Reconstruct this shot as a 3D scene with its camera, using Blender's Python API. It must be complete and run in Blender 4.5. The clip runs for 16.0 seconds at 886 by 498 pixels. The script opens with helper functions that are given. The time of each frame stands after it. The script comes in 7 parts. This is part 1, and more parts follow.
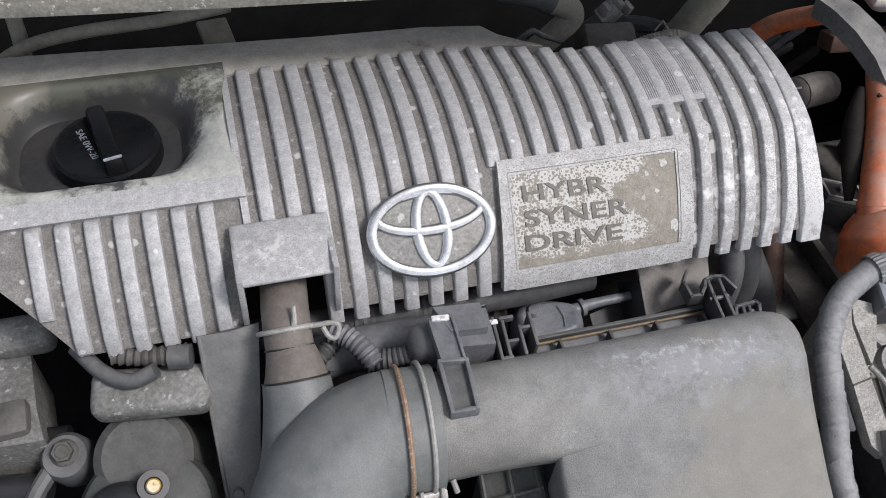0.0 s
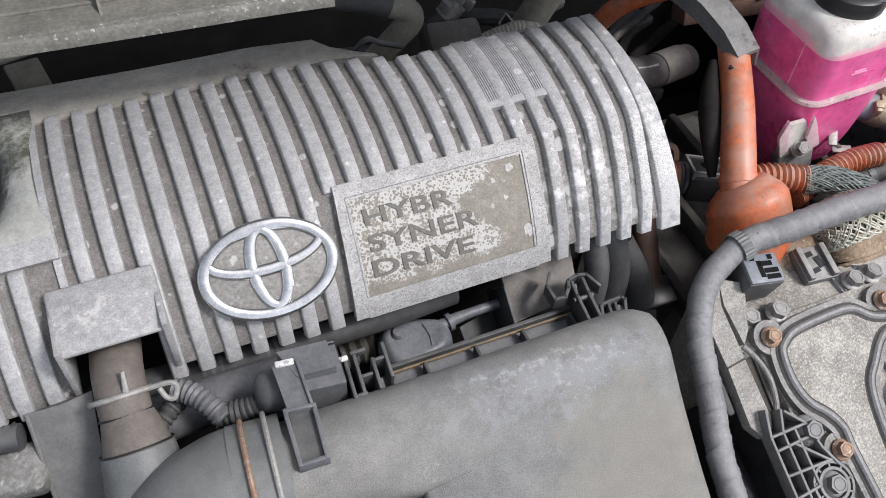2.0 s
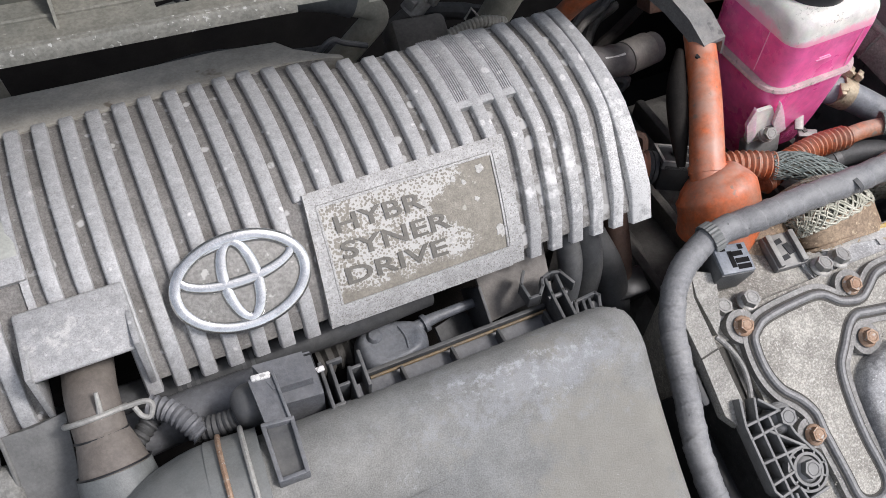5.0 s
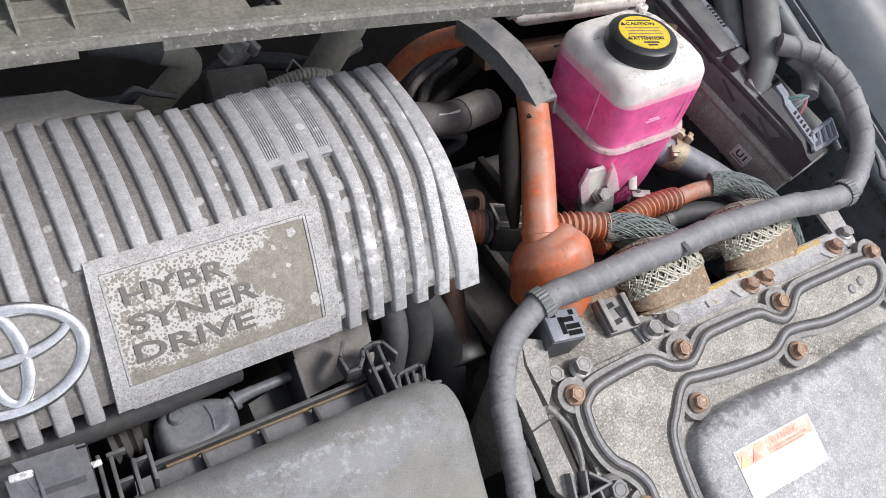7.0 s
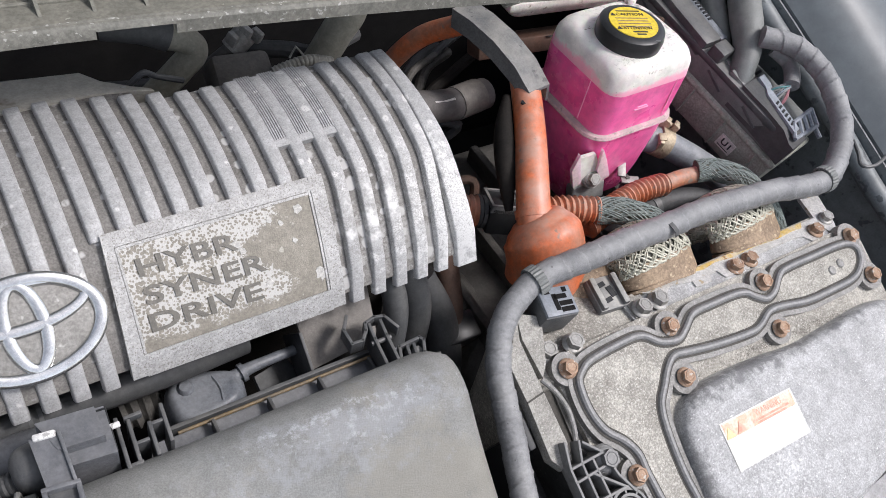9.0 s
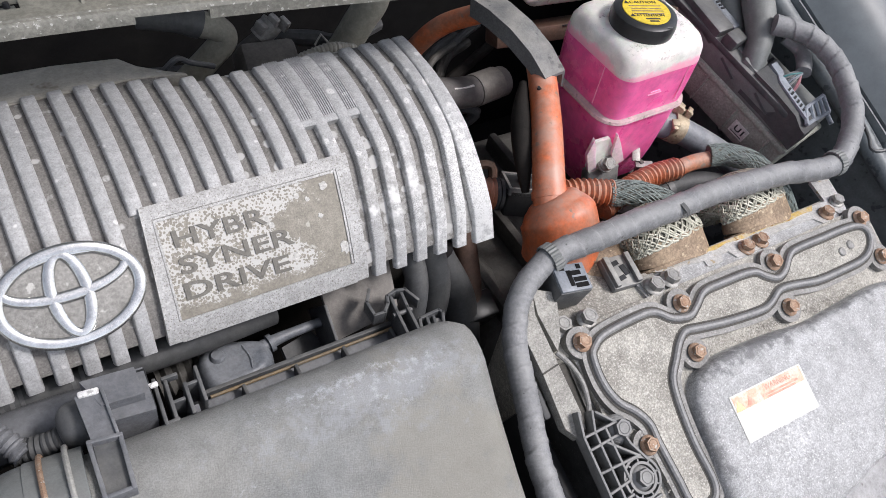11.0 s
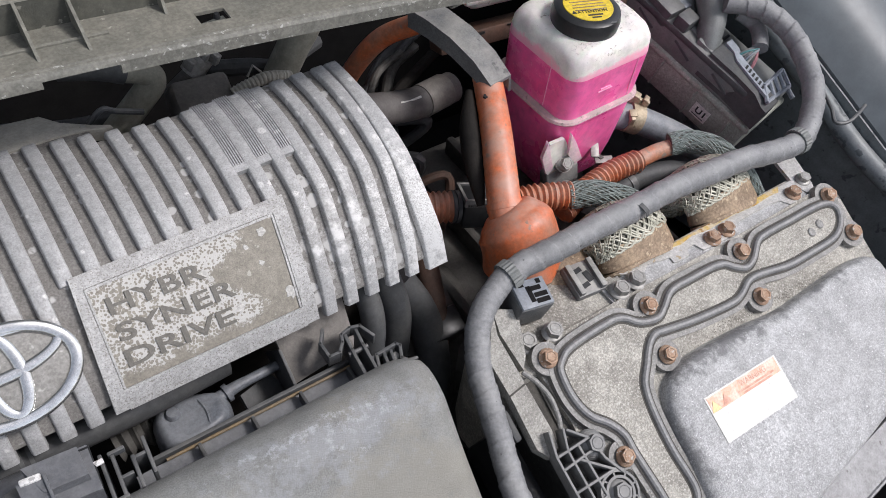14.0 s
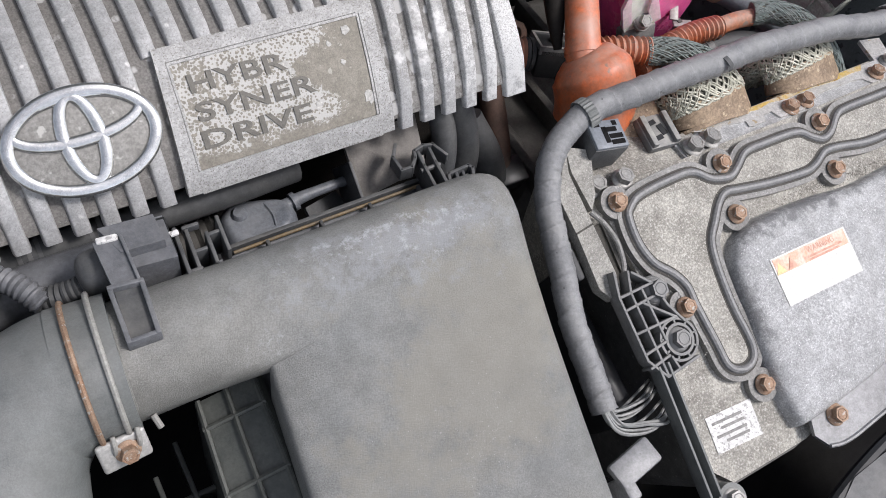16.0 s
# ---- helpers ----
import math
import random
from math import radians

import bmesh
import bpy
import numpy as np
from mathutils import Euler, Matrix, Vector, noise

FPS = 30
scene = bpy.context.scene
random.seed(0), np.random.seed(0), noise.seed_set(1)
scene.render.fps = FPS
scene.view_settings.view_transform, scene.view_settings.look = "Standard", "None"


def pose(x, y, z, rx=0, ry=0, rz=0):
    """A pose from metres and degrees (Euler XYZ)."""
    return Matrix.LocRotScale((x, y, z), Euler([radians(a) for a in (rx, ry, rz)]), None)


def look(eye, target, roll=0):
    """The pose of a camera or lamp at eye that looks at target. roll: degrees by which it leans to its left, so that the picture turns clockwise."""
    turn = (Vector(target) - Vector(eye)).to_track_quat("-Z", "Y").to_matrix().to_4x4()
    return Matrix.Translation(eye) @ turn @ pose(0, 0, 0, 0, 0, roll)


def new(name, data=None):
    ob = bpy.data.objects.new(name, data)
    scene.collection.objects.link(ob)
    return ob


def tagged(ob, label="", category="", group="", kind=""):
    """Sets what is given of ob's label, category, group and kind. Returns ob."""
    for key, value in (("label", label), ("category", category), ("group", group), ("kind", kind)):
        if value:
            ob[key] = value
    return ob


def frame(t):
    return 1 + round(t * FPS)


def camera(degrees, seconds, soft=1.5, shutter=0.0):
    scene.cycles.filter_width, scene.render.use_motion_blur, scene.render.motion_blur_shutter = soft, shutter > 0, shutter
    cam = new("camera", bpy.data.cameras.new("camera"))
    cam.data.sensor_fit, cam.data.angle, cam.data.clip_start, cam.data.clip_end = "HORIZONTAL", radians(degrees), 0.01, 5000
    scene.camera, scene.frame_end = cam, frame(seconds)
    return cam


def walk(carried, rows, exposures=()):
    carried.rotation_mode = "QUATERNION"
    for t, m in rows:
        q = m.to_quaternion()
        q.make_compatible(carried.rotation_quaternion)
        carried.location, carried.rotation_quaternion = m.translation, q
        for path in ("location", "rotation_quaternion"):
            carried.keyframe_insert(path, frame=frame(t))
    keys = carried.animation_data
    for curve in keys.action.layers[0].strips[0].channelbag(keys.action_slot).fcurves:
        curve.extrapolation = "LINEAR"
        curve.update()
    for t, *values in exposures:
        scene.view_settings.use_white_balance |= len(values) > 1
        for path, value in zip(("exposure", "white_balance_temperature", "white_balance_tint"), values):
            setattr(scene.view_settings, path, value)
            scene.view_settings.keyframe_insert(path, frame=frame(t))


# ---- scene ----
cam = camera(54.3, 16.0, 0.88)
PATH = [
    (0, (0.014, -0.093, 1.341), (0.442, 1.118, -0.192), 5.8),
    (0.5, (0.048, -0.1, 1.349), (0.53, 1.101, -0.176), 4.4),
    (1, (0.026, -0.105, 1.32), (0.514, 1.068, -0.225), 4.1),
    (1.5, (0.038, -0.094, 1.324), (0.54, 1.055, -0.234), 4.5),
    (2, (0.099, -0.069, 1.343), (0.649, 1.06, -0.214), 4.2),
    (2.5, (0.081, -0.09, 1.329), (0.655, 1.032, -0.224), 4.1),
    (3, (0.072, -0.088, 1.331), (0.661, 1.024, -0.224), 4.6),
    (3.2, (0.074, -0.087, 1.332), (0.658, 1.02, -0.228), 4.4),
    (5.3, (0.118, -0.049, 1.359), (0.714, 1.011, -0.229), 4.9),
    (5.5, (0.13, -0.046, 1.361), (0.746, 1.014, -0.22), 5.5),
    (6, (0.168, -0.015, 1.34), (0.988, 0.991, -0.182), 12.5),
    (6.5, (0.162, -0.03, 1.331), (1.016, 0.986, -0.165), 13.1),
    (7, (0.168, -0.034, 1.331), (1.048, 0.969, -0.16), 14.0),
    (7.5, (0.163, -0.033, 1.33), (1.07, 0.954, -0.154), 14.7),
    (8, (0.156, -0.045, 1.339), (1.068, 0.94, -0.143), 14.9),
    (8.5, (0.141, -0.059, 1.335), (1.06, 0.927, -0.143), 15.0),
    (9, (0.139, -0.057, 1.337), (1.05, 0.932, -0.143), 15.0),
    (9.2, (0.127, -0.059, 1.337), (1.043, 0.936, -0.136), 15.0),
    (11.3, (0.12, -0.09, 1.349), (0.966, 0.933, -0.147), 12.5),
    (11.5, (0.16, -0.073, 1.348), (0.999, 0.94, -0.158), 11.0),
    (12, (0.215, -0.034, 1.345), (1.054, 0.955, -0.177), 8.1),
    (12.5, (0.194, -0.04, 1.338), (1.039, 0.929, -0.194), 8.6),
    (13, (0.157, -0.075, 1.337), (1.002, 0.893, -0.196), 8.7),
    (13.5, (0.182, -0.075, 1.377), (1.033, 0.887, -0.156), 9.1),
    (14, (0.181, -0.067, 1.369), (1.029, 0.902, -0.161), 8.6),
    (14.5, (0.187, -0.057, 1.377), (1.04, 0.914, -0.149), 8.4),
    (15, (0.192, -0.044, 1.389), (1.051, 0.942, -0.124), 8.1),
    (15.5, (0.167, -0.066, 1.329), (0.975, 0.852, -0.254), 8.5),
    (15.6, (0.156, -0.07, 1.306), (0.943, 0.814, -0.307), 9.3),
    (15.7, (0.142, -0.081, 1.285), (0.924, 0.79, -0.337), 10.2),
    (15.8, (0.135, -0.089, 1.283), (0.894, 0.777, -0.352), 10.7),
    (16, (0.112, -0.102, 1.294), (0.877, 0.784, -0.328), 13.2),
]
EXPOSURE = [(0, -0.04), (1.0, 0.01), (2.5, 0.05), (5.5, 0.07), (7, 0.14), (9, 0.13), (11.5, 0.12), (12.5, -0.04), (14.5, -0.03), (15.5, 0.0), (16, -0.03)]
walk(cam, [(t, look(eye, target, roll)) for t, eye, target, roll in PATH], [(t, stops, 6500, 14) for t, stops in EXPOSURE])


# ---- light ----
SUN_UP, SUN_TURN = 52.0, 130.0
world = bpy.data.worlds.new("sky")
scene.world = world
world.use_nodes = True
sky = world.node_tree.nodes.new("ShaderNodeTexSky")
sky.sky_type = "NISHITA"
sky.sun_disc = False
sky.sun_elevation, sky.sun_rotation = radians(SUN_UP), radians(SUN_TURN)
sky.air_density, sky.dust_density, sky.ozone_density = 1.0, 1.5, 1.0
back = world.node_tree.nodes["Background"]
back.inputs["Strength"].default_value = 0.19
cloud = world.node_tree.nodes.new("ShaderNodeHueSaturation")
cloud.inputs["Saturation"].default_value = 0.45
world.node_tree.links.new(sky.outputs[0], cloud.inputs["Color"])
world.node_tree.links.new(cloud.outputs[0], back.inputs["Color"])
sun = new("sun", bpy.data.lights.new("sun", "SUN"))
sun.data.energy, sun.data.angle, sun.data.color = 2.6, radians(14), (1.0, 0.98, 0.965)
sun.matrix_world = pose(0, 0, 4, 90 - SUN_UP, 0, 180 - SUN_TURN)


# ---- materials ----
def surface(name, base, second=None, rough=0.6, metal=0.0, big=18.0, fine=500.0, bump=0.15, mix=0.5, spots=None, spot_size=60.0,
            spot_edge=0.62, coat=0.0, through_light=0.0, speck=(420.0, 0.06), blotch=None, dust=None):
    """Base and second colour in large uneven patches, a fine grain, and scattered spots of a third colour."""
    m = bpy.data.materials.new(name)
    m.use_nodes = True
    nt = m.node_tree
    n, link = nt.nodes, nt.links.new
    bsdf = n["Principled BSDF"]
    second = second or tuple(c * 0.7 for c in base)
    co = n.new("ShaderNodeNewGeometry")

    def noise_tex(scale, detail, rough_):
        t = n.new("ShaderNodeTexNoise")
        t.inputs["Scale"].default_value, t.inputs["Detail"].default_value, t.inputs["Roughness"].default_value = scale, detail, rough_
        link(co.outputs["Position"], t.inputs["Vector"])
        return t

    def ramp(src, a, b):
        r = n.new("ShaderNodeMapRange")
        r.inputs["From Min"].default_value, r.inputs["From Max"].default_value = a, b
        link(src, r.inputs["Value"])
        return r.outputs["Result"]

    def blend(fac, a, b, mode="MIX"):
        x = n.new("ShaderNodeMix")
        x.data_type, x.blend_type = "RGBA", mode
        for sock, v in ((x.inputs[0], fac), (x.inputs[6], a), (x.inputs[7], b)):
            if isinstance(v, bpy.types.NodeSocket):
                link(v, sock)
            else:
                sock.default_value = v if isinstance(v, float) else (*v, 1)
        return x.outputs[2]

    patches = noise_tex(big, 6, 0.65)
    grain = noise_tex(fine, 4, 0.7)
    col = blend(ramp(patches.outputs["Fac"], 0.5 - 0.25 * (1.2 - mix), 0.5 + 0.25 * (1.2 - mix)), base, second)
    g = ramp(grain.outputs["Fac"], 0.25, 0.75)
    mid = noise_tex(big * 5.3, 5, 0.6)
    col = blend(1.0, col, blend(ramp(mid.outputs["Fac"], 0.32, 0.68), (0.80, 0.80, 0.79), (1.16, 1.16, 1.15)), "MULTIPLY")
    col = blend(0.16, col, blend(g, tuple(c * 0.55 for c in base), tuple(min(1, c * 1.45) for c in base)))
    if speck:
        sk = noise_tex(speck[0], 2, 0.6)
        s = ramp(sk.outputs["Fac"], 0.40, 0.60)
        col = blend(1.0, col, blend(s, tuple([1 - speck[1]] * 3), tuple([1 + speck[1]] * 3)), "MULTIPLY")
    if blotch:
        colour, scale, size, x0, x1 = blotch
        cells = n.new("ShaderNodeTexVoronoi")
        cells.inputs["Scale"].default_value, cells.inputs["Randomness"].default_value = scale, 1.0
        warp = noise_tex(90, 3, 0.6)
        push = n.new("ShaderNodeMix")
        push.data_type, push.blend_type = "RGBA", "ADD"
        push.inputs[0].default_value = 0.006
        link(co.outputs["Position"], push.inputs[6])
        link(warp.outputs["Color"], push.inputs[7])
        link(push.outputs[2], cells.inputs["Vector"])
        sep = n.new("ShaderNodeSeparateXYZ")
        link(co.outputs["Position"], sep.inputs[0])
        where = n.new("ShaderNodeMapRange")
        where.inputs["From Min"].default_value, where.inputs["From Max"].default_value = x0, x1
        where.inputs["To Min"].default_value, where.inputs["To Max"].default_value = 0.52, 1.0
        link(sep.outputs["X"], where.inputs["Value"])
        lot = n.new("ShaderNodeSeparateColor")
        link(cells.outputs["Color"], lot.inputs[0])
        grow = n.new("ShaderNodeMath")
        grow.operation = "MULTIPLY"
        link(where.outputs["Result"], grow.inputs[0])
        link(lot.outputs[0], grow.inputs[1])
        near = n.new("ShaderNodeMath")
        near.operation = "MULTIPLY_ADD"
        link(grow.outputs[0], near.inputs[0])
        near.inputs[1].default_value = size
        off = n.new("ShaderNodeMath")
        off.operation = "MULTIPLY"
        link(cells.outputs["Distance"], off.inputs[0])
        off.inputs[1].default_value = -1.0
        link(off.outputs[0], near.inputs[2])
        col = blend(ramp(near.outputs[0], -0.01, 0.08), col, colour)
    if dust:
        tint, most = dust
        up = n.new("ShaderNodeSeparateXYZ")
        link(co.outputs["Normal"], up.inputs[0])
        lie = ramp(up.outputs["Z"], 0.25, 0.95)
        cover = n.new("ShaderNodeMath")
        cover.operation = "MULTIPLY"
        link(lie, cover.inputs[0])
        thin = noise_tex(38, 5, 0.62)
        link(ramp(thin.outputs["Fac"], 0.34, 0.62), cover.inputs[1])
        film = n.new("ShaderNodeMath")
        film.operation = "MULTIPLY"
        link(cover.outputs[0], film.inputs[0])
        film.inputs[1].default_value = most
        col = blend(film.outputs[0], col, tint)
    if spots:
        sp = noise_tex(spot_size, 3, 0.55)
        col = blend(ramp(sp.outputs["Fac"], spot_edge, spot_edge + 0.05), col, spots)
    link(col, bsdf.inputs["Base Color"])
    rr = n.new("ShaderNodeMapRange")
    rr.inputs["To Min"].default_value, rr.inputs["To Max"].default_value = max(0.05, rough - 0.15), min(1, rough + 0.15)
    link(patches.outputs["Fac"], rr.inputs["Value"])
    link(rr.outputs["Result"], bsdf.inputs["Roughness"])
    bsdf.inputs["Metallic"].default_value = metal
    bsdf.inputs["Coat Weight"].default_value = coat
    if through_light:
        bsdf.inputs["Subsurface Weight"].default_value = through_light
        bsdf.inputs["Subsurface Radius"].default_value = (0.020, 0.006, 0.012)
        bsdf.inputs["Subsurface Scale"].default_value = 1.0
    b = n.new("ShaderNodeBump")
    b.inputs["Strength"].default_value, b.inputs["Distance"].default_value = min(1.0, bump * 1.5), 0.001
    link(grain.outputs["Fac"], b.inputs["Height"])
    link(b.outputs["Normal"], bsdf.inputs["Normal"])
    return m


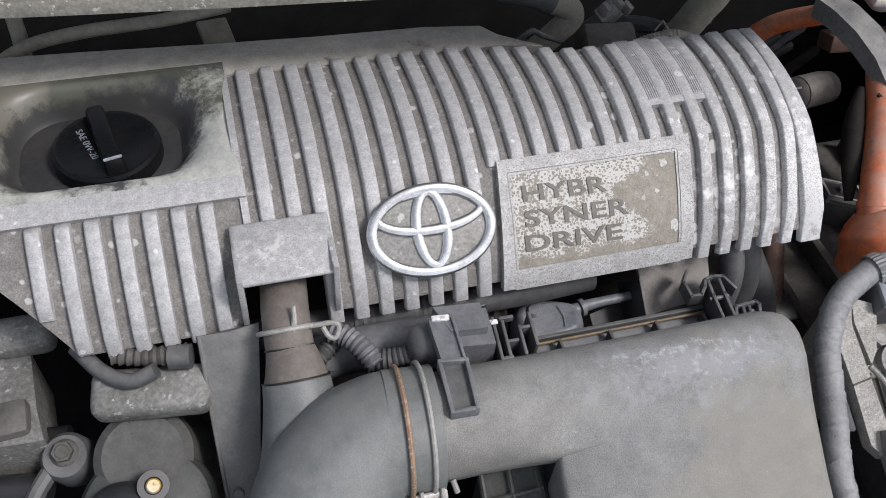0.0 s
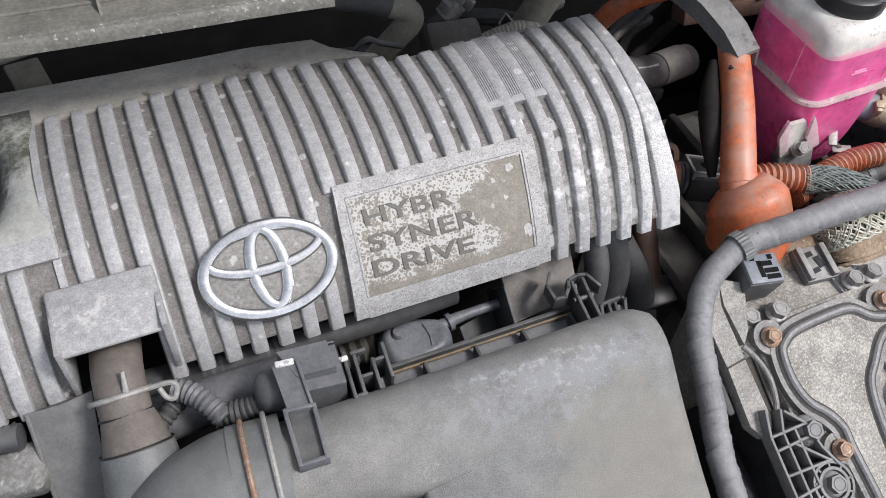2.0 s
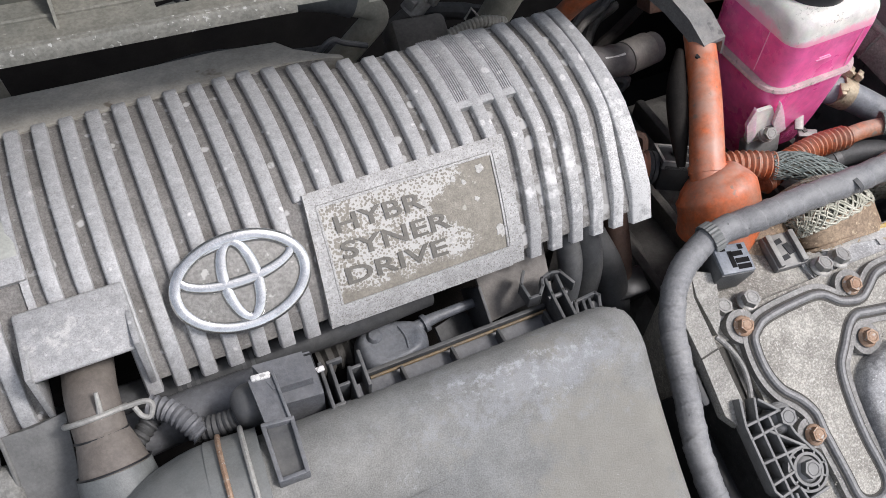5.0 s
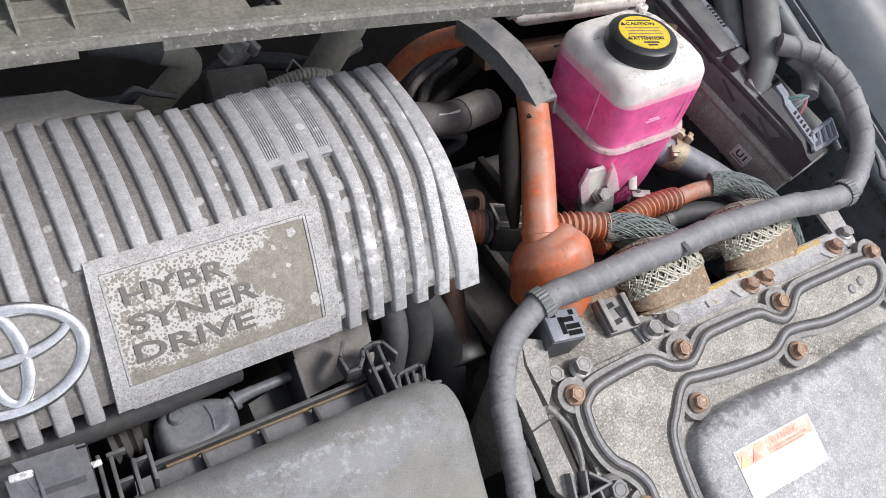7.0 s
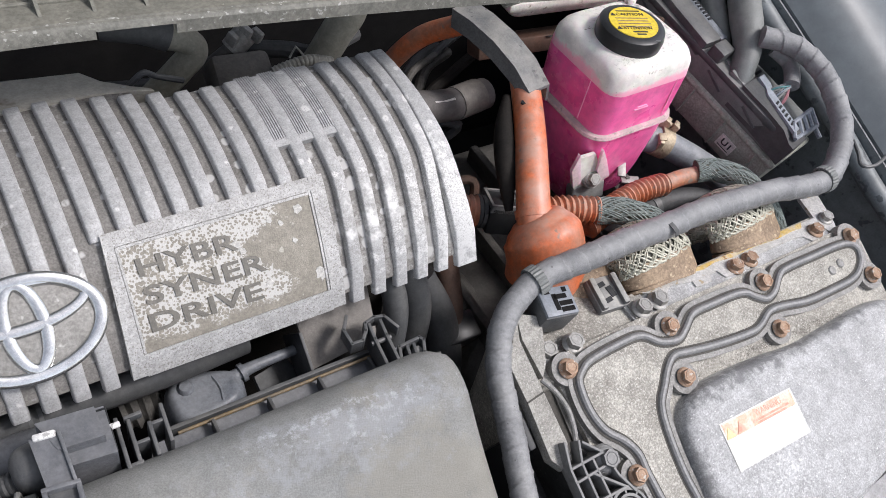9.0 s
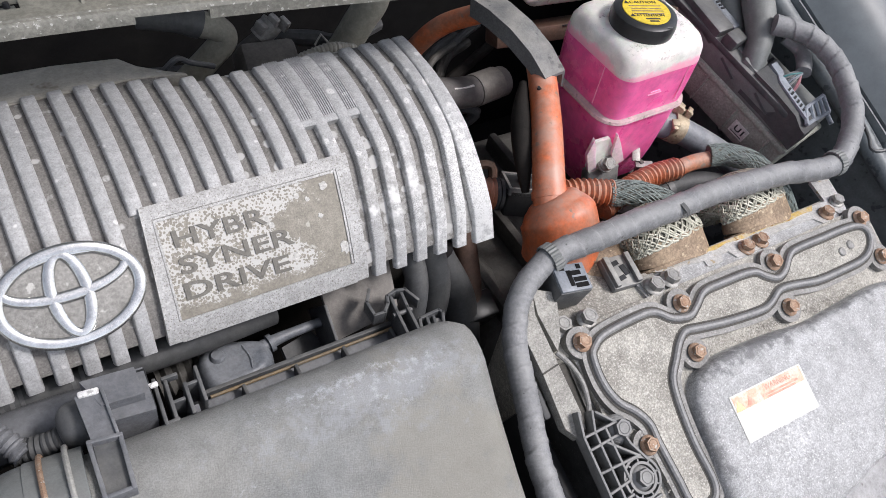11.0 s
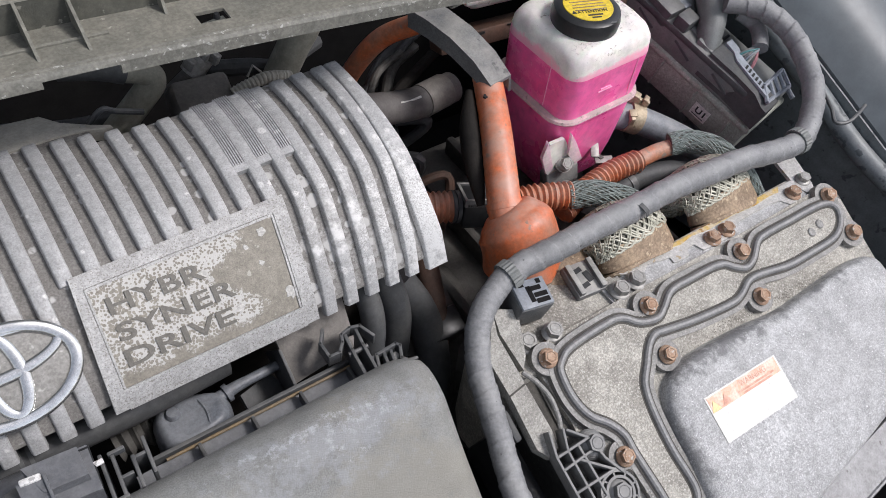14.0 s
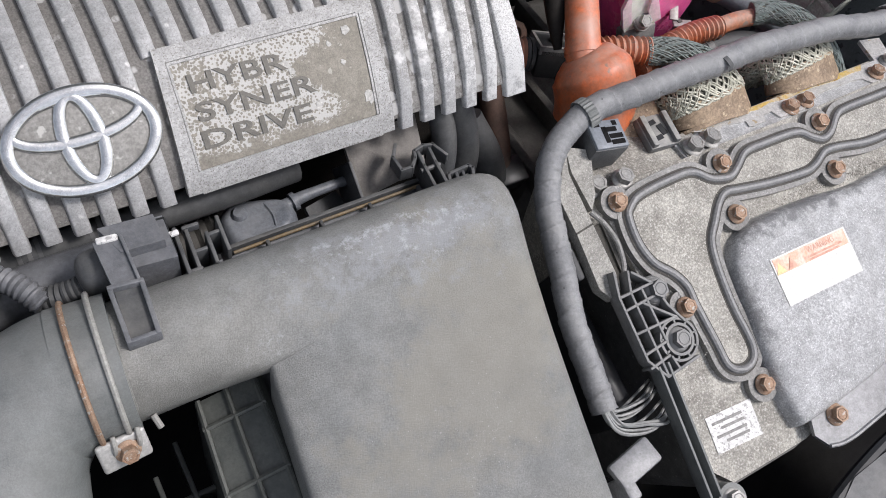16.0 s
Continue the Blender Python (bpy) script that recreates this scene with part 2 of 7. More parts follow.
M = {
    # Valley colour is about half as bright as the rib colour.
    "valley": surface("darker_dusty_silver_paint", (0.212, 0.203, 0.190), (0.150, 0.141, 0.130), 0.6, 0.05, 25, 900, 0.35, 0.6, (0.30, 0.295, 0.28), 130, 0.65, speck=(620, 0.17), blotch=((0.46, 0.455, 0.44), 78, 0.52, 0.05, 0.42)),
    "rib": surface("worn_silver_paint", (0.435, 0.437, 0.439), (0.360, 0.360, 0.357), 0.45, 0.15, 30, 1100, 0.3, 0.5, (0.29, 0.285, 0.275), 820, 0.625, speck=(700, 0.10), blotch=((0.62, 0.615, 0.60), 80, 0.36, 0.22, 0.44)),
    "frame": surface("pitted_silver_paint", (0.44, 0.438, 0.43), (0.35, 0.346, 0.336), 0.5, 0.1, 55, 1100, 0.3, 0.7, (0.235, 0.225, 0.205), 760, 0.57, speck=(620, 0.12)),
    "flake": surface("white_paint_scab", (0.50, 0.49, 0.465), (0.40, 0.39, 0.365), 0.55, 0, 120, 900, 0.3, 0.6, speck=(500, 0.12)),
    "chrome": surface("weathered_chrome", (0.70, 0.705, 0.695), (0.52, 0.522, 0.515), 0.22, 0.92, 16, 700, 0.05, 0.5, speck=None),
    "medallion": surface("dusty_medallion", (0.28, 0.272, 0.255), (0.205, 0.198, 0.182), 0.55, 0.1, 60, 800, 0.25, 0.5, (0.47, 0.46, 0.43), 75, 0.64, speck=(420, 0.13)),
    "black": surface("black_plastic", (0.015, 0.016, 0.018), (0.026, 0.027, 0.028), 0.38, 0, 40, 600, 0.04),
    "dusty_black": surface("dusty_black_plastic", (0.060, 0.063, 0.067), (0.098, 0.101, 0.102), 0.46, 0, 22, 700, 0.2, 0.6, dust=((0.28, 0.27, 0.245), 0.32)),
    "cap": surface("oily_black_plastic", (0.006, 0.007, 0.008), (0.011, 0.011, 0.012), 0.30, 0, 40, 600, 0.03),
    "lid": surface("dusty_grey_plastic", (0.235, 0.242, 0.24), (0.30, 0.29, 0.262), 0.55, 0, 9, 900, 0.4, 0.5, speck=(700, 0.05)),
    "duct": surface("grey_rubber_duct", (0.135, 0.146, 0.145), (0.185, 0.192, 0.183), 0.48, 0, 14, 700, 0.2, 0.5, speck=(700, 0.05), dust=((0.25, 0.25, 0.235), 0.35)),
    "grey_plastic": surface("mid_grey_plastic", (0.118, 0.124, 0.136), (0.16, 0.163, 0.170), 0.45, 0, 25, 800, 0.2, 0.5, speck=(300, 0.1), dust=((0.27, 0.27, 0.265), 0.30)),
    "pale_plastic": surface("pale_grey_connector_plastic", (0.30, 0.33, 0.37), (0.26, 0.28, 0.32), 0.5, 0, 30, 800, 0.15),
    "brown_hose": surface("brown_dusty_rubber", (0.135, 0.117, 0.101), (0.185, 0.165, 0.145), 0.65, 0, 25, 600, 0.2),
    "hose": surface("dark_rubber_hose", (0.05, 0.053, 0.057), (0.085, 0.085, 0.082), 0.6, 0, 25, 600, 0.2),
    "beige_hose": surface("beige_dusty_hose", (0.30, 0.288, 0.235), (0.22, 0.208, 0.17), 0.7, 0, 20, 600, 0.2),
    "loom": surface("dusty_cloth_tape", (0.225, 0.230, 0.238), (0.165, 0.168, 0.172), 0.42, 0, 45, 900, 0.4, 0.6, (0.10, 0.10, 0.10), 160, 0.69, dust=((0.38, 0.38, 0.37), 0.5)),
    "steel": surface("dull_steel", (0.37, 0.365, 0.35), (0.28, 0.27, 0.25), 0.5, 0.45, 60, 900, 0.2),
    "bolt": surface("rusty_bolt_steel", (0.40, 0.29, 0.21), (0.27, 0.15, 0.09), 0.6, 0.35, 180, 1200, 0.3, 0.5, (0.45, 0.42, 0.38), 250, 0.6),
    "alloy": surface("gritty_cast_alloy", (0.47, 0.452, 0.405), (0.265, 0.25, 0.22), 0.65, 0.1, 26, 900, 0.55, 0.7, (0.60, 0.59, 0.55), 520, 0.61, speck=(520, 0.22)),
    "alloy_clean": surface("speckled_cast_alloy", (0.57, 0.573, 0.573), (0.40, 0.401, 0.40), 0.38, 0.2, 20, 1200, 0.7, 0.6, (0.84, 0.84, 0.83), 480, 0.63, speck=(640, 0.20)),
    "gasket": surface("dull_sealing_ridge", (0.205, 0.206, 0.21), (0.27, 0.268, 0.262), 0.45, 0.15, 60, 900, 0.3, 0.5),
    # Dark brown for ridge dirt, joint, drain hole, slot and lattice floors.
    "groove_dark": surface("dark_groove_brown", (0.060, 0.056, 0.050), (0.10, 0.094, 0.083), 0.8, 0.0, 60, 900, 0.4, 0.6),
    "alloy_dark": surface("grimy_cast_alloy", (0.16, 0.155, 0.145), (0.10, 0.096, 0.088), 0.7, 0.1, 24, 700, 0.4, 0.6, (0.28, 0.275, 0.26), 300, 0.64),
    "alloy_mid": surface("dusty_cast_strip", (0.375, 0.365, 0.335), (0.27, 0.26, 0.235), 0.65, 0.1, 26, 900, 0.5, 0.6, (0.50, 0.49, 0.455), 480, 0.62, speck=(520, 0.18)),
    "lattice": surface("dusty_grey_moulding", (0.145, 0.148, 0.150), (0.20, 0.20, 0.195), 0.5, 0, 30, 700, 0.25, 0.5, dust=((0.30, 0.295, 0.28), 0.5)),
    "strap": surface("scuffed_grey_steel", (0.26, 0.262, 0.268), (0.205, 0.205, 0.207), 0.42, 0.3, 30, 800, 0.25, 0.5, (0.12, 0.115, 0.11), 90, 0.66, speck=(500, 0.08)),
    "sticker": surface("scuffed_white_sticker", (0.72, 0.71, 0.69), (0.60, 0.595, 0.58), 0.5, 0, 60, 900, 0.1, 0.6, (0.36, 0.355, 0.34), 260, 0.56),
    "orange": surface("dusty_orange_plastic", (0.66, 0.155, 0.050), (0.44, 0.20, 0.125), 0.45, 0, 22, 500, 0.12, 0.8, (0.33, 0.21, 0.155), 90, 0.65, speck=(200, 0.08), dust=((0.52, 0.34, 0.27), 0.8)),
    "copper": surface("rusty_brown_terminal", (0.36, 0.265, 0.175), (0.21, 0.15, 0.10), 0.6, 0.1, 45, 700, 0.35, 0.8, (0.50, 0.40, 0.27), 170, 0.61, speck=(400, 0.16)),
    "ear": surface("translucent_rosy_plastic", (0.78, 0.60, 0.63), (0.68, 0.55, 0.56), 0.35, 0, 40, 600, 0.05, 0.6, speck=None, through_light=0.4),
    "milky_tank": surface("dirty_milky_plastic", (0.66, 0.63, 0.58), (0.55, 0.52, 0.47), 0.4, 0, 16, 600, 0.05, 0.6, (0.34, 0.30, 0.25), 120, 0.64, through_light=0.3),
    "tin": surface("bright_tin_plate", (0.66, 0.65, 0.63), (0.52, 0.51, 0.48), 0.38, 0.3, 40, 900, 0.2, 0.6, (0.46, 0.37, 0.24), 140, 0.63, speck=(500, 0.1)),
    "brass": surface("dull_dirty_brass", (0.46, 0.39, 0.28), (0.34, 0.27, 0.18), 0.5, 0.35, 60, 800, 0.3, 0.7, (0.22, 0.17, 0.11), 180, 0.62),
    "orange_worn": surface("dust_caked_orange_conduit", (0.56, 0.175, 0.075), (0.40, 0.22, 0.15), 0.55, 0, 40, 600, 0.2, 0.7, (0.30, 0.235, 0.19), 130, 0.60, speck=(260, 0.12), dust=((0.44, 0.34, 0.28), 0.7)),
    "braid": surface("tarnished_braid", (0.56, 0.545, 0.46), (0.40, 0.40, 0.32), 0.5, 0.2, 60, 900, 0.2, 0.6),
    "green_braid": surface("green_tarnished_braid", (0.17, 0.215, 0.205), (0.25, 0.28, 0.26), 0.55, 0.2, 80, 900, 0.2),
    "yellow_edge": surface("yellowed_edge", (0.62, 0.43, 0.12), (0.60, 0.54, 0.43), 0.45, 0.1, 70, 800, 0.2, 0.9, (0.36, 0.19, 0.05), 150, 0.60),
    "white_tank": surface("translucent_white_plastic", (0.80, 0.765, 0.715), (0.74, 0.70, 0.65), 0.35, 0, 12, 600, 0.05, 0.4, (0.34, 0.30, 0.26), 190, 0.69, speck=None, through_light=0.3),
    "pink": surface("pink_coolant_in_plastic", (1.0, 0.105, 0.37), (1.0, 0.20, 0.46), 0.28, 0, 14, 600, 0.03, 0.6, speck=None, coat=0.2, through_light=0.2),
    "pink_pale": surface("pale_pink_plastic", (1.0, 0.42, 0.62), (0.95, 0.36, 0.55), 0.35, 0, 30, 600, 0.03, speck=None),
    "label_yellow": surface("yellow_label", (0.80, 0.58, 0.04), (0.74, 0.54, 0.05), 0.5, 0, 30, 600, 0.02),
    "ink": surface("black_ink", (0.03, 0.03, 0.03), (0.05, 0.05, 0.05), 0.6, 0, 30, 600, 0.02),
    "label_white": surface("white_label", (0.80, 0.78, 0.74), (0.72, 0.70, 0.66), 0.5, 0, 40, 600, 0.02),
    "label_orange": surface("faded_orange_label", (0.80, 0.42, 0.29), (0.82, 0.62, 0.52), 0.5, 0, 70, 600, 0.02, 0.9),
    "cowl": surface("dusty_cowl_plastic", (0.150, 0.150, 0.128), (0.215, 0.206, 0.172), 0.7, 0, 14, 600, 0.3, 0.6, (0.34, 0.33, 0.285), 160, 0.69, speck=(340, 0.12)),
    "cowl_lip": surface("scuffed_cowl_plastic", (0.165, 0.165, 0.145), (0.225, 0.218, 0.188), 0.6, 0, 14, 600, 0.3, 0.6, (0.42, 0.415, 0.385), 210, 0.62, speck=(340, 0.14)),
    "cowl_dark": surface("dark_cowl_wall", (0.058, 0.060, 0.050), (0.10, 0.098, 0.080), 0.7, 0, 25, 600, 0.3, 0.6, (0.20, 0.195, 0.165), 120, 0.64),
    "paint": surface("blue_grey_car_paint", (0.112, 0.130, 0.140), (0.092, 0.106, 0.115), 0.42, 0.0, 6, 500, 0.03, speck=None),
    # body_dark and engine_dark: near black, so the deep bay's shade sits in the colour.
    "body_dark": surface("shade_dark_bay_panel", (0.008, 0.008, 0.009), (0.015, 0.0145, 0.014), 0.8, 0, 10, 400, 0.15),
    "wing_dark": surface("dusty_inner_wing", (0.135, 0.155, 0.165), (0.19, 0.205, 0.21), 0.5, 0, 10, 400, 0.15, 0.5, (0.07, 0.08, 0.085), 60, 0.60, dust=((0.30, 0.30, 0.29), 0.5)),
    "engine_dark": surface("shade_dark_engine_metal", (0.015, 0.014, 0.013), (0.032, 0.028, 0.025), 0.7, 0.1, 20, 500, 0.3),
    "rust": surface("rusty_metal", (0.12, 0.065, 0.045), (0.08, 0.06, 0.05), 0.7, 0.2, 30, 500, 0.3),
    "asphalt": surface("asphalt", (0.05, 0.05, 0.052), (0.065, 0.064, 0.06), 0.9, 0, 3, 200, 0.6),
    # Floor colour holds the pocket's shade as well as oil.
    "pocket_floor": surface("oily_shaded_floor", (0.030, 0.030, 0.032), (0.045, 0.044, 0.043), 0.5, 0.0, 30, 300, 0.15, 0.6),
    "brown_flange": surface("dusty_brown_flange", (0.44, 0.42, 0.37), (0.33, 0.312, 0.268), 0.65, 0.0, 14, 400, 0.2, 0.6, (0.20, 0.17, 0.13), 40, 0.69),
    "gearbox": surface("dirty_gearbox_alloy", (0.125, 0.12, 0.11), (0.07, 0.066, 0.06), 0.65, 0.2, 18, 400, 0.4, 0.7),
    "guard": surface("dusty_guard_plastic", (0.12, 0.125, 0.132), (0.17, 0.17, 0.165), 0.5, 0, 22, 700, 0.2, 0.6, dust=((0.43, 0.42, 0.38), 0.8)),
    "wire": surface("wire_insulation", (0.35, 0.36, 0.35), (0.2, 0.2, 0.2), 0.5, 0, 60, 600, 0.1),
    "band": surface("dusty_pink_band", (0.66, 0.44, 0.47), (0.52, 0.42, 0.40), 0.45, 0, 30, 500, 0.1, 0.6, (0.28, 0.24, 0.21), 120, 0.63, speck=(300, 0.1), dust=((0.36, 0.33, 0.30), 0.8)),
    "braid_core": surface("dark_braid_core", (0.17, 0.165, 0.135), (0.11, 0.115, 0.095), 0.6, 0.2, 120, 900, 0.2),
    "plug_face": surface("grey_plug_face", (0.22, 0.24, 0.27), (0.18, 0.195, 0.215), 0.45, 0, 40, 800, 0.15),
    "plate_letter": surface("bare_letter", (0.125, 0.118, 0.103), (0.17, 0.16, 0.14), 0.6, 0.1, 80, 900, 0.2),
    "flange_band": surface("grey_sealing_flange", (0.255, 0.25, 0.24), (0.19, 0.186, 0.176), 0.5, 0.15, 40, 800, 0.35, 0.6, (0.36, 0.35, 0.33), 330, 0.63, speck=(480, 0.14)),
    "void_wall": surface("dark_case_wall", (0.05, 0.055, 0.052), (0.085, 0.09, 0.082), 0.5, 0, 30, 500, 0.2),
    "case_wall": surface("grimy_case_plastic", (0.072, 0.078, 0.071), (0.108, 0.112, 0.100), 0.55, 0, 30, 500, 0.25, 0.6),
    "channel": surface("dusty_grey_channel", (0.165, 0.168, 0.165), (0.115, 0.118, 0.122), 0.5, 0, 20, 700, 0.25, 0.6, (0.08, 0.08, 0.08), 70, 0.65, speck=(500, 0.12), dust=((0.38, 0.365, 0.32), 0.38)),
    "tab_steel": surface("pale_stamped_steel", (0.52, 0.51, 0.49), (0.40, 0.39, 0.37), 0.45, 0.3, 60, 900, 0.2),
    "grit": surface("pale_grit", (0.62, 0.60, 0.54), (0.50, 0.48, 0.42), 0.8, 0, 200, 900, 0.2, 0.8),
    "dark_grit": surface("dark_dirt_crumbs", (0.13, 0.118, 0.10), (0.20, 0.18, 0.15), 0.9, 0, 200, 900, 0.3, 0.8),
    "fuse_case": surface("dusty_case_plastic", (0.385, 0.395, 0.345), (0.285, 0.29, 0.25), 0.6, 0, 30, 500, 0.25, 0.6, (0.50, 0.50, 0.45), 150, 0.65, speck=(400, 0.12)),
    "valve_dark": surface("dusty_dark_casting", (0.075, 0.076, 0.072), (0.105, 0.105, 0.098), 0.6, 0, 24, 500, 0.15, 0.5, (0.03, 0.03, 0.03), 120, 0.68),
    "valve": surface("blue_grey_valve_plastic", (0.125, 0.138, 0.158), (0.18, 0.19, 0.205), 0.42, 0, 40, 600, 0.2, 0.6, speck=(300, 0.12), dust=((0.28, 0.29, 0.30), 0.5)),
    "pipe_grey": surface("grey_rubber_pipe", (0.105, 0.098, 0.095), (0.145, 0.135, 0.128), 0.6, 0, 25, 600, 0.2),
    "clip": surface("dull_grey_wire", (0.36, 0.355, 0.33), (0.27, 0.265, 0.25), 0.55, 0.1, 60, 900, 0.2),
    "sheet": surface("dull_sheet_metal", (0.19, 0.19, 0.182), (0.15, 0.15, 0.144), 0.5, 0.15, 14, 600, 0.15, 0.5),
    "block_alloy": surface("corroded_alloy", (0.25, 0.25, 0.235), (0.155, 0.155, 0.14), 0.6, 0.2, 28, 500, 0.4, 0.7, (0.40, 0.40, 0.38), 150, 0.63, speck=(300, 0.16)),
    "wire_teal": surface("teal_wire", (0.08, 0.28, 0.28), (0.10, 0.22, 0.23), 0.45, 0, 60, 600, 0.1),
    "wire_rose": surface("rose_wire", (0.42, 0.20, 0.22), (0.34, 0.16, 0.18), 0.45, 0, 60, 600, 0.1),
    "amber_edge": surface("amber_edge", (0.21, 0.145, 0.07), (0.155, 0.13, 0.095), 0.5, 0.0, 55, 800, 0.2, 0.8),
    "brown_sheet": surface("brown_dusty_sheet", (0.20, 0.185, 0.168), (0.15, 0.14, 0.128), 0.6, 0.1, 25, 600, 0.2),
    "hose_blue": surface("blue_grey_rubber", (0.225, 0.245, 0.27), (0.175, 0.19, 0.205), 0.5, 0, 25, 600, 0.2, dust=((0.36, 0.36, 0.35), 0.5)),
    "faded_ink": surface("faded_red_ink", (0.58, 0.27, 0.19), (0.70, 0.44, 0.34), 0.6, 0, 160, 600, 0.02, 0.8, speck=None),
    "faded_yellow": surface("faded_yellow_ink", (0.80, 0.68, 0.36), (0.74, 0.60, 0.28), 0.6, 0, 90, 600, 0.02),
}

# Weak gloss keeps the shade-dark bay parts and the black cap dark.
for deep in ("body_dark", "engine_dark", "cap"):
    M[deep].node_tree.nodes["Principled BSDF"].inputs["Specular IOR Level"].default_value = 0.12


def flaking_plate():
    """White paint flaking off a brown plate: riddled with pits at one end, worn away at the other and along the foot."""
    m = surface("flaking_white_paint_plate", (0.265, 0.245, 0.205), (0.215, 0.198, 0.165), 0.6, 0.1, 30, 900, 0.3, 0.5, (0.40, 0.38, 0.33), 150, 0.66, speck=(500, 0.1))
    nt = m.node_tree
    n, link = nt.nodes, nt.links.new
    bsdf = n["Principled BSDF"]
    old = bsdf.inputs["Base Color"].links[0].from_socket
    geo = n.new("ShaderNodeNewGeometry")
    sep = n.new("ShaderNodeSeparateXYZ")
    link(geo.outputs["Position"], sep.inputs[0])

    def grain(scale, detail):
        t = n.new("ShaderNodeTexNoise")
        t.inputs["Scale"].default_value, t.inputs["Detail"].default_value, t.inputs["Roughness"].default_value = scale, detail, 0.7
        link(geo.outputs["Position"], t.inputs["Vector"])
        return t.outputs["Fac"]

    def math_node(kind, a, b):
        t = n.new("ShaderNodeMath")
        t.operation = kind
        for sock, v in zip(t.inputs, (a, b)):
            if isinstance(v, float):
                sock.default_value = v
            else:
                link(v, sock)
        return t.outputs[0]

    def span(src, a, b, c=0.0, d=1.0):
        t = n.new("ShaderNodeMapRange")
        t.inputs["From Min"].default_value, t.inputs["From Max"].default_value = a, b
        t.inputs["To Min"].default_value, t.inputs["To Max"].default_value = c, d
        link(src, t.inputs["Value"])
        return t.outputs["Result"]
    rough_edge = math_node("ADD", math_node("MULTIPLY", math_node("SUBTRACT", grain(60.0, 6), 0.5), 0.050), math_node("MULTIPLY", math_node("SUBTRACT", grain(420.0, 3), 0.5), 0.030))
    wave = math_node("MULTIPLY", math_node("COSINE", math_node("MULTIPLY", math_node("SUBTRACT", sep.outputs["Y"], 0.312), 142.8), 0.0), 0.0150)
    kept_x = span(math_node("SUBTRACT", math_node("ADD", sep.outputs["X"], rough_edge), wave), 0.320, 0.323, 1.0, 0.0)
    kept_y = span(math_node("ADD", sep.outputs["Y"], math_node("MULTIPLY", rough_edge, -0.35)), 0.3065, 0.3085)
    cells = n.new("ShaderNodeTexVoronoi")
    cells.inputs["Scale"].default_value, cells.inputs["Randomness"].default_value = 450.0, 1.0
    link(geo.outputs["Position"], cells.inputs["Vector"])
    share = math_node("ADD", span(sep.outputs["X"], 0.215, 0.330, 0.56, 0.40), math_node("MULTIPLY", math_node("SUBTRACT", grain(75.0, 3), 0.5), 0.95))
    jag = math_node("ADD", cells.outputs["Distance"], math_node("MULTIPLY", math_node("SUBTRACT", grain(900.0, 2), 0.5), 0.22))
    pits = span(math_node("SUBTRACT", jag, share), -0.03, 0.05)
    mask = math_node("MULTIPLY", math_node("MULTIPLY", kept_x, kept_y), pits)
    x = n.new("ShaderNodeMix")
    x.data_type = "RGBA"
    link(mask, x.inputs[0])
    link(old, x.inputs[6])
    x.inputs[7].default_value = (0.49, 0.482, 0.455, 1)
    link(x.outputs[2], bsdf.inputs["Base Color"])
    return m


M["flaking"] = flaking_plate()


def stain_and_shade(m, marks):
    """Patches put into a material's colour for stains, shade and sheen: (centre, size, cut, colour, most, grain) each.
    """
    nt = m.node_tree
    n, link = nt.nodes, nt.links.new
    bsdf = n["Principled BSDF"]
    col = bsdf.inputs["Base Color"].links[0].from_socket
    geo = n.new("ShaderNodeNewGeometry")
    for at, size, edge_at, colour, most, grain in marks:
        away = n.new("ShaderNodeVectorMath")
        away.operation = "SUBTRACT"
        link(geo.outputs["Position"], away.inputs[0])
        away.inputs[1].default_value = at
        fit_size = n.new("ShaderNodeVectorMath")
        fit_size.operation = "DIVIDE"
        link(away.outputs[0], fit_size.inputs[0])
        fit_size.inputs[1].default_value = size
        dist = n.new("ShaderNodeVectorMath")
        dist.operation = "LENGTH"
        link(fit_size.outputs[0], dist.inputs[0])
        salt = n.new("ShaderNodeTexNoise")
        salt.inputs["Scale"].default_value, salt.inputs["Detail"].default_value, salt.inputs["Roughness"].default_value = grain, 8, 0.75
        link(geo.outputs["Position"], salt.inputs["Vector"])
        less = n.new("ShaderNodeMath")
        less.operation = "MULTIPLY_ADD"
        link(dist.outputs["Value"], less.inputs[0])
        less.inputs[1].default_value = -0.16
        link(salt.outputs["Fac"], less.inputs[2])
        edge = n.new("ShaderNodeMapRange")
        edge.inputs["From Min"].default_value, edge.inputs["From Max"].default_value = edge_at - 0.08, edge_at + 0.04
        edge.inputs["To Max"].default_value = most
        link(less.outputs[0], edge.inputs["Value"])
        x = n.new("ShaderNodeMix")
        x.data_type = "RGBA"
        link(edge.outputs["Result"], x.inputs[0])
        link(col, x.inputs[6])
        x.inputs[7].default_value = (*colour, 1)
        col = x.outputs[2]
    link(col, bsdf.inputs["Base Color"])
    return m


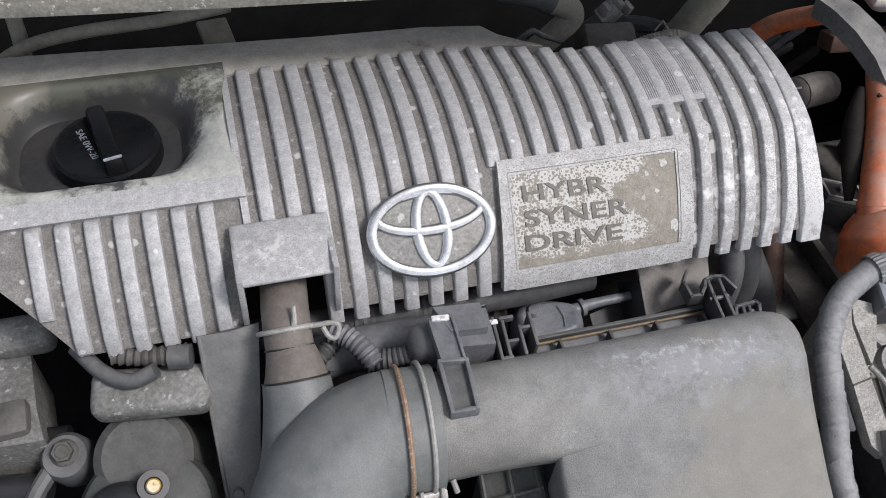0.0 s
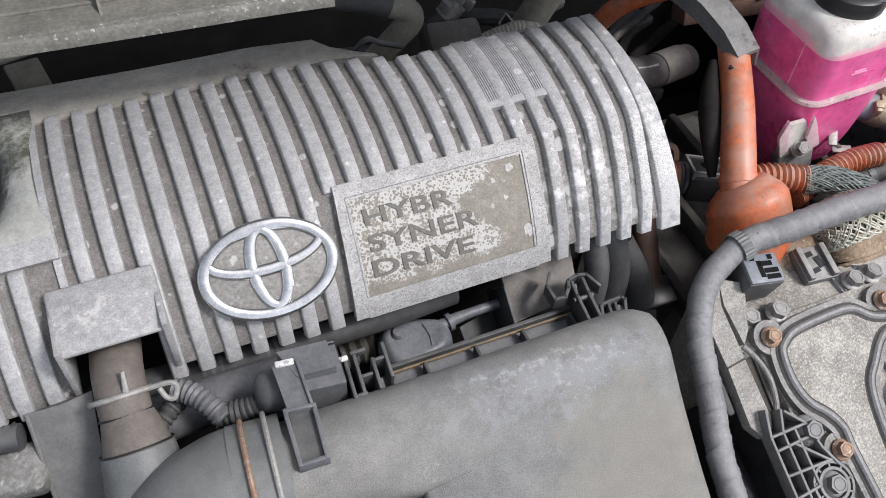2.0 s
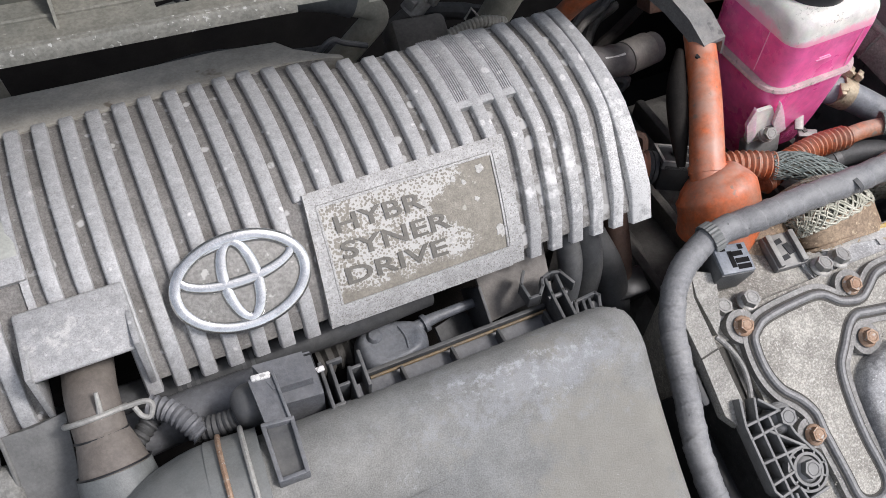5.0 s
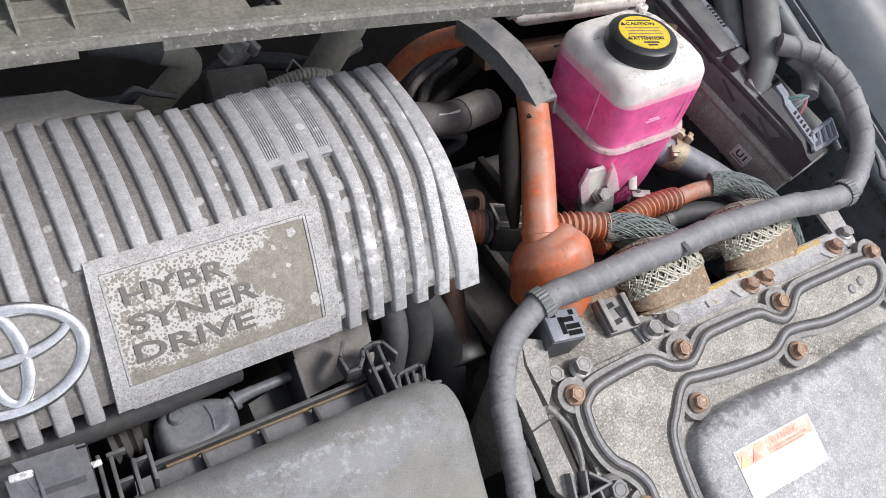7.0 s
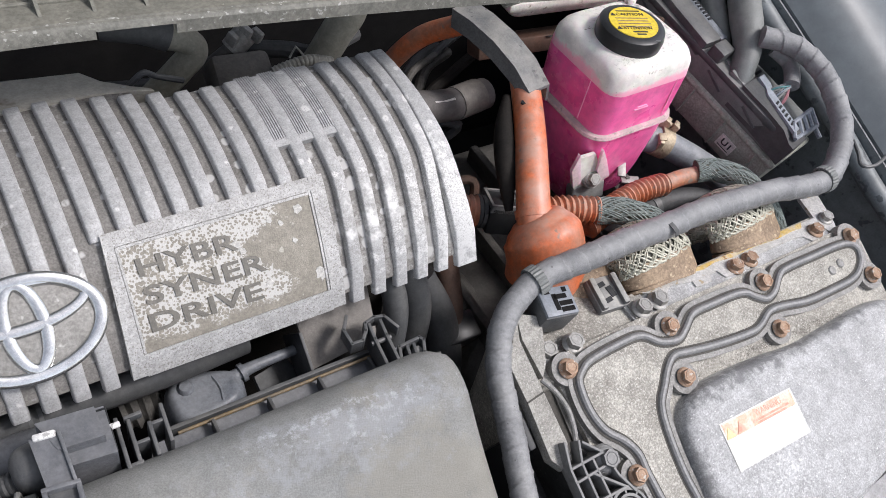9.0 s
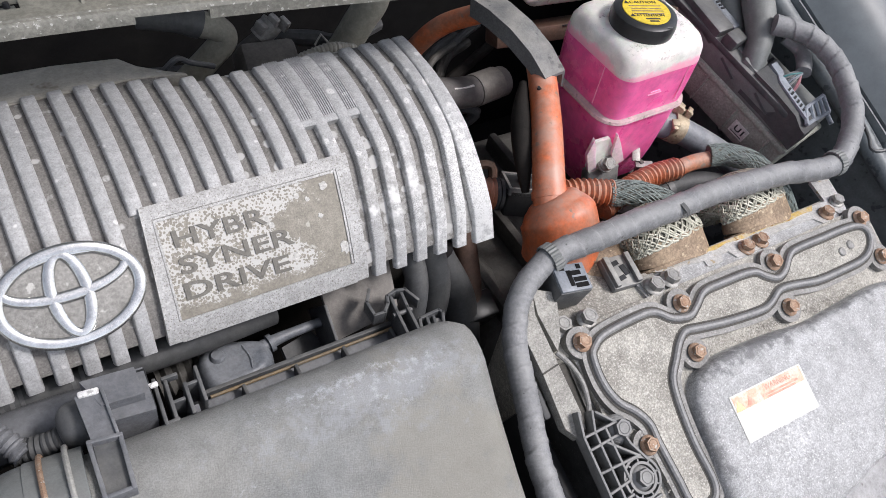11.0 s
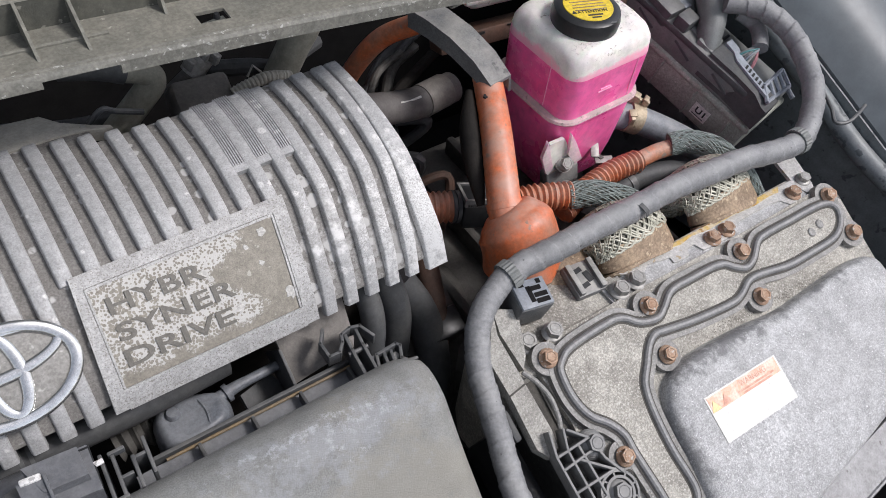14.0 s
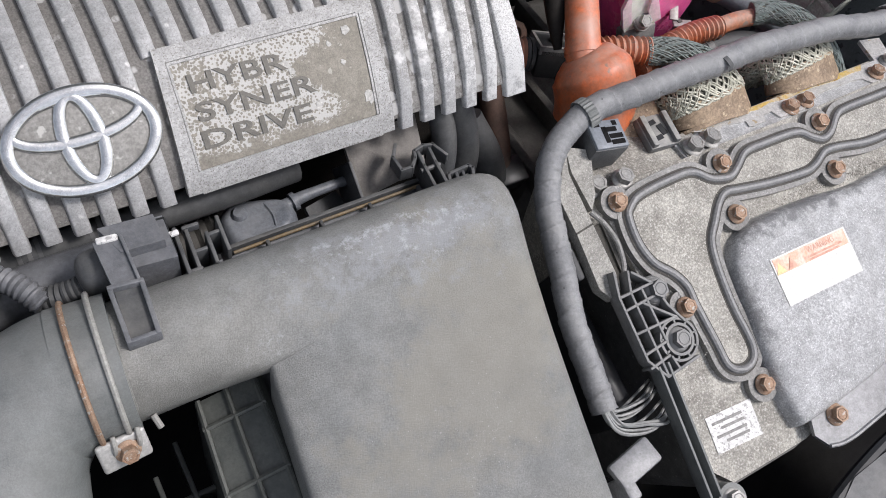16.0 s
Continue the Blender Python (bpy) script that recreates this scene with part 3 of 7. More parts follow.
M["stained_lid"] = stain_and_shade(surface("stained_grey_plastic", (0.205, 0.212, 0.208), (0.238, 0.234, 0.216), 0.52, 0, 9, 900, 0.5, 0.5, speck=(760, 0.10)),
                         [((0.34, 0.10, 0.755), (0.10, 0.075, 0.06), 0.38, (0.262, 0.247, 0.203), 0.55, 12), ((0.26, 0.0, 0.74), (0.10, 0.06, 0.05), 0.46, (0.185, 0.19, 0.185), 0.5, 16),
                          ((0.345, 0.190, 0.795), (0.085, 0.020, 0.05), 0.52, (0.50, 0.51, 0.52), 0.8, 130), ((0.330, 0.185, 0.792), (0.11, 0.030, 0.05), 0.44, (0.30, 0.312, 0.325), 0.6, 40), ((0.300, 0.200, 0.800), (0.075, 0.010, 0.05), 0.52, (0.46, 0.47, 0.50), 0.65, 150), ((0.212, 0.160, 0.775), (0.03, 0.014, 0.03), 0.56, (0.44, 0.45, 0.46), 0.5, 150),
                          ((0.32, 0.05, 0.74), (0.3, 0.3, 0.2), 0.66, (0.60, 0.60, 0.58), 0.7, 420)])
# Grime plus recess shade put into the colour: darker rear, left and foot.
M["pocket"] = stain_and_shade(surface("grimy_shaded_pocket_wall", (0.43, 0.44, 0.405), (0.35, 0.36, 0.325), 0.42, 0, 22, 300, 0.10, 0.6),
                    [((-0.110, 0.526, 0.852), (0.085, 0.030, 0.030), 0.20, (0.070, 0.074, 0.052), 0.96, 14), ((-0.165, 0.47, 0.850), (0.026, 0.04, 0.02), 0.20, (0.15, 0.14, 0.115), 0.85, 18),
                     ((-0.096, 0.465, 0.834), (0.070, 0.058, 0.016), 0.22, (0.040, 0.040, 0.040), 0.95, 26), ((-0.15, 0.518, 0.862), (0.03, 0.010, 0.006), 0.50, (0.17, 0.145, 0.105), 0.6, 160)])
# First patch turns the rib ends paler at the right front.
M["rib"] = stain_and_shade(M["rib"], [((0.492, 0.325, 0.815), (0.050, 0.050, 0.050), 0.36, (0.66, 0.66, 0.645), 0.8, 90), ((0.030, 0.325, 0.845), (0.034, 0.020, 0.012), 0.50, (0.68, 0.67, 0.64), 0.75, 110), ((0.38, 0.340, 0.83), (0.22, 0.060, 0.06), 0.46, (0.24, 0.235, 0.22), 0.8, 760), ((0.420, 0.335, 0.83), (0.055, 0.035, 0.05), 0.50, (0.66, 0.655, 0.64), 0.8, 95), ((0.30, 0.31, 0.82), (0.10, 0.02, 0.03), 0.54, (0.27, 0.255, 0.23), 0.7, 620),
                            ((-0.06, 0.33, 0.82), (0.10, 0.05, 0.05), 0.60, (0.30, 0.285, 0.25), 0.6, 300), ((0.15, 0.40, 0.85), (1.2, 0.6, 0.4), 0.60, (0.22, 0.21, 0.19), 0.55, 420)])
M["valley"] = stain_and_shade(M["valley"], [((0.400, 0.335, 0.82), (0.060, 0.035, 0.05), 0.50, (0.44, 0.435, 0.42), 0.75, 95), ((0.465, 0.318, 0.805), (0.065, 0.030, 0.045), 0.42, (0.40, 0.395, 0.38), 0.6, 120)])
# Dark bands on rear and left edges paint shade; pale lower patch paints sheen.
M["alloy_clean"] = stain_and_shade(M["alloy_clean"], [((0.77, 0.126, 0.695), (0.15, 0.014, 0.022), 0.42, (0.15, 0.15, 0.152), 0.75, 60), ((0.634, 0.076, 0.673), (0.010, 0.06, 0.035), 0.42, (0.16, 0.16, 0.16), 0.7, 60),
                                           ((0.72, 0.03, 0.655), (0.14, 0.10, 0.06), 0.55, (0.86, 0.86, 0.85), 0.9, 330), ((0.80, 0.09, 0.69), (0.10, 0.05, 0.05), 0.50, (0.33, 0.335, 0.345), 0.35, 26)])
M["white_tank"] = stain_and_shade(M["white_tank"], [((0.772, 0.440, 0.8285), (0.20, 0.20, 0.0075), 0.36, (1.0, 0.36, 0.52), 0.80, 22), ((0.760, 0.384, 0.850), (0.03, 0.01, 0.004), 0.52, (0.24, 0.20, 0.17), 0.8, 300),
                                          ((0.795, 0.455, 0.862), (0.05, 0.05, 0.02), 0.48, (0.20, 0.18, 0.155), 0.8, 130), ((0.74, 0.40, 0.858), (0.03, 0.012, 0.012), 0.56, (0.20, 0.17, 0.15), 0.8, 260)])


# ---- building blocks ----
BASES = {}


def thing(name, at, label, category, group="", kind=""):
    ob = new(name)
    ob.location = at
    ob.empty_display_size = 0.02
    BASES[ob.name] = Vector(at)
    return tagged(ob, label, category, group, kind)


def to_mesh(name, bm, material, sharp=35):
    bmesh.ops.recalc_face_normals(bm, faces=bm.faces)
    for f in bm.faces:
        f.smooth = True
    for e in bm.edges:
        if len(e.link_faces) == 2 and e.calc_face_angle(0) > radians(sharp):
            e.smooth = False
    me = bpy.data.meshes.new(name)
    bm.to_mesh(me)
    bm.free()
    me.materials.append(material)
    return me


def hang(ob, parent):
    ob.parent = parent
    if parent.name in BASES:
        ob.matrix_parent_inverse = Matrix.Translation(-BASES[parent.name])
    return ob


def part(name, bm, material, parent, label="", sharp=35):
    ob = hang(new(name, to_mesh(name, bm, material, sharp)), parent)
    return tagged(ob, label)


def piece(name, me, parent, m, label=""):
    ob = hang(new(name, me), parent)
    ob.matrix_basis = m
    return tagged(ob, label)


def solid(name, bm, material, label, category, group="", kind="", sharp=35):
    return tagged(new(name, to_mesh(name, bm, material, sharp)), label, category, group, kind)


def bevel(bm, width, segments=2, angle=30):
    edges = [e for e in bm.edges if len(e.link_faces) == 2 and e.calc_face_angle(0) > radians(angle)]
    if width > 0 and edges:
        bmesh.ops.bevel(bm, geom=edges, offset=width, segments=segments, affect="EDGES", profile=0.5, clamp_overlap=True)
    return bm


def join(bm, other):
    """Adds the mesh of other to bm."""
    me = bpy.data.meshes.new("joining")
    other.to_mesh(me)
    other.free()
    bm.from_mesh(me)
    bpy.data.meshes.remove(me)
    return bm


def block(size, m=None, width=0.0, segments=2, taper=1.0):
    """A box round the origin, its top face scaled by taper, bevelled, then moved by m."""
    bm = bmesh.new()
    bmesh.ops.create_cube(bm, size=1, matrix=Matrix.Diagonal((*size, 1)))
    for v in bm.verts:
        if v.co.z > 0:
            v.co.x *= taper
            v.co.y *= taper
    bevel(bm, width, segments)
    if m:
        bm.transform(m)
    return bm


def prism(outline, low, high, m=None, width=0.0, segments=2):
    """A polygon in x and y, raised from low to high."""
    bm = bmesh.new()
    a = [bm.verts.new((x, y, low)) for x, y in outline]
    b = [bm.verts.new((x, y, high)) for x, y in outline]
    k = len(a)
    bm.faces.new(a[::-1])
    bm.faces.new(b)
    for i in range(k):
        bm.faces.new((a[i], a[(i + 1) % k], b[(i + 1) % k], b[i]))
    bevel(bm, width, segments)
    if m:
        bm.transform(m)
    return bm


def spline(points, steps=8, closed=False):
    """A smooth line through the points."""
    p = [Vector(q) for q in points]
    if len(p) < 3 and not closed:
        return [p[0].lerp(p[1], i / steps) for i in range(steps + 1)]
    k = len(p)
    out = []
    for i in range(k if closed else k - 1):
        a, b = p[i], p[(i + 1) % k]
        before = p[i - 1] if (closed or i) else a * 2 - b
        after = p[(i + 2) % k] if (closed or i + 2 < k) else b * 2 - a
        for j in range(steps):
            t = j / steps
            out.append(0.5 * (2 * a + (b - before) * t + (2 * before - 5 * a + 4 * b - after) * t * t + (3 * a - before - 3 * b + after) * t ** 3))
    if not closed:
        out.append(p[-1])
    return out


def tube(points, radius, sides=14, steps=8, closed=False, flat=1.0, up=None, raw=False):
    """A round bar along a smooth line. radius: a number, or a function of the way gone (0 to 1) and the metres gone."""
    line = [Vector(q) for q in points] if raw else spline(points, steps, closed)
    bm = bmesh.new()
    k = len(line)
    gone = [0.0]
    for i in range(1, k):
        gone.append(gone[-1] + (line[i] - line[i - 1]).length)
    total = gone[-1] or 1
    side = None
    rings = []
    for i in range(k):
        if closed:
            way = line[(i + 1) % k] - line[i - 1]
        else:
            way = line[min(i + 1, k - 1)] - line[max(i - 1, 0)]
        way.normalize()
        if up is not None:
            side = way.cross(Vector(up)).normalized()
        elif side is None:
            side = way.orthogonal().normalized()
        else:
            side = (side - way * side.dot(way)).normalized()
        over = way.cross(side)
        r = radius(gone[i] / total, gone[i]) if callable(radius) else radius
        rings.append([bm.verts.new(line[i] + side * (r * math.cos(2 * math.pi * j / sides)) + over * (flat * r * math.sin(2 * math.pi * j / sides)))
                      for j in range(sides)])
    for i in range(k if closed else k - 1):
        a, b = rings[i], rings[(i + 1) % k]
        for j in range(sides):
            bm.faces.new((a[j], a[(j + 1) % sides], b[(j + 1) % sides], b[j]))
    if not closed:
        bm.faces.new(rings[0][::-1])
        bm.faces.new(rings[-1])
    return bm


def lathe(outline, m=None, sides=32, wave=None):
    """Turns an outline of (radius, height) about z. wave(angle) scales the radius."""
    bm = bmesh.new()
    rings = []
    for r, z in outline:
        if r < 1e-6:
            rings.append([bm.verts.new((0, 0, z))])
        else:
            rings.append([])
            for j in range(sides):
                q = 2 * math.pi * j / sides
                s = r * (wave(q) if wave else 1)
                rings[-1].append(bm.verts.new((s * math.cos(q), s * math.sin(q), z)))
    for a, b in zip(rings, rings[1:]):
        for j in range(sides):
            i = (j + 1) % sides
            if len(a) == 1 and len(b) > 1:
                bm.faces.new((a[0], b[i], b[j]))
            elif len(b) == 1 and len(a) > 1:
                bm.faces.new((a[j], a[i], b[0]))
            elif len(a) > 1:
                bm.faces.new((a[j], a[i], b[i], b[j]))
    if m:
        bm.transform(m)
    return bm


def aim(at, direction, roll=0):
    """A pose at a point whose z axis points along direction."""
    return Matrix.Translation(at) @ Vector(direction).to_track_quat("Z", "Y").to_matrix().to_4x4() @ pose(0, 0, 0, 0, 0, roll)


def ring_wave(pitch, depth, base):
    return lambda way, gone: base + depth * (0.5 + 0.5 * math.cos(2 * math.pi * gone / pitch))


def lettering(words, width, height, thick, bold=0.0):
    """A bmesh of written words in x and y, from 0 to width and 0 to height."""
    cu = bpy.data.curves.new("words", "FONT")
    cu.body, cu.extrude, cu.offset = words, 0.02, bold
    ob = new("words", cu)
    me = bpy.data.meshes.new_from_object(ob.evaluated_get(bpy.context.evaluated_depsgraph_get()))
    bpy.data.objects.remove(ob)
    bm = bmesh.new()
    bm.from_mesh(me)
    bpy.data.meshes.remove(me)
    xs, ys = [v.co.x for v in bm.verts], [v.co.y for v in bm.verts]
    for v in bm.verts:
        v.co.x = (v.co.x - min(xs)) / (max(xs) - min(xs)) * width
        v.co.y = (v.co.y - min(ys)) / (max(ys) - min(ys)) * height
        v.co.z = thick if v.co.z > 0 else 0
    return bm


def hex_bolt(name_size=0.010):
    """One flanged hexagon bolt, its flange on z = 0."""
    s = name_size
    bm = lathe([(0, 0), (s * 0.88, 0), (s * 0.91, s * 0.1), (s * 0.82, s * 0.2), (s * 0.66, s * 0.28), (0, s * 0.28)], sides=24)
    hexa = prism([(0.66 * s * math.cos(math.pi * i / 3), 0.66 * s * math.sin(math.pi * i / 3)) for i in range(6)], s * 0.2, s * 0.80, width=s * 0.06)
    dish = lathe([(0, s * 0.76), (s * 0.36, s * 0.76), (s * 0.42, s * 0.84), (s * 0.47, s * 0.79), (0.0, s * 0.7)], sides=18)
    return join(join(bm, hexa), dish)


# ---- structure: ground and the walls of the engine bay ----
solid("ground", block((60, 60, 0.1), pose(0.3, 0, -0.05)), M["asphalt"], "grey asphalt ground under the car", "ground", kind="structure")
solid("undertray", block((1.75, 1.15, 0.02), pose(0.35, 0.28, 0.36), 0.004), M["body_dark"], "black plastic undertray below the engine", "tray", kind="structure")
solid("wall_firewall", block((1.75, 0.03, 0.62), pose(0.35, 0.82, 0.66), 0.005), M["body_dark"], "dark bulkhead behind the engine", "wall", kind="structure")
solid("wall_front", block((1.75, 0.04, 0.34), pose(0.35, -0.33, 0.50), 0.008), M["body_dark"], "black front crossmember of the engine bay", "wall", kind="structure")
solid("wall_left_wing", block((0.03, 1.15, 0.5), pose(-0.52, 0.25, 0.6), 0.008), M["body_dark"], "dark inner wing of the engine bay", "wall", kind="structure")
solid("wall_right_wing", block((0.03, 1.15, 0.44), pose(1.22, 0.25, 0.57), 0.008), M["wing_dark"], "dark inner wing beside the inverter", "wall", kind="structure")
solid("bonnet", block((1.6, 1.0, 0.025), pose(0.35, 0.60, 1.52, -68), 0.008), M["paint"], "open dark bonnet standing up over the bay", "bonnet", kind="structure")

# ---- engine cover ----
PROFILE = [(0, 0.293, 0.783), (0, 0.303, 0.802), (0, 0.325, 0.827), (0, 0.345, 0.8440), (0, 0.358, 0.8545), (0, 0.370, 0.8610), (0, 0.385, 0.8665), (0, 0.410, 0.8728), (0, 0.440, 0.8757), (0, 0.477, 0.873),
           (0, 0.535, 0.864)]
CURVE = spline(PROFILE, 12)
PITCH, FIRST = 0.0203, 0.030


def skin(y, off=0.0):
    """A point of the cover's curved outside at the depth y, off metres outwards, as (y, z)."""
    for a, b in zip(CURVE, CURVE[1:]):
        if y <= b.y or b is CURVE[-1]:
            t = (y - a.y) / (b.y - a.y)
            p, w = a.lerp(b, t), (b - a).normalized()
            return p.y - w.z * off, p.z + w.y * off


def rear(x):
    return 0.512 - 0.028 * min(1, max(0, (x - 0.22) / 0.1))


def curved(x0, x1, ya, yb, outer, thick, steps=18, soft=0.0):
    """A strip of the cover's skin between two depths; x0 and x1 may be functions of y."""
    section = []
    for i in range(steps + 1):
        y = ya + (yb - ya) * i / steps
        left = x0(y) if callable(x0) else x0
        a, b = skin(y, outer), skin(y, outer - thick)
        right = x1(y) if callable(x1) else x1
        section.append(((left, *a), (right, *a), (right, *b), (left, *b)))
    return loft(section, soft)


def loft(sections, soft=0.0):
    bm = bmesh.new()
    rows = [[bm.verts.new(p) for p in s] for s in sections]
    k = len(rows[0])
    for a, b in zip(rows, rows[1:]):
        for j in range(k):
            bm.faces.new((a[j], a[(j + 1) % k], b[(j + 1) % k], b[j]))
    bm.faces.new(rows[0][::-1])
    bm.faces.new(rows[-1])
    return bevel(bm, soft, 2, 50)


def rib_mesh(foot, ya, yb, wide=0.0104, steps=22, lean=0.0):
    """One soft-edged rib, sloping into the valley at its rear end; lean: how far its front end stands to the left of its rear end.
    foot and wide may be functions of y."""
    sections = []
    for i in range(steps + 1):
        y = ya + (yb - ya) * (1 - (1 - i / steps) ** 1.8)
        x = (foot(y) if callable(foot) else foot) + (0.0013 if lean else 0.0) - lean * min(1, max(0, (0.358 - y) / 0.064))
        h = (wide(y) if callable(wide) else wide) / 2
        away = (yb - y) / 0.007
        top = -0.0030 if i == 0 else -0.0072 * (1 - away) ** 2 if away < 1 else 0.0
        sections.append([(x + dx, *skin(y, o)) for dx, o in (
            (-h - 0.0012, -0.0085), (-h - 0.0003, top - 0.0013), (-h + 0.0004, top - 0.0003), (-h + 0.0012, top), (h - 0.0009, top),
            (h - 0.0002, top - 0.0003), (h + 0.0003, top - 0.0012), (h + 0.0009, -0.0095))])
    return loft(sections)


def rounded(w, d, r, k=5):
    """The outline of a rectangle with round corners."""
    out = []
    for sx, sy, q0 in ((1, 1, 0), (-1, 1, 90), (-1, -1, 180), (1, -1, 270)):
        for i in range(k + 1):
            q = radians(q0 + 90 * i / k)
            out.append((sx * (w / 2 - r) + r * math.cos(q), sy * (d / 2 - r) + r * math.sin(q)))
    return out


def engine_cover():
    c = thing("engine_cover", (0.2, 0.36, 0.78), "ribbed silver plastic engine cover, dusty and worn, over the engine", "engine cover")
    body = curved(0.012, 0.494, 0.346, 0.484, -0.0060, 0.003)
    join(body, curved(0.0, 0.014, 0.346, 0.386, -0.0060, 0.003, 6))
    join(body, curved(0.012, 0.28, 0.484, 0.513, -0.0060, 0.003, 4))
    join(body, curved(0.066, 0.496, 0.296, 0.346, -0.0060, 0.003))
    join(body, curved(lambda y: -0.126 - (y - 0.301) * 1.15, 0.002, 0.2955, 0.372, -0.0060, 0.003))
    part("body", body, M["valley"], c, "dusty grey valleys, darker than the ribs beside them")
    part("rim", curved(-0.205, 0.0165, 0.368, 0.3850, 0.0, 0.008, 8, 0.002), M["rib"], c)
    part("shoulder", curved(0.0115, 0.0170, 0.348, 0.516, -0.0035, 0.006, 12, 0.001), M["rib"], c)
    part("rear_flange", loft([[(x, y0, 0.8645), (x, ya, 0.864), (x, yb, 0.860), (x, yb + 0.002, 0.852), (x, y0, 0.852)] for x, y0, ya, yb in
                               ((-0.21, 0.527, 0.54, 0.570), (-0.1, 0.527, 0.54, 0.564), (0.013, 0.527, 0.535, 0.556), (0.016, 0.506, 0.535, 0.556), (0.10, 0.506, 0.52, 0.551), (0.20, 0.506, 0.515, 0.548),
                                (0.252, 0.506, 0.512, 0.541), (0.264, 0.505, 0.510, 0.526), (0.285, 0.500, 0.503, 0.512), (0.298, 0.495, 0.498, 0.505))]), M["brown_flange"], c, "dusty brown rear flange")
    # pocket round the oil filler
    bm = bmesh.new()
    rings = []
    for z, cx, cy, w, d, r in ((0.8700, -0.0955, 0.454, 0.222, 0.142, 0.002), (0.8694, -0.083, 0.454, 0.188, 0.135, 0.036), (0.8686, -0.0845, 0.4545, 0.178, 0.128, 0.038), (0.8655, -0.0858, 0.4555, 0.166, 0.120, 0.040), (0.8600, -0.0872, 0.4565, 0.154, 0.112, 0.041),
                               (0.8500, -0.0890, 0.458, 0.141, 0.104, 0.041), (0.8390, -0.0900, 0.459, 0.134, 0.100, 0.040), (0.8345, -0.0905, 0.460, 0.124, 0.094, 0.038)):
        ring = []
        for x, y in rounded(w, d, r, 8):
            ring.append(bm.verts.new((cx + x, cy + y, min(z, skin(cy + y)[1] - 0.0006 - (0.8692 - z) * 0.3))))
        rings.append(ring)
    for a, b in zip(rings, rings[1:]):
        for q in range(len(a)):
            bm.faces.new((a[q], a[(q + 1) % len(a)], b[(q + 1) % len(a)], b[q]))
    part("pocket_wall", bm, M["pocket"], c, "grimy wall of the oil filler pocket, shade painted in", 70)
    part("pocket_floor", block((0.150, 0.120, 0.004), pose(-0.092, 0.460, 0.833), 0.001), M["pocket_floor"], c, "oily pocket floor, dark with painted-in shade")
    part("rear_bar", curved(-0.205, 0.0165, 0.5225, 0.532, -0.0003, 0.006, 6, 0.0015), M["brown_flange"], c)
    # ribs
    for k in range(-8, -1):
        x = FIRST + PITCH * k - 0.003
        part("rib", rib_mesh(x, max(0.294, 0.301 + (-0.126 - x + 0.006) / 1.15), 0.370), M["rib"], c)
    for k in range(23):
        x = FIRST + PITCH * k
        if k < 2:
            part("rib", rib_mesh(x, 0.347, rear(x)), M["rib"], c)
        elif 0.204 < x < 0.370:
            part("rib", rib_mesh(x, 0.364, rear(x)), M["rib"], c)
        elif x < 0.380:
            part("rib", rib_mesh(x, 0.360 if x > 0.37 else 0.292, rear(x)), M["rib"], c)
        else:
            part("rib", rib_mesh(x, 0.292, rear(x), lean=0.008), M["rib"], c)
    def end_edge(y):
        return 0.5043 - 0.052 * (min(y, 0.44) - 0.297)

    def end_wide(y):
        return 0.0195 - 0.0085 * min(1, max(0, (y - 0.31) / 0.15))
    part("end_rib", rib_mesh(lambda y: end_edge(y) - end_wide(y) / 2, 0.291, rear(0.5), end_wide), M["rib"], c)
    part("end_wall", curved(lambda y: end_edge(y) - 0.0030, lambda y: end_edge(y) - 0.0006, 0.296, 0.478, -0.006, 0.024), M["rib"], c)
    # fine grooved pads that fill three of the valleys
    for k in (16, 17, 18):
        x = FIRST + PITCH * (k + 0.5)
        pad = part("grooved_pad", curved(x - 0.0068, x + 0.0068, 0.398, 0.4815, -0.0020, 0.006), M["lattice"], c)
        part("pad_end", curved(x - 0.0058, x + 0.0058, 0.396, 0.4025, -0.0002, 0.006, 4, 0.0006), M["rib"], pad)
        for j in range(7):
            gx = x - 0.0060 + 0.0020 * j
            part("ridge", curved(gx - 0.00062, gx + 0.00062, 0.402, 0.4808, -0.0001, 0.003, 10), M["rib"], pad)
    # visor over the breather hose
    v = part("hose_visor", block((0.074, 0.052, 0.005), pose(0.037, 0.325, 0.8425, 12), 0.0024, 3), M["rib"], c, "flat worn visor over the breather hose")
    for x in (0.002, 0.072):
        part("visor_cheek", block((0.0045, 0.048, 0.055), pose(x, 0.322, 0.818), 0.001), M["rib"], v)
    # name plate
    def plate_left(y):
        return 0.2178 + (y - 0.302) * 0.047

    def plate_right(y):
        return 0.3645 + (y - 0.2995) * 0.107
    plate = part("name_plate", curved(lambda y: plate_left(y) - 0.0008, lambda y: plate_right(y) + 0.0008, 0.299, 0.359, -0.0014, 0.005), M["flaking"], c, "brown plate with flaking white paint")
    edge = curved(lambda y: 0.2066 + (y - 0.294) * 0.1, plate_left, 0.2935, 0.3670, 0.0, 0.008, 18, 0.001)
    join(edge, curved(plate_right, lambda y: plate_right(y) + 0.0118, 0.2935, 0.3670, 0.0, 0.008, 18, 0.001))
    join(edge, curved(0.2195, 0.3712, 0.3575, 0.3670, 0.0, 0.008, 4, 0.001))
    join(edge, curved(0.2170, 0.3650, 0.2930, 0.3010, 0.0, 0.008, 4, 0.001))
    part("plate_frame", edge, M["frame"], c, "pitted frame of worn silver paint")
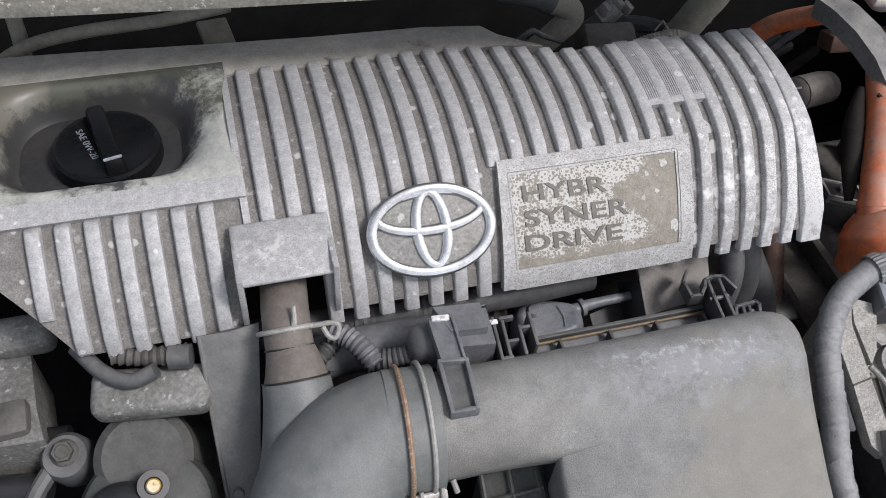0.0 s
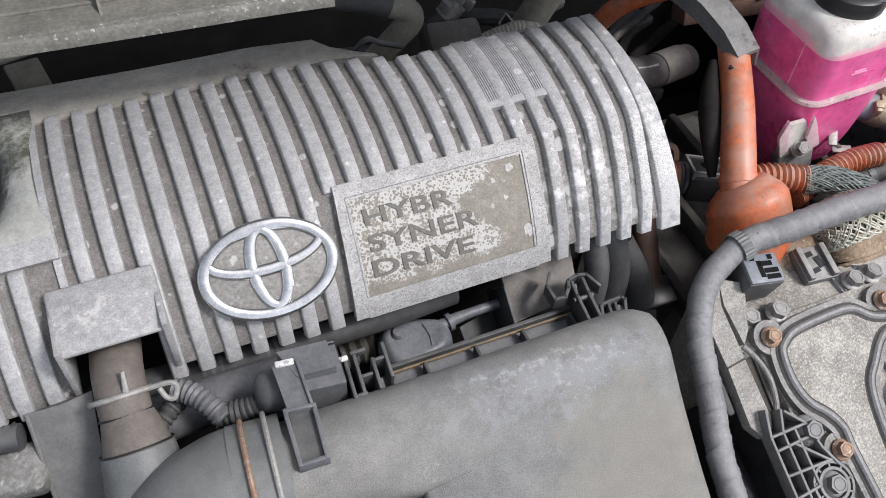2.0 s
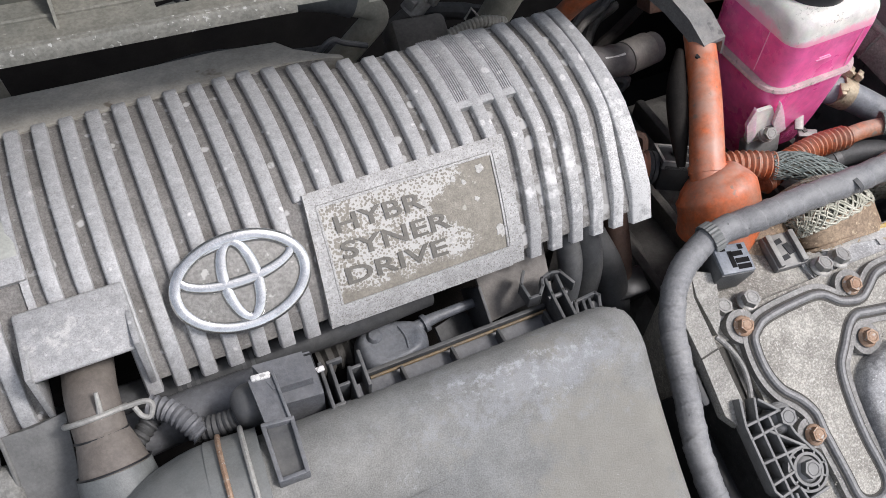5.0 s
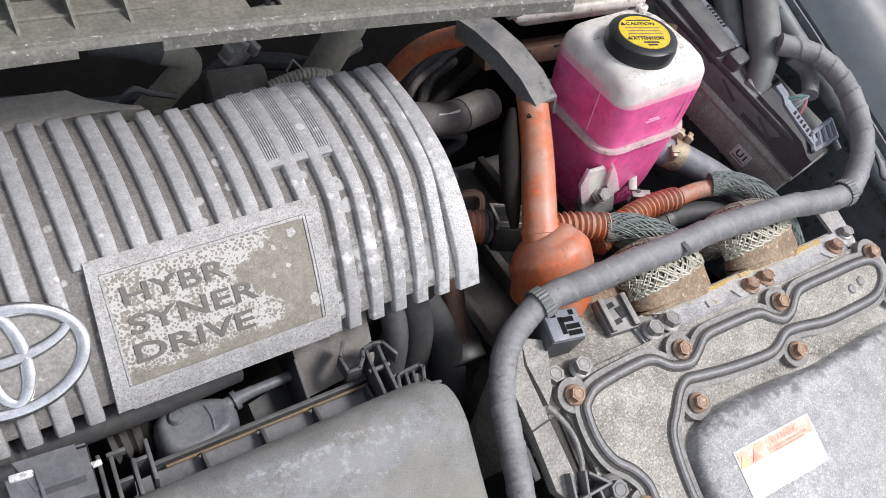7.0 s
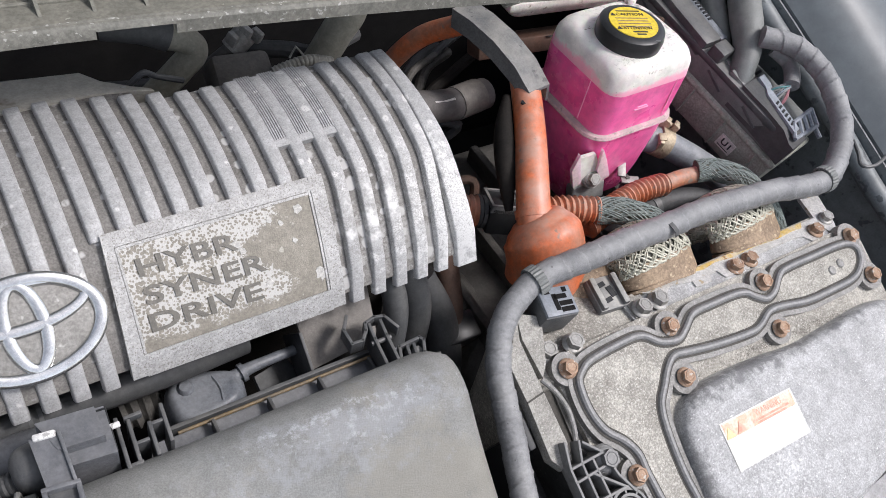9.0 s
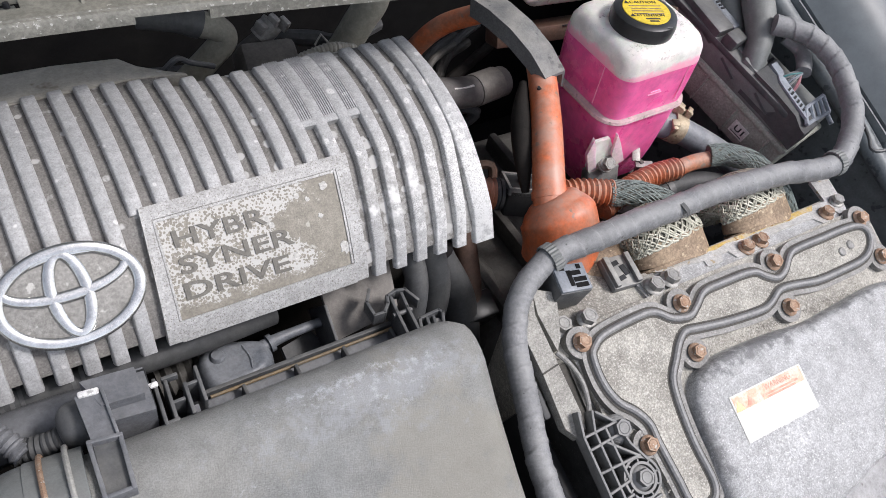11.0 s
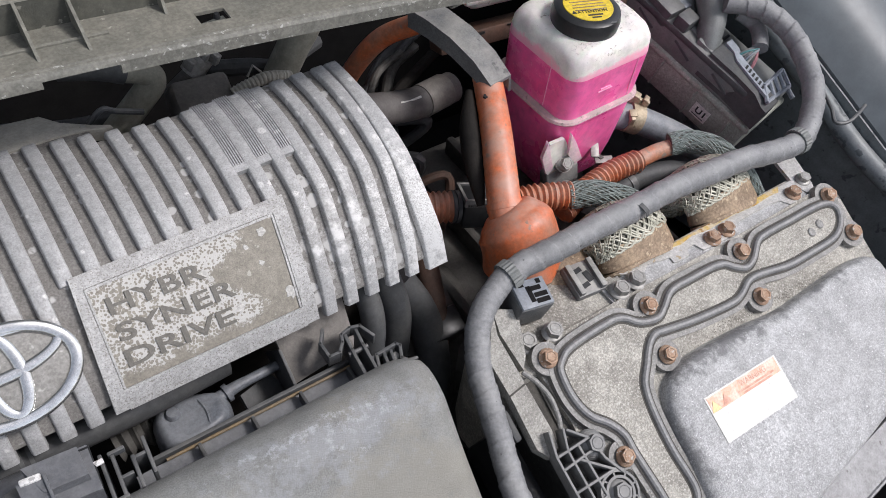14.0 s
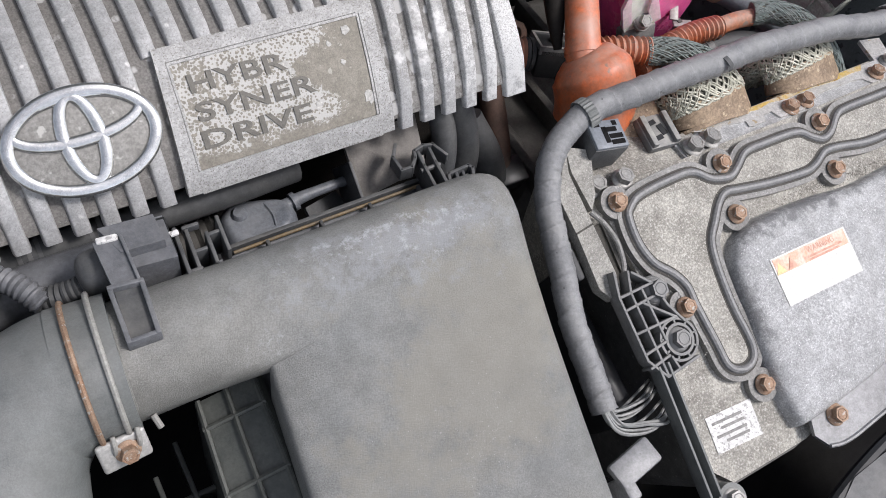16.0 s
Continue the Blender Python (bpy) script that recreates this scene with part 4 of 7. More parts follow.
    for line_of in (lambda y: plate_left(y) + 0.0004, lambda y: plate_right(y) - 0.0022):
        part("inner_lip", curved(line_of, lambda y: line_of(y) + 0.0018, 0.3012, 0.3575, -0.0004, 0.003, 18, 0.0005), M["frame"], plate)
    part("inner_lip", curved(0.2215, 0.3690, 0.3555, 0.3572, -0.0004, 0.003, 3, 0.0005), M["frame"], plate)
    for words, x0, x1, ya, yb in (("HYBR", 0.2308, 0.3040, 0.3380, 0.3482), ("SYNER", 0.2297, 0.3205, 0.3225, 0.3325), ("DRIVE", 0.2278, 0.3122, 0.3092, 0.3180)):
        bm = lettering(words, x1 - x0, 1.0, 0.0008, 0.016)
        bmesh.ops.triangulate(bm, faces=bm.faces)
        for p in bm.verts:
            y, z = skin(ya + (yb - ya) * p.co.y - 0.018 * p.co.x, -0.0013 + p.co.z)
            p.co = (x0 + p.co.x, y, z)
        part("lettering", bm, M["plate_letter"], plate, "raised worn grey lettering")
    rnd = random.Random(8)
    for x, y, r in ((0.3025, 0.3392, 0.0042), (0.3060, 0.3350, 0.0030), (0.3150, 0.3268, 0.0026), (0.3190, 0.3135, 0.0032), (0.3400, 0.3440, 0.0022), (0.3470, 0.3318, 0.0022), (0.3320, 0.3478, 0.0026), (0.3610, 0.3105, 0.0050), (0.3560, 0.3490, 0.0036)):
        bm = bmesh.new()
        ring = []
        for i in range(14):
            q = 2 * math.pi * i / 14
            k = r * rnd.uniform(0.65, 1.15)
            yy, zz = skin(y + k * 0.8 * math.sin(q), -0.0010)
            ring.append((x + k * math.cos(q), yy, zz))
        low = [bm.verts.new((px, *skin(py, -0.0018))) for px, py, pz in ring]
        high = [bm.verts.new(p) for p in ring]
        bm.faces.new(high)
        for i in range(14):
            bm.faces.new((low[i], low[(i + 1) % 14], high[(i + 1) % 14], high[i]))
        part("paint_flake", bm, M["flake"], plate, "scab of white paint")
    # oval badge
    m = Matrix.Translation((0.152, 0.3295, 0.8325)) @ Matrix(((1, 0, 0, 0), (0, 0.735, -0.678, 0), (0, 0.678, 0.735, 0), (0, 0, 0, 1)))
    medal = lathe([(0, 0.0035), (0.94, 0.0035), (0.97, 0.003), (0.97, -0.008), (0, -0.008)], sides=48)
    bm = medal
    for p in bm.verts:
        p.co.x *= 0.051
        p.co.y *= 0.0355
    bm.transform(m)
    badge = part("badge", bm, M["medallion"], c, "oval badge with chrome rings on a dusty ground")

    def oval(cx, cy, rx, ry, thick):
        pts = [(cx + rx * math.cos(q), cy + ry * math.sin(q), 0.0045) for q in [2 * math.pi * i / 56 for i in range(56)]]
        b = tube(pts, thick, 12, closed=True, flat=0.42, up=(0, 0, 1), raw=True)
        b.transform(m)
        return b
    part("outer_ring", oval(0, 0, 0.0476, 0.0325, 0.0044), M["chrome"], badge)
    part("wide_ring", oval(0, 0.0148, 0.0420, 0.0150, lambda w, g: 0.0034 + 0.0012 * max(0, -math.sin(2 * math.pi * w))), M["chrome"], badge)
    part("tall_ring", oval(0, 0.001, 0.0120, 0.0285, lambda w, g: 0.0036 + 0.0008 * abs(math.cos(2 * math.pi * w))), M["chrome"], badge)
    return c


engine_cover()


def oil_cap():
    c = thing("oil_filler_cap", (-0.0845, 0.457, 0.832), "round black plastic oil filler cap with a grip bar", "oil cap")
    m = pose(-0.0845, 0.457, 0.835)
    part("disc", lathe([(0, 0.012), (0.036, 0.012), (0.0385, 0.0135), (0.0415, 0.012), (0.0425, 0.008), (0.0425, 0), (0.030, -0.004), (0, -0.004)], m, 48), M["cap"], c)
    part("grip_bar", block((0.016, 0.078, 0.015), m @ pose(0, 0.003, 0.0175, 0, 0, 12), 0.003, taper=0.85), M["cap"], c)
    mark = block((0.014, 0.0025, 0.001), m @ pose(0.007, -0.030, 0.0255, 0, 0, 12))
    part("pale_mark", mark, M["pale_plastic"], c)
    bm = lettering("SAE 0W-20", 0.038, 0.0054, 0.0005)
    bm.transform(m @ pose(-0.0235, 0.021, 0.012, 0, 0, -70))
    part("lettering", bm, M["plug_face"], c, "small grey lettering")


oil_cap()


# ---- air cleaner ----
STEP = [(-0.20, 0.676), (0.0, 0.726), (0.10, 0.7505), (0.14, 0.762), (0.155, 0.770), (0.168, 0.785), (0.185, 0.799), (0.20, 0.803), (0.215, 0.801), (0.226, 0.792), (0.232, 0.780), (0.235, 0.765)]
EASY = [(-0.20, 0.676), (0.0, 0.728), (0.05, 0.742), (0.10, 0.758), (0.14, 0.774), (0.155, 0.781), (0.168, 0.788), (0.185, 0.797), (0.20, 0.802), (0.215, 0.801), (0.226, 0.792), (0.232, 0.780), (0.235, 0.765)]


def lid_top(y, x=0.2):
    """The height of the lid's outside: a step beside the neck, an easy slope further along."""
    def along(pts):
        for (ya, za), (yb, zb) in zip(pts, pts[1:]):
            if y <= yb:
                return za + (zb - za) * max(0, (y - ya) / (yb - ya))
        return pts[-1][1]
    w = min(1, max(0, (x - 0.202) / 0.045))
    w = w * w * (3 - 2 * w)
    return along(STEP) * (1 - w) + along(EASY) * w


def air_cleaner():
    c = thing("air_cleaner", (0.3, 0.1, 0.6), "dusty grey plastic air cleaner box with a clipped lid", "air cleaner")
    sections = []
    ys = [0.235, 0.2335, 0.231, 0.227, 0.221, 0.214, 0.206, 0.198, 0.19, 0.182, 0.175, 0.168, 0.162, 0.157, 0.154, 0.1505, 0.147, 0.14, 0.125, 0.1, 0.07, 0.04, 0.0, -0.05, -0.1, -0.15, -0.2]
    for y in ys:
        left = 0.236 if y > 0.1555 else 0.197 + 0.125 * (y - 0.075) if y > 0.06 else 0.195
        right = 0.426 - (0.16 * (0.185 - y) if y < 0.185 else max(0, y - 0.205) ** 2 * 18)
        r = 0.007
        zl, zr = lid_top(y, left), lid_top(y, right)
        row = [(left, y, zl - 0.06), (left, y, zl - r)]
        row += [(left + r * (1 - math.cos(q)), y, zl - r + r * math.sin(q)) for q in (0.5, 1.0, 1.57)]
        row += [(left + (right - left) * t, y, lid_top(y, left + (right - left) * t)) for t in (0.08, 0.16, 0.25, 0.33, 0.42, 0.5, 0.62, 0.75, 0.85)]
        row += [(right - 0.022 * (1 - math.cos(q)), y, zr - 0.022 + 0.022 * math.sin(q)) for q in (1.57, 1.1, 0.6, 0)]
        row += [(right + 0.004, y, zr - 0.07)]
        sections.append(row)
    bm = loft(sections)
    part("lid", bm, M["stained_lid"], c, "smooth dusty grey lid with white stains", 50)
    part("lower_case", loft([[(0.20, 0.268, 0.732), (0.424, 0.268, 0.732), (0.424, 0.262, 0.56), (0.20, 0.262, 0.56)],
                             [(0.20, 0.20, 0.716), (0.41, 0.20, 0.716), (0.41, 0.20, 0.56), (0.20, 0.20, 0.56)],
                             [(0.21, -0.18, 0.60), (0.33, -0.18, 0.60), (0.33, -0.18, 0.5), (0.21, -0.18, 0.5)]]), M["grey_plastic"], c)
    part("rear_flange", tube([(0.226, 0.266, 0.738), (0.395, 0.266, 0.738)], 0.0014, 8), M["amber_edge"], c, "yellowed edge of the rear flange")
    part("flange_lip", block((0.20, 0.004, 0.016), pose(0.31, 0.2705, 0.733), 0.001), M["dusty_black"], c)
    for x in (0.252, 0.297, 0.340, 0.385):
        part("stiffener", block((0.003, 0.028, 0.020), pose(x, 0.250, 0.733, 0), 0.0008), M["dusty_black"], c)
    # moulded neck that runs out of the lid's ridge into the duct
    sections = []
    for i in range(15):
        x = 0.116 + 0.166 * i / 14
        w = min(1, max(0, (x - 0.150) / 0.085))
        w = w * w * (3 - 2 * w)
        row = []
        for j in range(21):
            q = math.pi * j / 20
            ya, za = 0.195 + 0.0385 * math.cos(q), 0.763 + 0.0485 * math.sin(q) ** 0.8
            yb = 0.1925 + 0.0423 * math.cos(q)
            zb = lid_top(yb, x) + 0.0008 - 0.0034 * max(0, (x - 0.238) / 0.044)
            row.append((x, ya + (yb - ya) * w, za + (zb - za) * w))
        row += [(x, 0.1600 - 0.008 * w, 0.748 + 0.008 * w), (x, 0.1700, 0.7365), (x, 0.176, 0.738), (x, 0.230, 0.750)]
        sections.append(row)
    part("neck", loft(sections), M["stained_lid"], c, "neck moulded onto the lid", 60)
    lip = [(0.1215 + 0.002 * math.cos(q), 0.195 + 0.0410 * math.cos(q), 0.763 + 0.0505 * math.sin(q) ** 0.8) for q in [math.pi * k / 16 for k in range(1, 16)]]
    part("neck_lip", tube(lip, 0.0016, 6, 1), M["stained_lid"], c)
    part("neck_edge", tube([(0.1185, 0.1702, 0.7362), (0.160, 0.1700, 0.7364), (0.2005, 0.1697, 0.7368)], 0.0014, 8, 2), M["duct"], c)
    # open notch in front of the neck: the case wall with its webs stands below the lid's edge
    top = [(0.2030, 0.172, 0.722), (0.1990, 0.075, 0.700), (0.1930, -0.03, 0.676)]
    low = [(0.158, 0.178, 0.704), (0.150, 0.085, 0.684), (0.142, -0.03, 0.660)]
    foot_line = [(0.156, 0.178, 0.60), (0.148, 0.085, 0.58), (0.140, -0.03, 0.56)]
    wall = part("notch_wall", loft([[u, (u[0] + 0.004, u[1], u[2] - 0.004), (v[0] + 0.004, v[1], v[2] - 0.006), v] for u, v in zip(top, low)]), M["case_wall"], c, "grimy ledge of the lower case")
    part("notch_side", loft([[u, (u[0] + 0.003, u[1], u[2]), (v[0] + 0.003, v[1], v[2]), v] for u, v in zip(low, foot_line)]), M["void_wall"], wall)
    for f in (0.06, 0.50, 0.95):
        web = [tuple(p + (q - p) * f + o for p, q, o in zip(u, v, (0, 0, 0.002))) for u, v in zip(top, low)]
        part("wall_web", tube(web, 0.0020, 6, 6), M["case_wall"], wall)
    for g in (0.10, 0.33, 0.60):
        part("wall_web", tube([Vector(top[0]).lerp(Vector(top[2]), g) + Vector((0, 0, 0.002)), Vector(low[0]).lerp(Vector(low[2]), g) + Vector((0, 0, 0.002))], 0.0020, 6, 2), M["case_wall"], wall)
    for k, (x, y) in enumerate(((0.138, 0.115), (0.116, 0.095), (0.096, 0.08))):
        part("case_rib", block((0.004, 0.15, 0.03), pose(x, y, 0.610, 12), 0.001), M["void_wall"], c)
    for k, y in enumerate((0.148, 0.105, 0.062)):
        part("case_rib", block((0.075, 0.004, 0.03), pose(0.118, y, 0.608 - 0.008 * k, 12), 0.001), M["void_wall"], c)
    part("peg", tube([(0.128, 0.158, 0.756), (0.130, 0.150, 0.750)], 0.0022, 8, 1), M["lid"], c)
    # clips
    def ribbon(points, z, tall, wide=0.0028):
        """Upright strips joined end to end along a line in plan."""
        bm = None
        for p, q in zip(points, points[1:]):
            a, b = Vector((*p, z - tall / 2)), Vector((*q, z - tall / 2))
            d = b - a
            b2 = block((d.length + wide, wide, tall), pose(*((a + b) / 2), 0, 0, math.degrees(math.atan2(d.y, d.x))), 0.0006)
            bm = join(bm, b2) if bm else b2
        return bm
    clip = part("lid_clip", ribbon([(0.3785, 0.295), (0.3705, 0.284), (0.3708, 0.2690), (0.3800, 0.2685), (0.3870, 0.2760), (0.3900, 0.2830)], 0.764, 0.013), M["dusty_black"], c, "bent black spring clip")
    part("clip_arm", ribbon([(0.3900, 0.2830), (0.3990, 0.2855), (0.4074, 0.2833), (0.4125, 0.2690)], 0.764, 0.012), M["dusty_black"], clip)
    for x in (0.3900, 0.4005):
        part("clip_cheek", ribbon([(x + 0.002, 0.280), (x, 0.266), (x - 0.003, 0.238)], 0.764, 0.026), M["dusty_black"], clip)
    part("clip_bar", tube([(0.386, 0.264, 0.760), (0.404, 0.264, 0.760)], 0.0022, 8), M["dusty_black"], clip)
    for x, ya, yb, z in ((0.183, 0.222, 0.262, 0.800), (0.1905, 0.224, 0.262, 0.798), (0.2025, 0.226, 0.252, 0.798), (0.2135, 0.232, 0.262, 0.798)):
        part("clip_plate", block((0.0028, yb - ya, 0.042), pose(x, (ya + yb) / 2, z - 0.021, 4, 0, -4), 0.0008), M["dusty_black"], c)
    for xa, xb, y in ((0.183, 0.1905, 0.226), (0.1905, 0.199, 0.240), (0.2025, 0.2135, 0.250)):
        part("clip_hook", block((xb - xa + 0.002, 0.0028, 0.030), pose((xa + xb) / 2, y, 0.782, 4), 0.0008), M["dusty_black"], c)
    part("clip_hook", block((0.012, 0.003, 0.006), pose(0.195, 0.2585, 0.797), 0.0008), M["dusty_black"], c)
    # right corner bracket: an open frame of upright plates
    corner = part("corner_frame", ribbon([(0.4010, 0.2395), (0.4060, 0.2530), (0.4255, 0.2545), (0.4278, 0.2510), (0.4226, 0.2400), (0.4262, 0.2350), (0.4330, 0.2335)], 0.760, 0.020), M["dusty_black"], c, "open black corner frame")
    part("frame_plate", ribbon([(0.4130, 0.2530), (0.4085, 0.2350)], 0.759, 0.022), M["dusty_black"], corner)
    part("frame_plate", ribbon([(0.4200, 0.2540), (0.4165, 0.2400)], 0.757, 0.018), M["dusty_black"], corner)
    part("frame_floor", prism([(0.4020, 0.2370), (0.4065, 0.2510), (0.4250, 0.2525), (0.4220, 0.2340), (0.4120, 0.2310)], 0.734, 0.738, None, 0.0006), M["dusty_black"], corner)
    part("frame_post", block((0.008, 0.008, 0.016), pose(0.4205, 0.2460, 0.748, 0, 0, 12), 0.002), M["guard"], corner)
    return c


air_cleaner()


def intake_duct():
    c = thing("intake_duct", (0.0, 0.1, 0.6), "grey rubber intake elbow clamped to the air cleaner", "duct")
    axis = [(0.098, 0.194, 0.774), (0.08, 0.193, 0.772), (0.058, 0.186, 0.766), (0.036, 0.166, 0.752), (0.022, 0.130, 0.728), (0.016, 0.088, 0.698), (0.012, 0.03, 0.66),
            (0.01, -0.08, 0.60)]
    part("elbow", tube(axis, lambda w, g: 0.0465 + 0.010 * min(1, w * 2.2), 36, 8), M["duct"], c, "smooth grey rubber elbow")
    part("cuff", tube([(0.123, 0.192, 0.774), (0.087, 0.195, 0.774)], lambda w, g: 0.0465, 40, 6), M["duct"], c)
    return c


intake_duct()


def hose_clamp():
    c = thing("hose_clamp", (0.106, 0.14, 0.78), "wire hose clamp with a rusty ring round the intake duct", "hose clamp")
    for x, mat, lab in ((0.098, M["bolt"], "rusty wire ring"), (0.114, M["clip"], "dull steel wire ring")):
        ringline = [(x + 0.003 * math.cos(q), 0.1935 + 0.0480 * math.cos(q), 0.7745 + 0.0480 * math.sin(q)) for q in [2 * math.pi * i / 60 for i in range(60)]]
        part("wire_ring", tube(ringline, 0.0019, 8, closed=True, raw=True), mat, c, lab)
    m = aim((0.1045, 0.1405, 0.7615), (0.05, -0.88, 0.48))
    plate = part("tab", block((0.031, 0.022, 0.0045), m, 0.0022, 3), M["tab_steel"], c, "stamped steel tab")
    piece("screw", to_mesh("screw", hex_bolt(0.009), M["bolt"]), plate, m @ pose(0.002, 0, 0.002))
    for x in (0.098, 0.113):
        part("wire_loop", tube([(x - 0.001, 0.151, 0.7515), (x, 0.1415, 0.756), (x + 0.002, 0.1395, 0.768), (x + 0.003, 0.146, 0.774)], 0.0017, 8), M["clip"], c)
    return c


hose_clamp()


def air_sensor():
    c = thing("air_flow_sensor", (0.17, 0.25, 0.78), "grey plastic air flow sensor with its plug", "sensor")
    part("housing", prism([(0.139, 0.236), (0.178, 0.232), (0.180, 0.268), (0.140, 0.272)], 0.770, 0.808, None, 0.008, 4), M["grey_plastic"], c)
    part("cap", prism([(0.146, 0.244), (0.174, 0.242), (0.174, 0.265), (0.138, 0.268)], 0.803, 0.8165, None, 0.0055, 4), M["grey_plastic"], c)
    part("plug", block((0.028, 0.032, 0.034), pose(0.130, 0.252, 0.790, 10, 0, 4), 0.012, 5), M["dusty_black"], c)
    part("collar", block((0.042, 0.034, 0.003), pose(0.159, 0.252, 0.806, 2, 0, -4), 0.001), M["black"], c)
    part("lock_tab", block((0.014, 0.005, 0.004), pose(0.141, 0.257, 0.8165, 10, 0, -6), 0.0015), M["sticker"], c, "white lock tab")
    part("lock_tab", block((0.009, 0.004, 0.003), pose(0.181, 0.252, 0.806, 10), 0.001), M["sticker"], c, "white lock tab")
    part("strut", loft([[(0.132, 0.258, z), (0.150, 0.256, z), (0.150, 0.256, z - 0.010), (0.132, 0.258, z - 0.010)] for z in (0.8165,)] +
                       [[(0.133, 0.222, 0.8145), (0.1495, 0.220, 0.8145), (0.1495, 0.220, 0.806), (0.133, 0.222, 0.806)]], 0.002), M["grey_plastic"], c)
    part("strut_edge", block((0.0022, 0.036, 0.003), pose(0.1495, 0.238, 0.8165, 3, 0, 0), 0.0006), M["grey_plastic"], c)
    corners = [Vector(p) for p in ((0.131, 0.221, 0.8175), (0.1505, 0.2185, 0.8175), (0.1475, 0.1795, 0.8165), (0.1295, 0.180, 0.8165))]
    for p, q in zip(corners, corners[1:] + corners[:1]):
        mid = (p + q) / 2 - Vector((0, 0, 0.0055))
        turn = math.degrees(math.atan2(q.y - p.y, q.x - p.x))
        part("bracket_bar", block(((q - p).length + 0.003, 0.0032, 0.011), pose(*mid, 0, 0, turn), 0.0008), M["grey_plastic"], c)
    part("bracket_back", prism([(0.133, 0.220), (0.149, 0.218), (0.146, 0.182), (0.131, 0.182)], 0.800, 0.8125, None), M["dusty_black"], c)
    part("foot", block((0.006, 0.010, 0.006), pose(0.1275, 0.187, 0.806), 0.001), M["grey_plastic"], c)
    return c


air_sensor()


def breather():
    c = thing("breather_hose", (0.02, 0.27, 0.74), "dusty brown rubber breather hose from under the cover", "hose")
    part("hose", tube([(0.036, 0.37, 0.785), (0.034, 0.33, 0.802), (0.031, 0.295, 0.805), (0.030, 0.265, 0.793), (0.031, 0.250, 0.784)], 0.0180, 22), M["brown_hose"], c)
    part("fitting", tube([(0.030, 0.270, 0.795), (0.031, 0.256, 0.788), (0.031, 0.240, 0.777)], lambda w, g: 0.0180 + 0.0066 * min(1, w * 1.3), 24), M["brown_hose"], c, "flared end of the breather hose")
    part("socket", tube([(0.031, 0.249, 0.783), (0.0305, 0.232, 0.770), (0.027, 0.205, 0.748), (0.018, 0.175, 0.720), (0.008, 0.15, 0.69)], lambda w, g: 0.0252 + 0.012 * min(1, w * 1.2), 26), M["duct"], c, "grey socket of the intake elbow")
    for x, y, z, r in ((0.030, 0.270, 0.795, 0.0184), (0.031, 0.2495, 0.7835, 0.0250)):
        way = Vector((0.0, 0.020, 0.0145)).normalized()
        a = Vector((1, 0, 0)) - way * way.x
        a.normalize()
        b = way.cross(a)
        part("seam", tube([Vector((x, y, z)) + a * (r * math.cos(q)) + b * (r * math.sin(q)) for q in [2 * math.pi * i / 30 for i in range(30)]], 0.0008, 5, closed=True, raw=True), M["black"], c)
    ringp = [(0.0295 + 0.0205 * math.cos(q), 0.282 + 0.011 * math.sin(q), 0.801 - 0.016 * math.sin(q)) for q in [2 * math.pi * i / 30 for i in range(30)]]
    clip = thing("spring_clip", (0.026, 0.282, 0.78), "dull grey wire spring clip round the breather hose", "clip")
    part("ring", tube(ringp, 0.0021, 8, closed=True, raw=True), M["clip"], clip)
    part("ear", tube([(0.042, 0.278, 0.806), (0.052, 0.276, 0.809), (0.064, 0.274, 0.811), (0.0675, 0.271, 0.808), (0.064, 0.266, 0.803), (0.059, 0.268, 0.804), (0.056, 0.274, 0.808)], 0.0020, 8), M["clip"], clip)
    part("ear", tube([(0.034, 0.271, 0.812), (0.036, 0.276, 0.821), (0.037, 0.283, 0.828)], lambda w, g: 0.0026 - 0.0012 * w, 8), M["clip"], clip)


breather()


# ---- inverter ----
SLOPE = 24.0
INV = pose(0.679, 0.19, 0.713, SLOPE)


def offset_loop(line, d):
    """A closed flat line moved outwards by d."""
    k = len(line)
    turn = sum(line[i].x * line[(i + 1) % k].y - line[(i + 1) % k].x * line[i].y for i in range(k))
    out = []
    for i in range(k):
        w = (line[(i + 1) % k] - line[i - 1]).normalized() * (1 if turn > 0 else -1)
        out.append(line[i] + Vector((w.y, -w.x, 0)) * d)
    return out


def inverter():
    c = thing("inverter", (0.75, 0.1, 0.5), "weathered cast alloy inverter with a bolted lid", "inverter")
    part("housing", prism([(-0.140, 0.014), (-0.142, -0.06), (-0.142, -0.16), (-0.150, -0.25), (-0.135, -0.266), (-0.05, -0.266), (0.30, -0.20),
                           (0.31, 0.0), (0.30, 0.012)], -0.20, -0.014, INV, 0.004), M["alloy_dark"], c, "grimy alloy flank")
    part("top_plate", prism([(-0.138, 0.012), (-0.132, -0.06), (-0.140, -0.15), (-0.150, -0.24), (-0.13, -0.262), (-0.04, -0.262), (0.295, -0.195), (0.302, -0.005), (0.285, 0.018),
                             (0.16, 0.016), (0.0, 0.018), (-0.11, 0.018)], -0.018, -0.0075, INV, 0.003), M["alloy"], c, "gritty alloy top plate")
    outline = spline([(-0.036, -0.084, 0), (-0.022, -0.068, 0), (0.010, -0.061, 0), (0.050, -0.062, 0), (0.090, -0.065, 0), (0.135, -0.070, 0), (0.19, -0.068, 0), (0.25, -0.066, 0), (0.282, -0.074, 0),
                      (0.290, -0.10, 0), (0.285, -0.185, 0), (0.26, -0.20, 0), (0.08, -0.236, 0), (-0.035, -0.247, 0), (-0.050, -0.238, 0), (-0.052, -0.20, 0), (-0.048, -0.14, 0), (-0.044, -0.105, 0)], 4, True)
    centre = Vector((0.11, -0.145, 0))

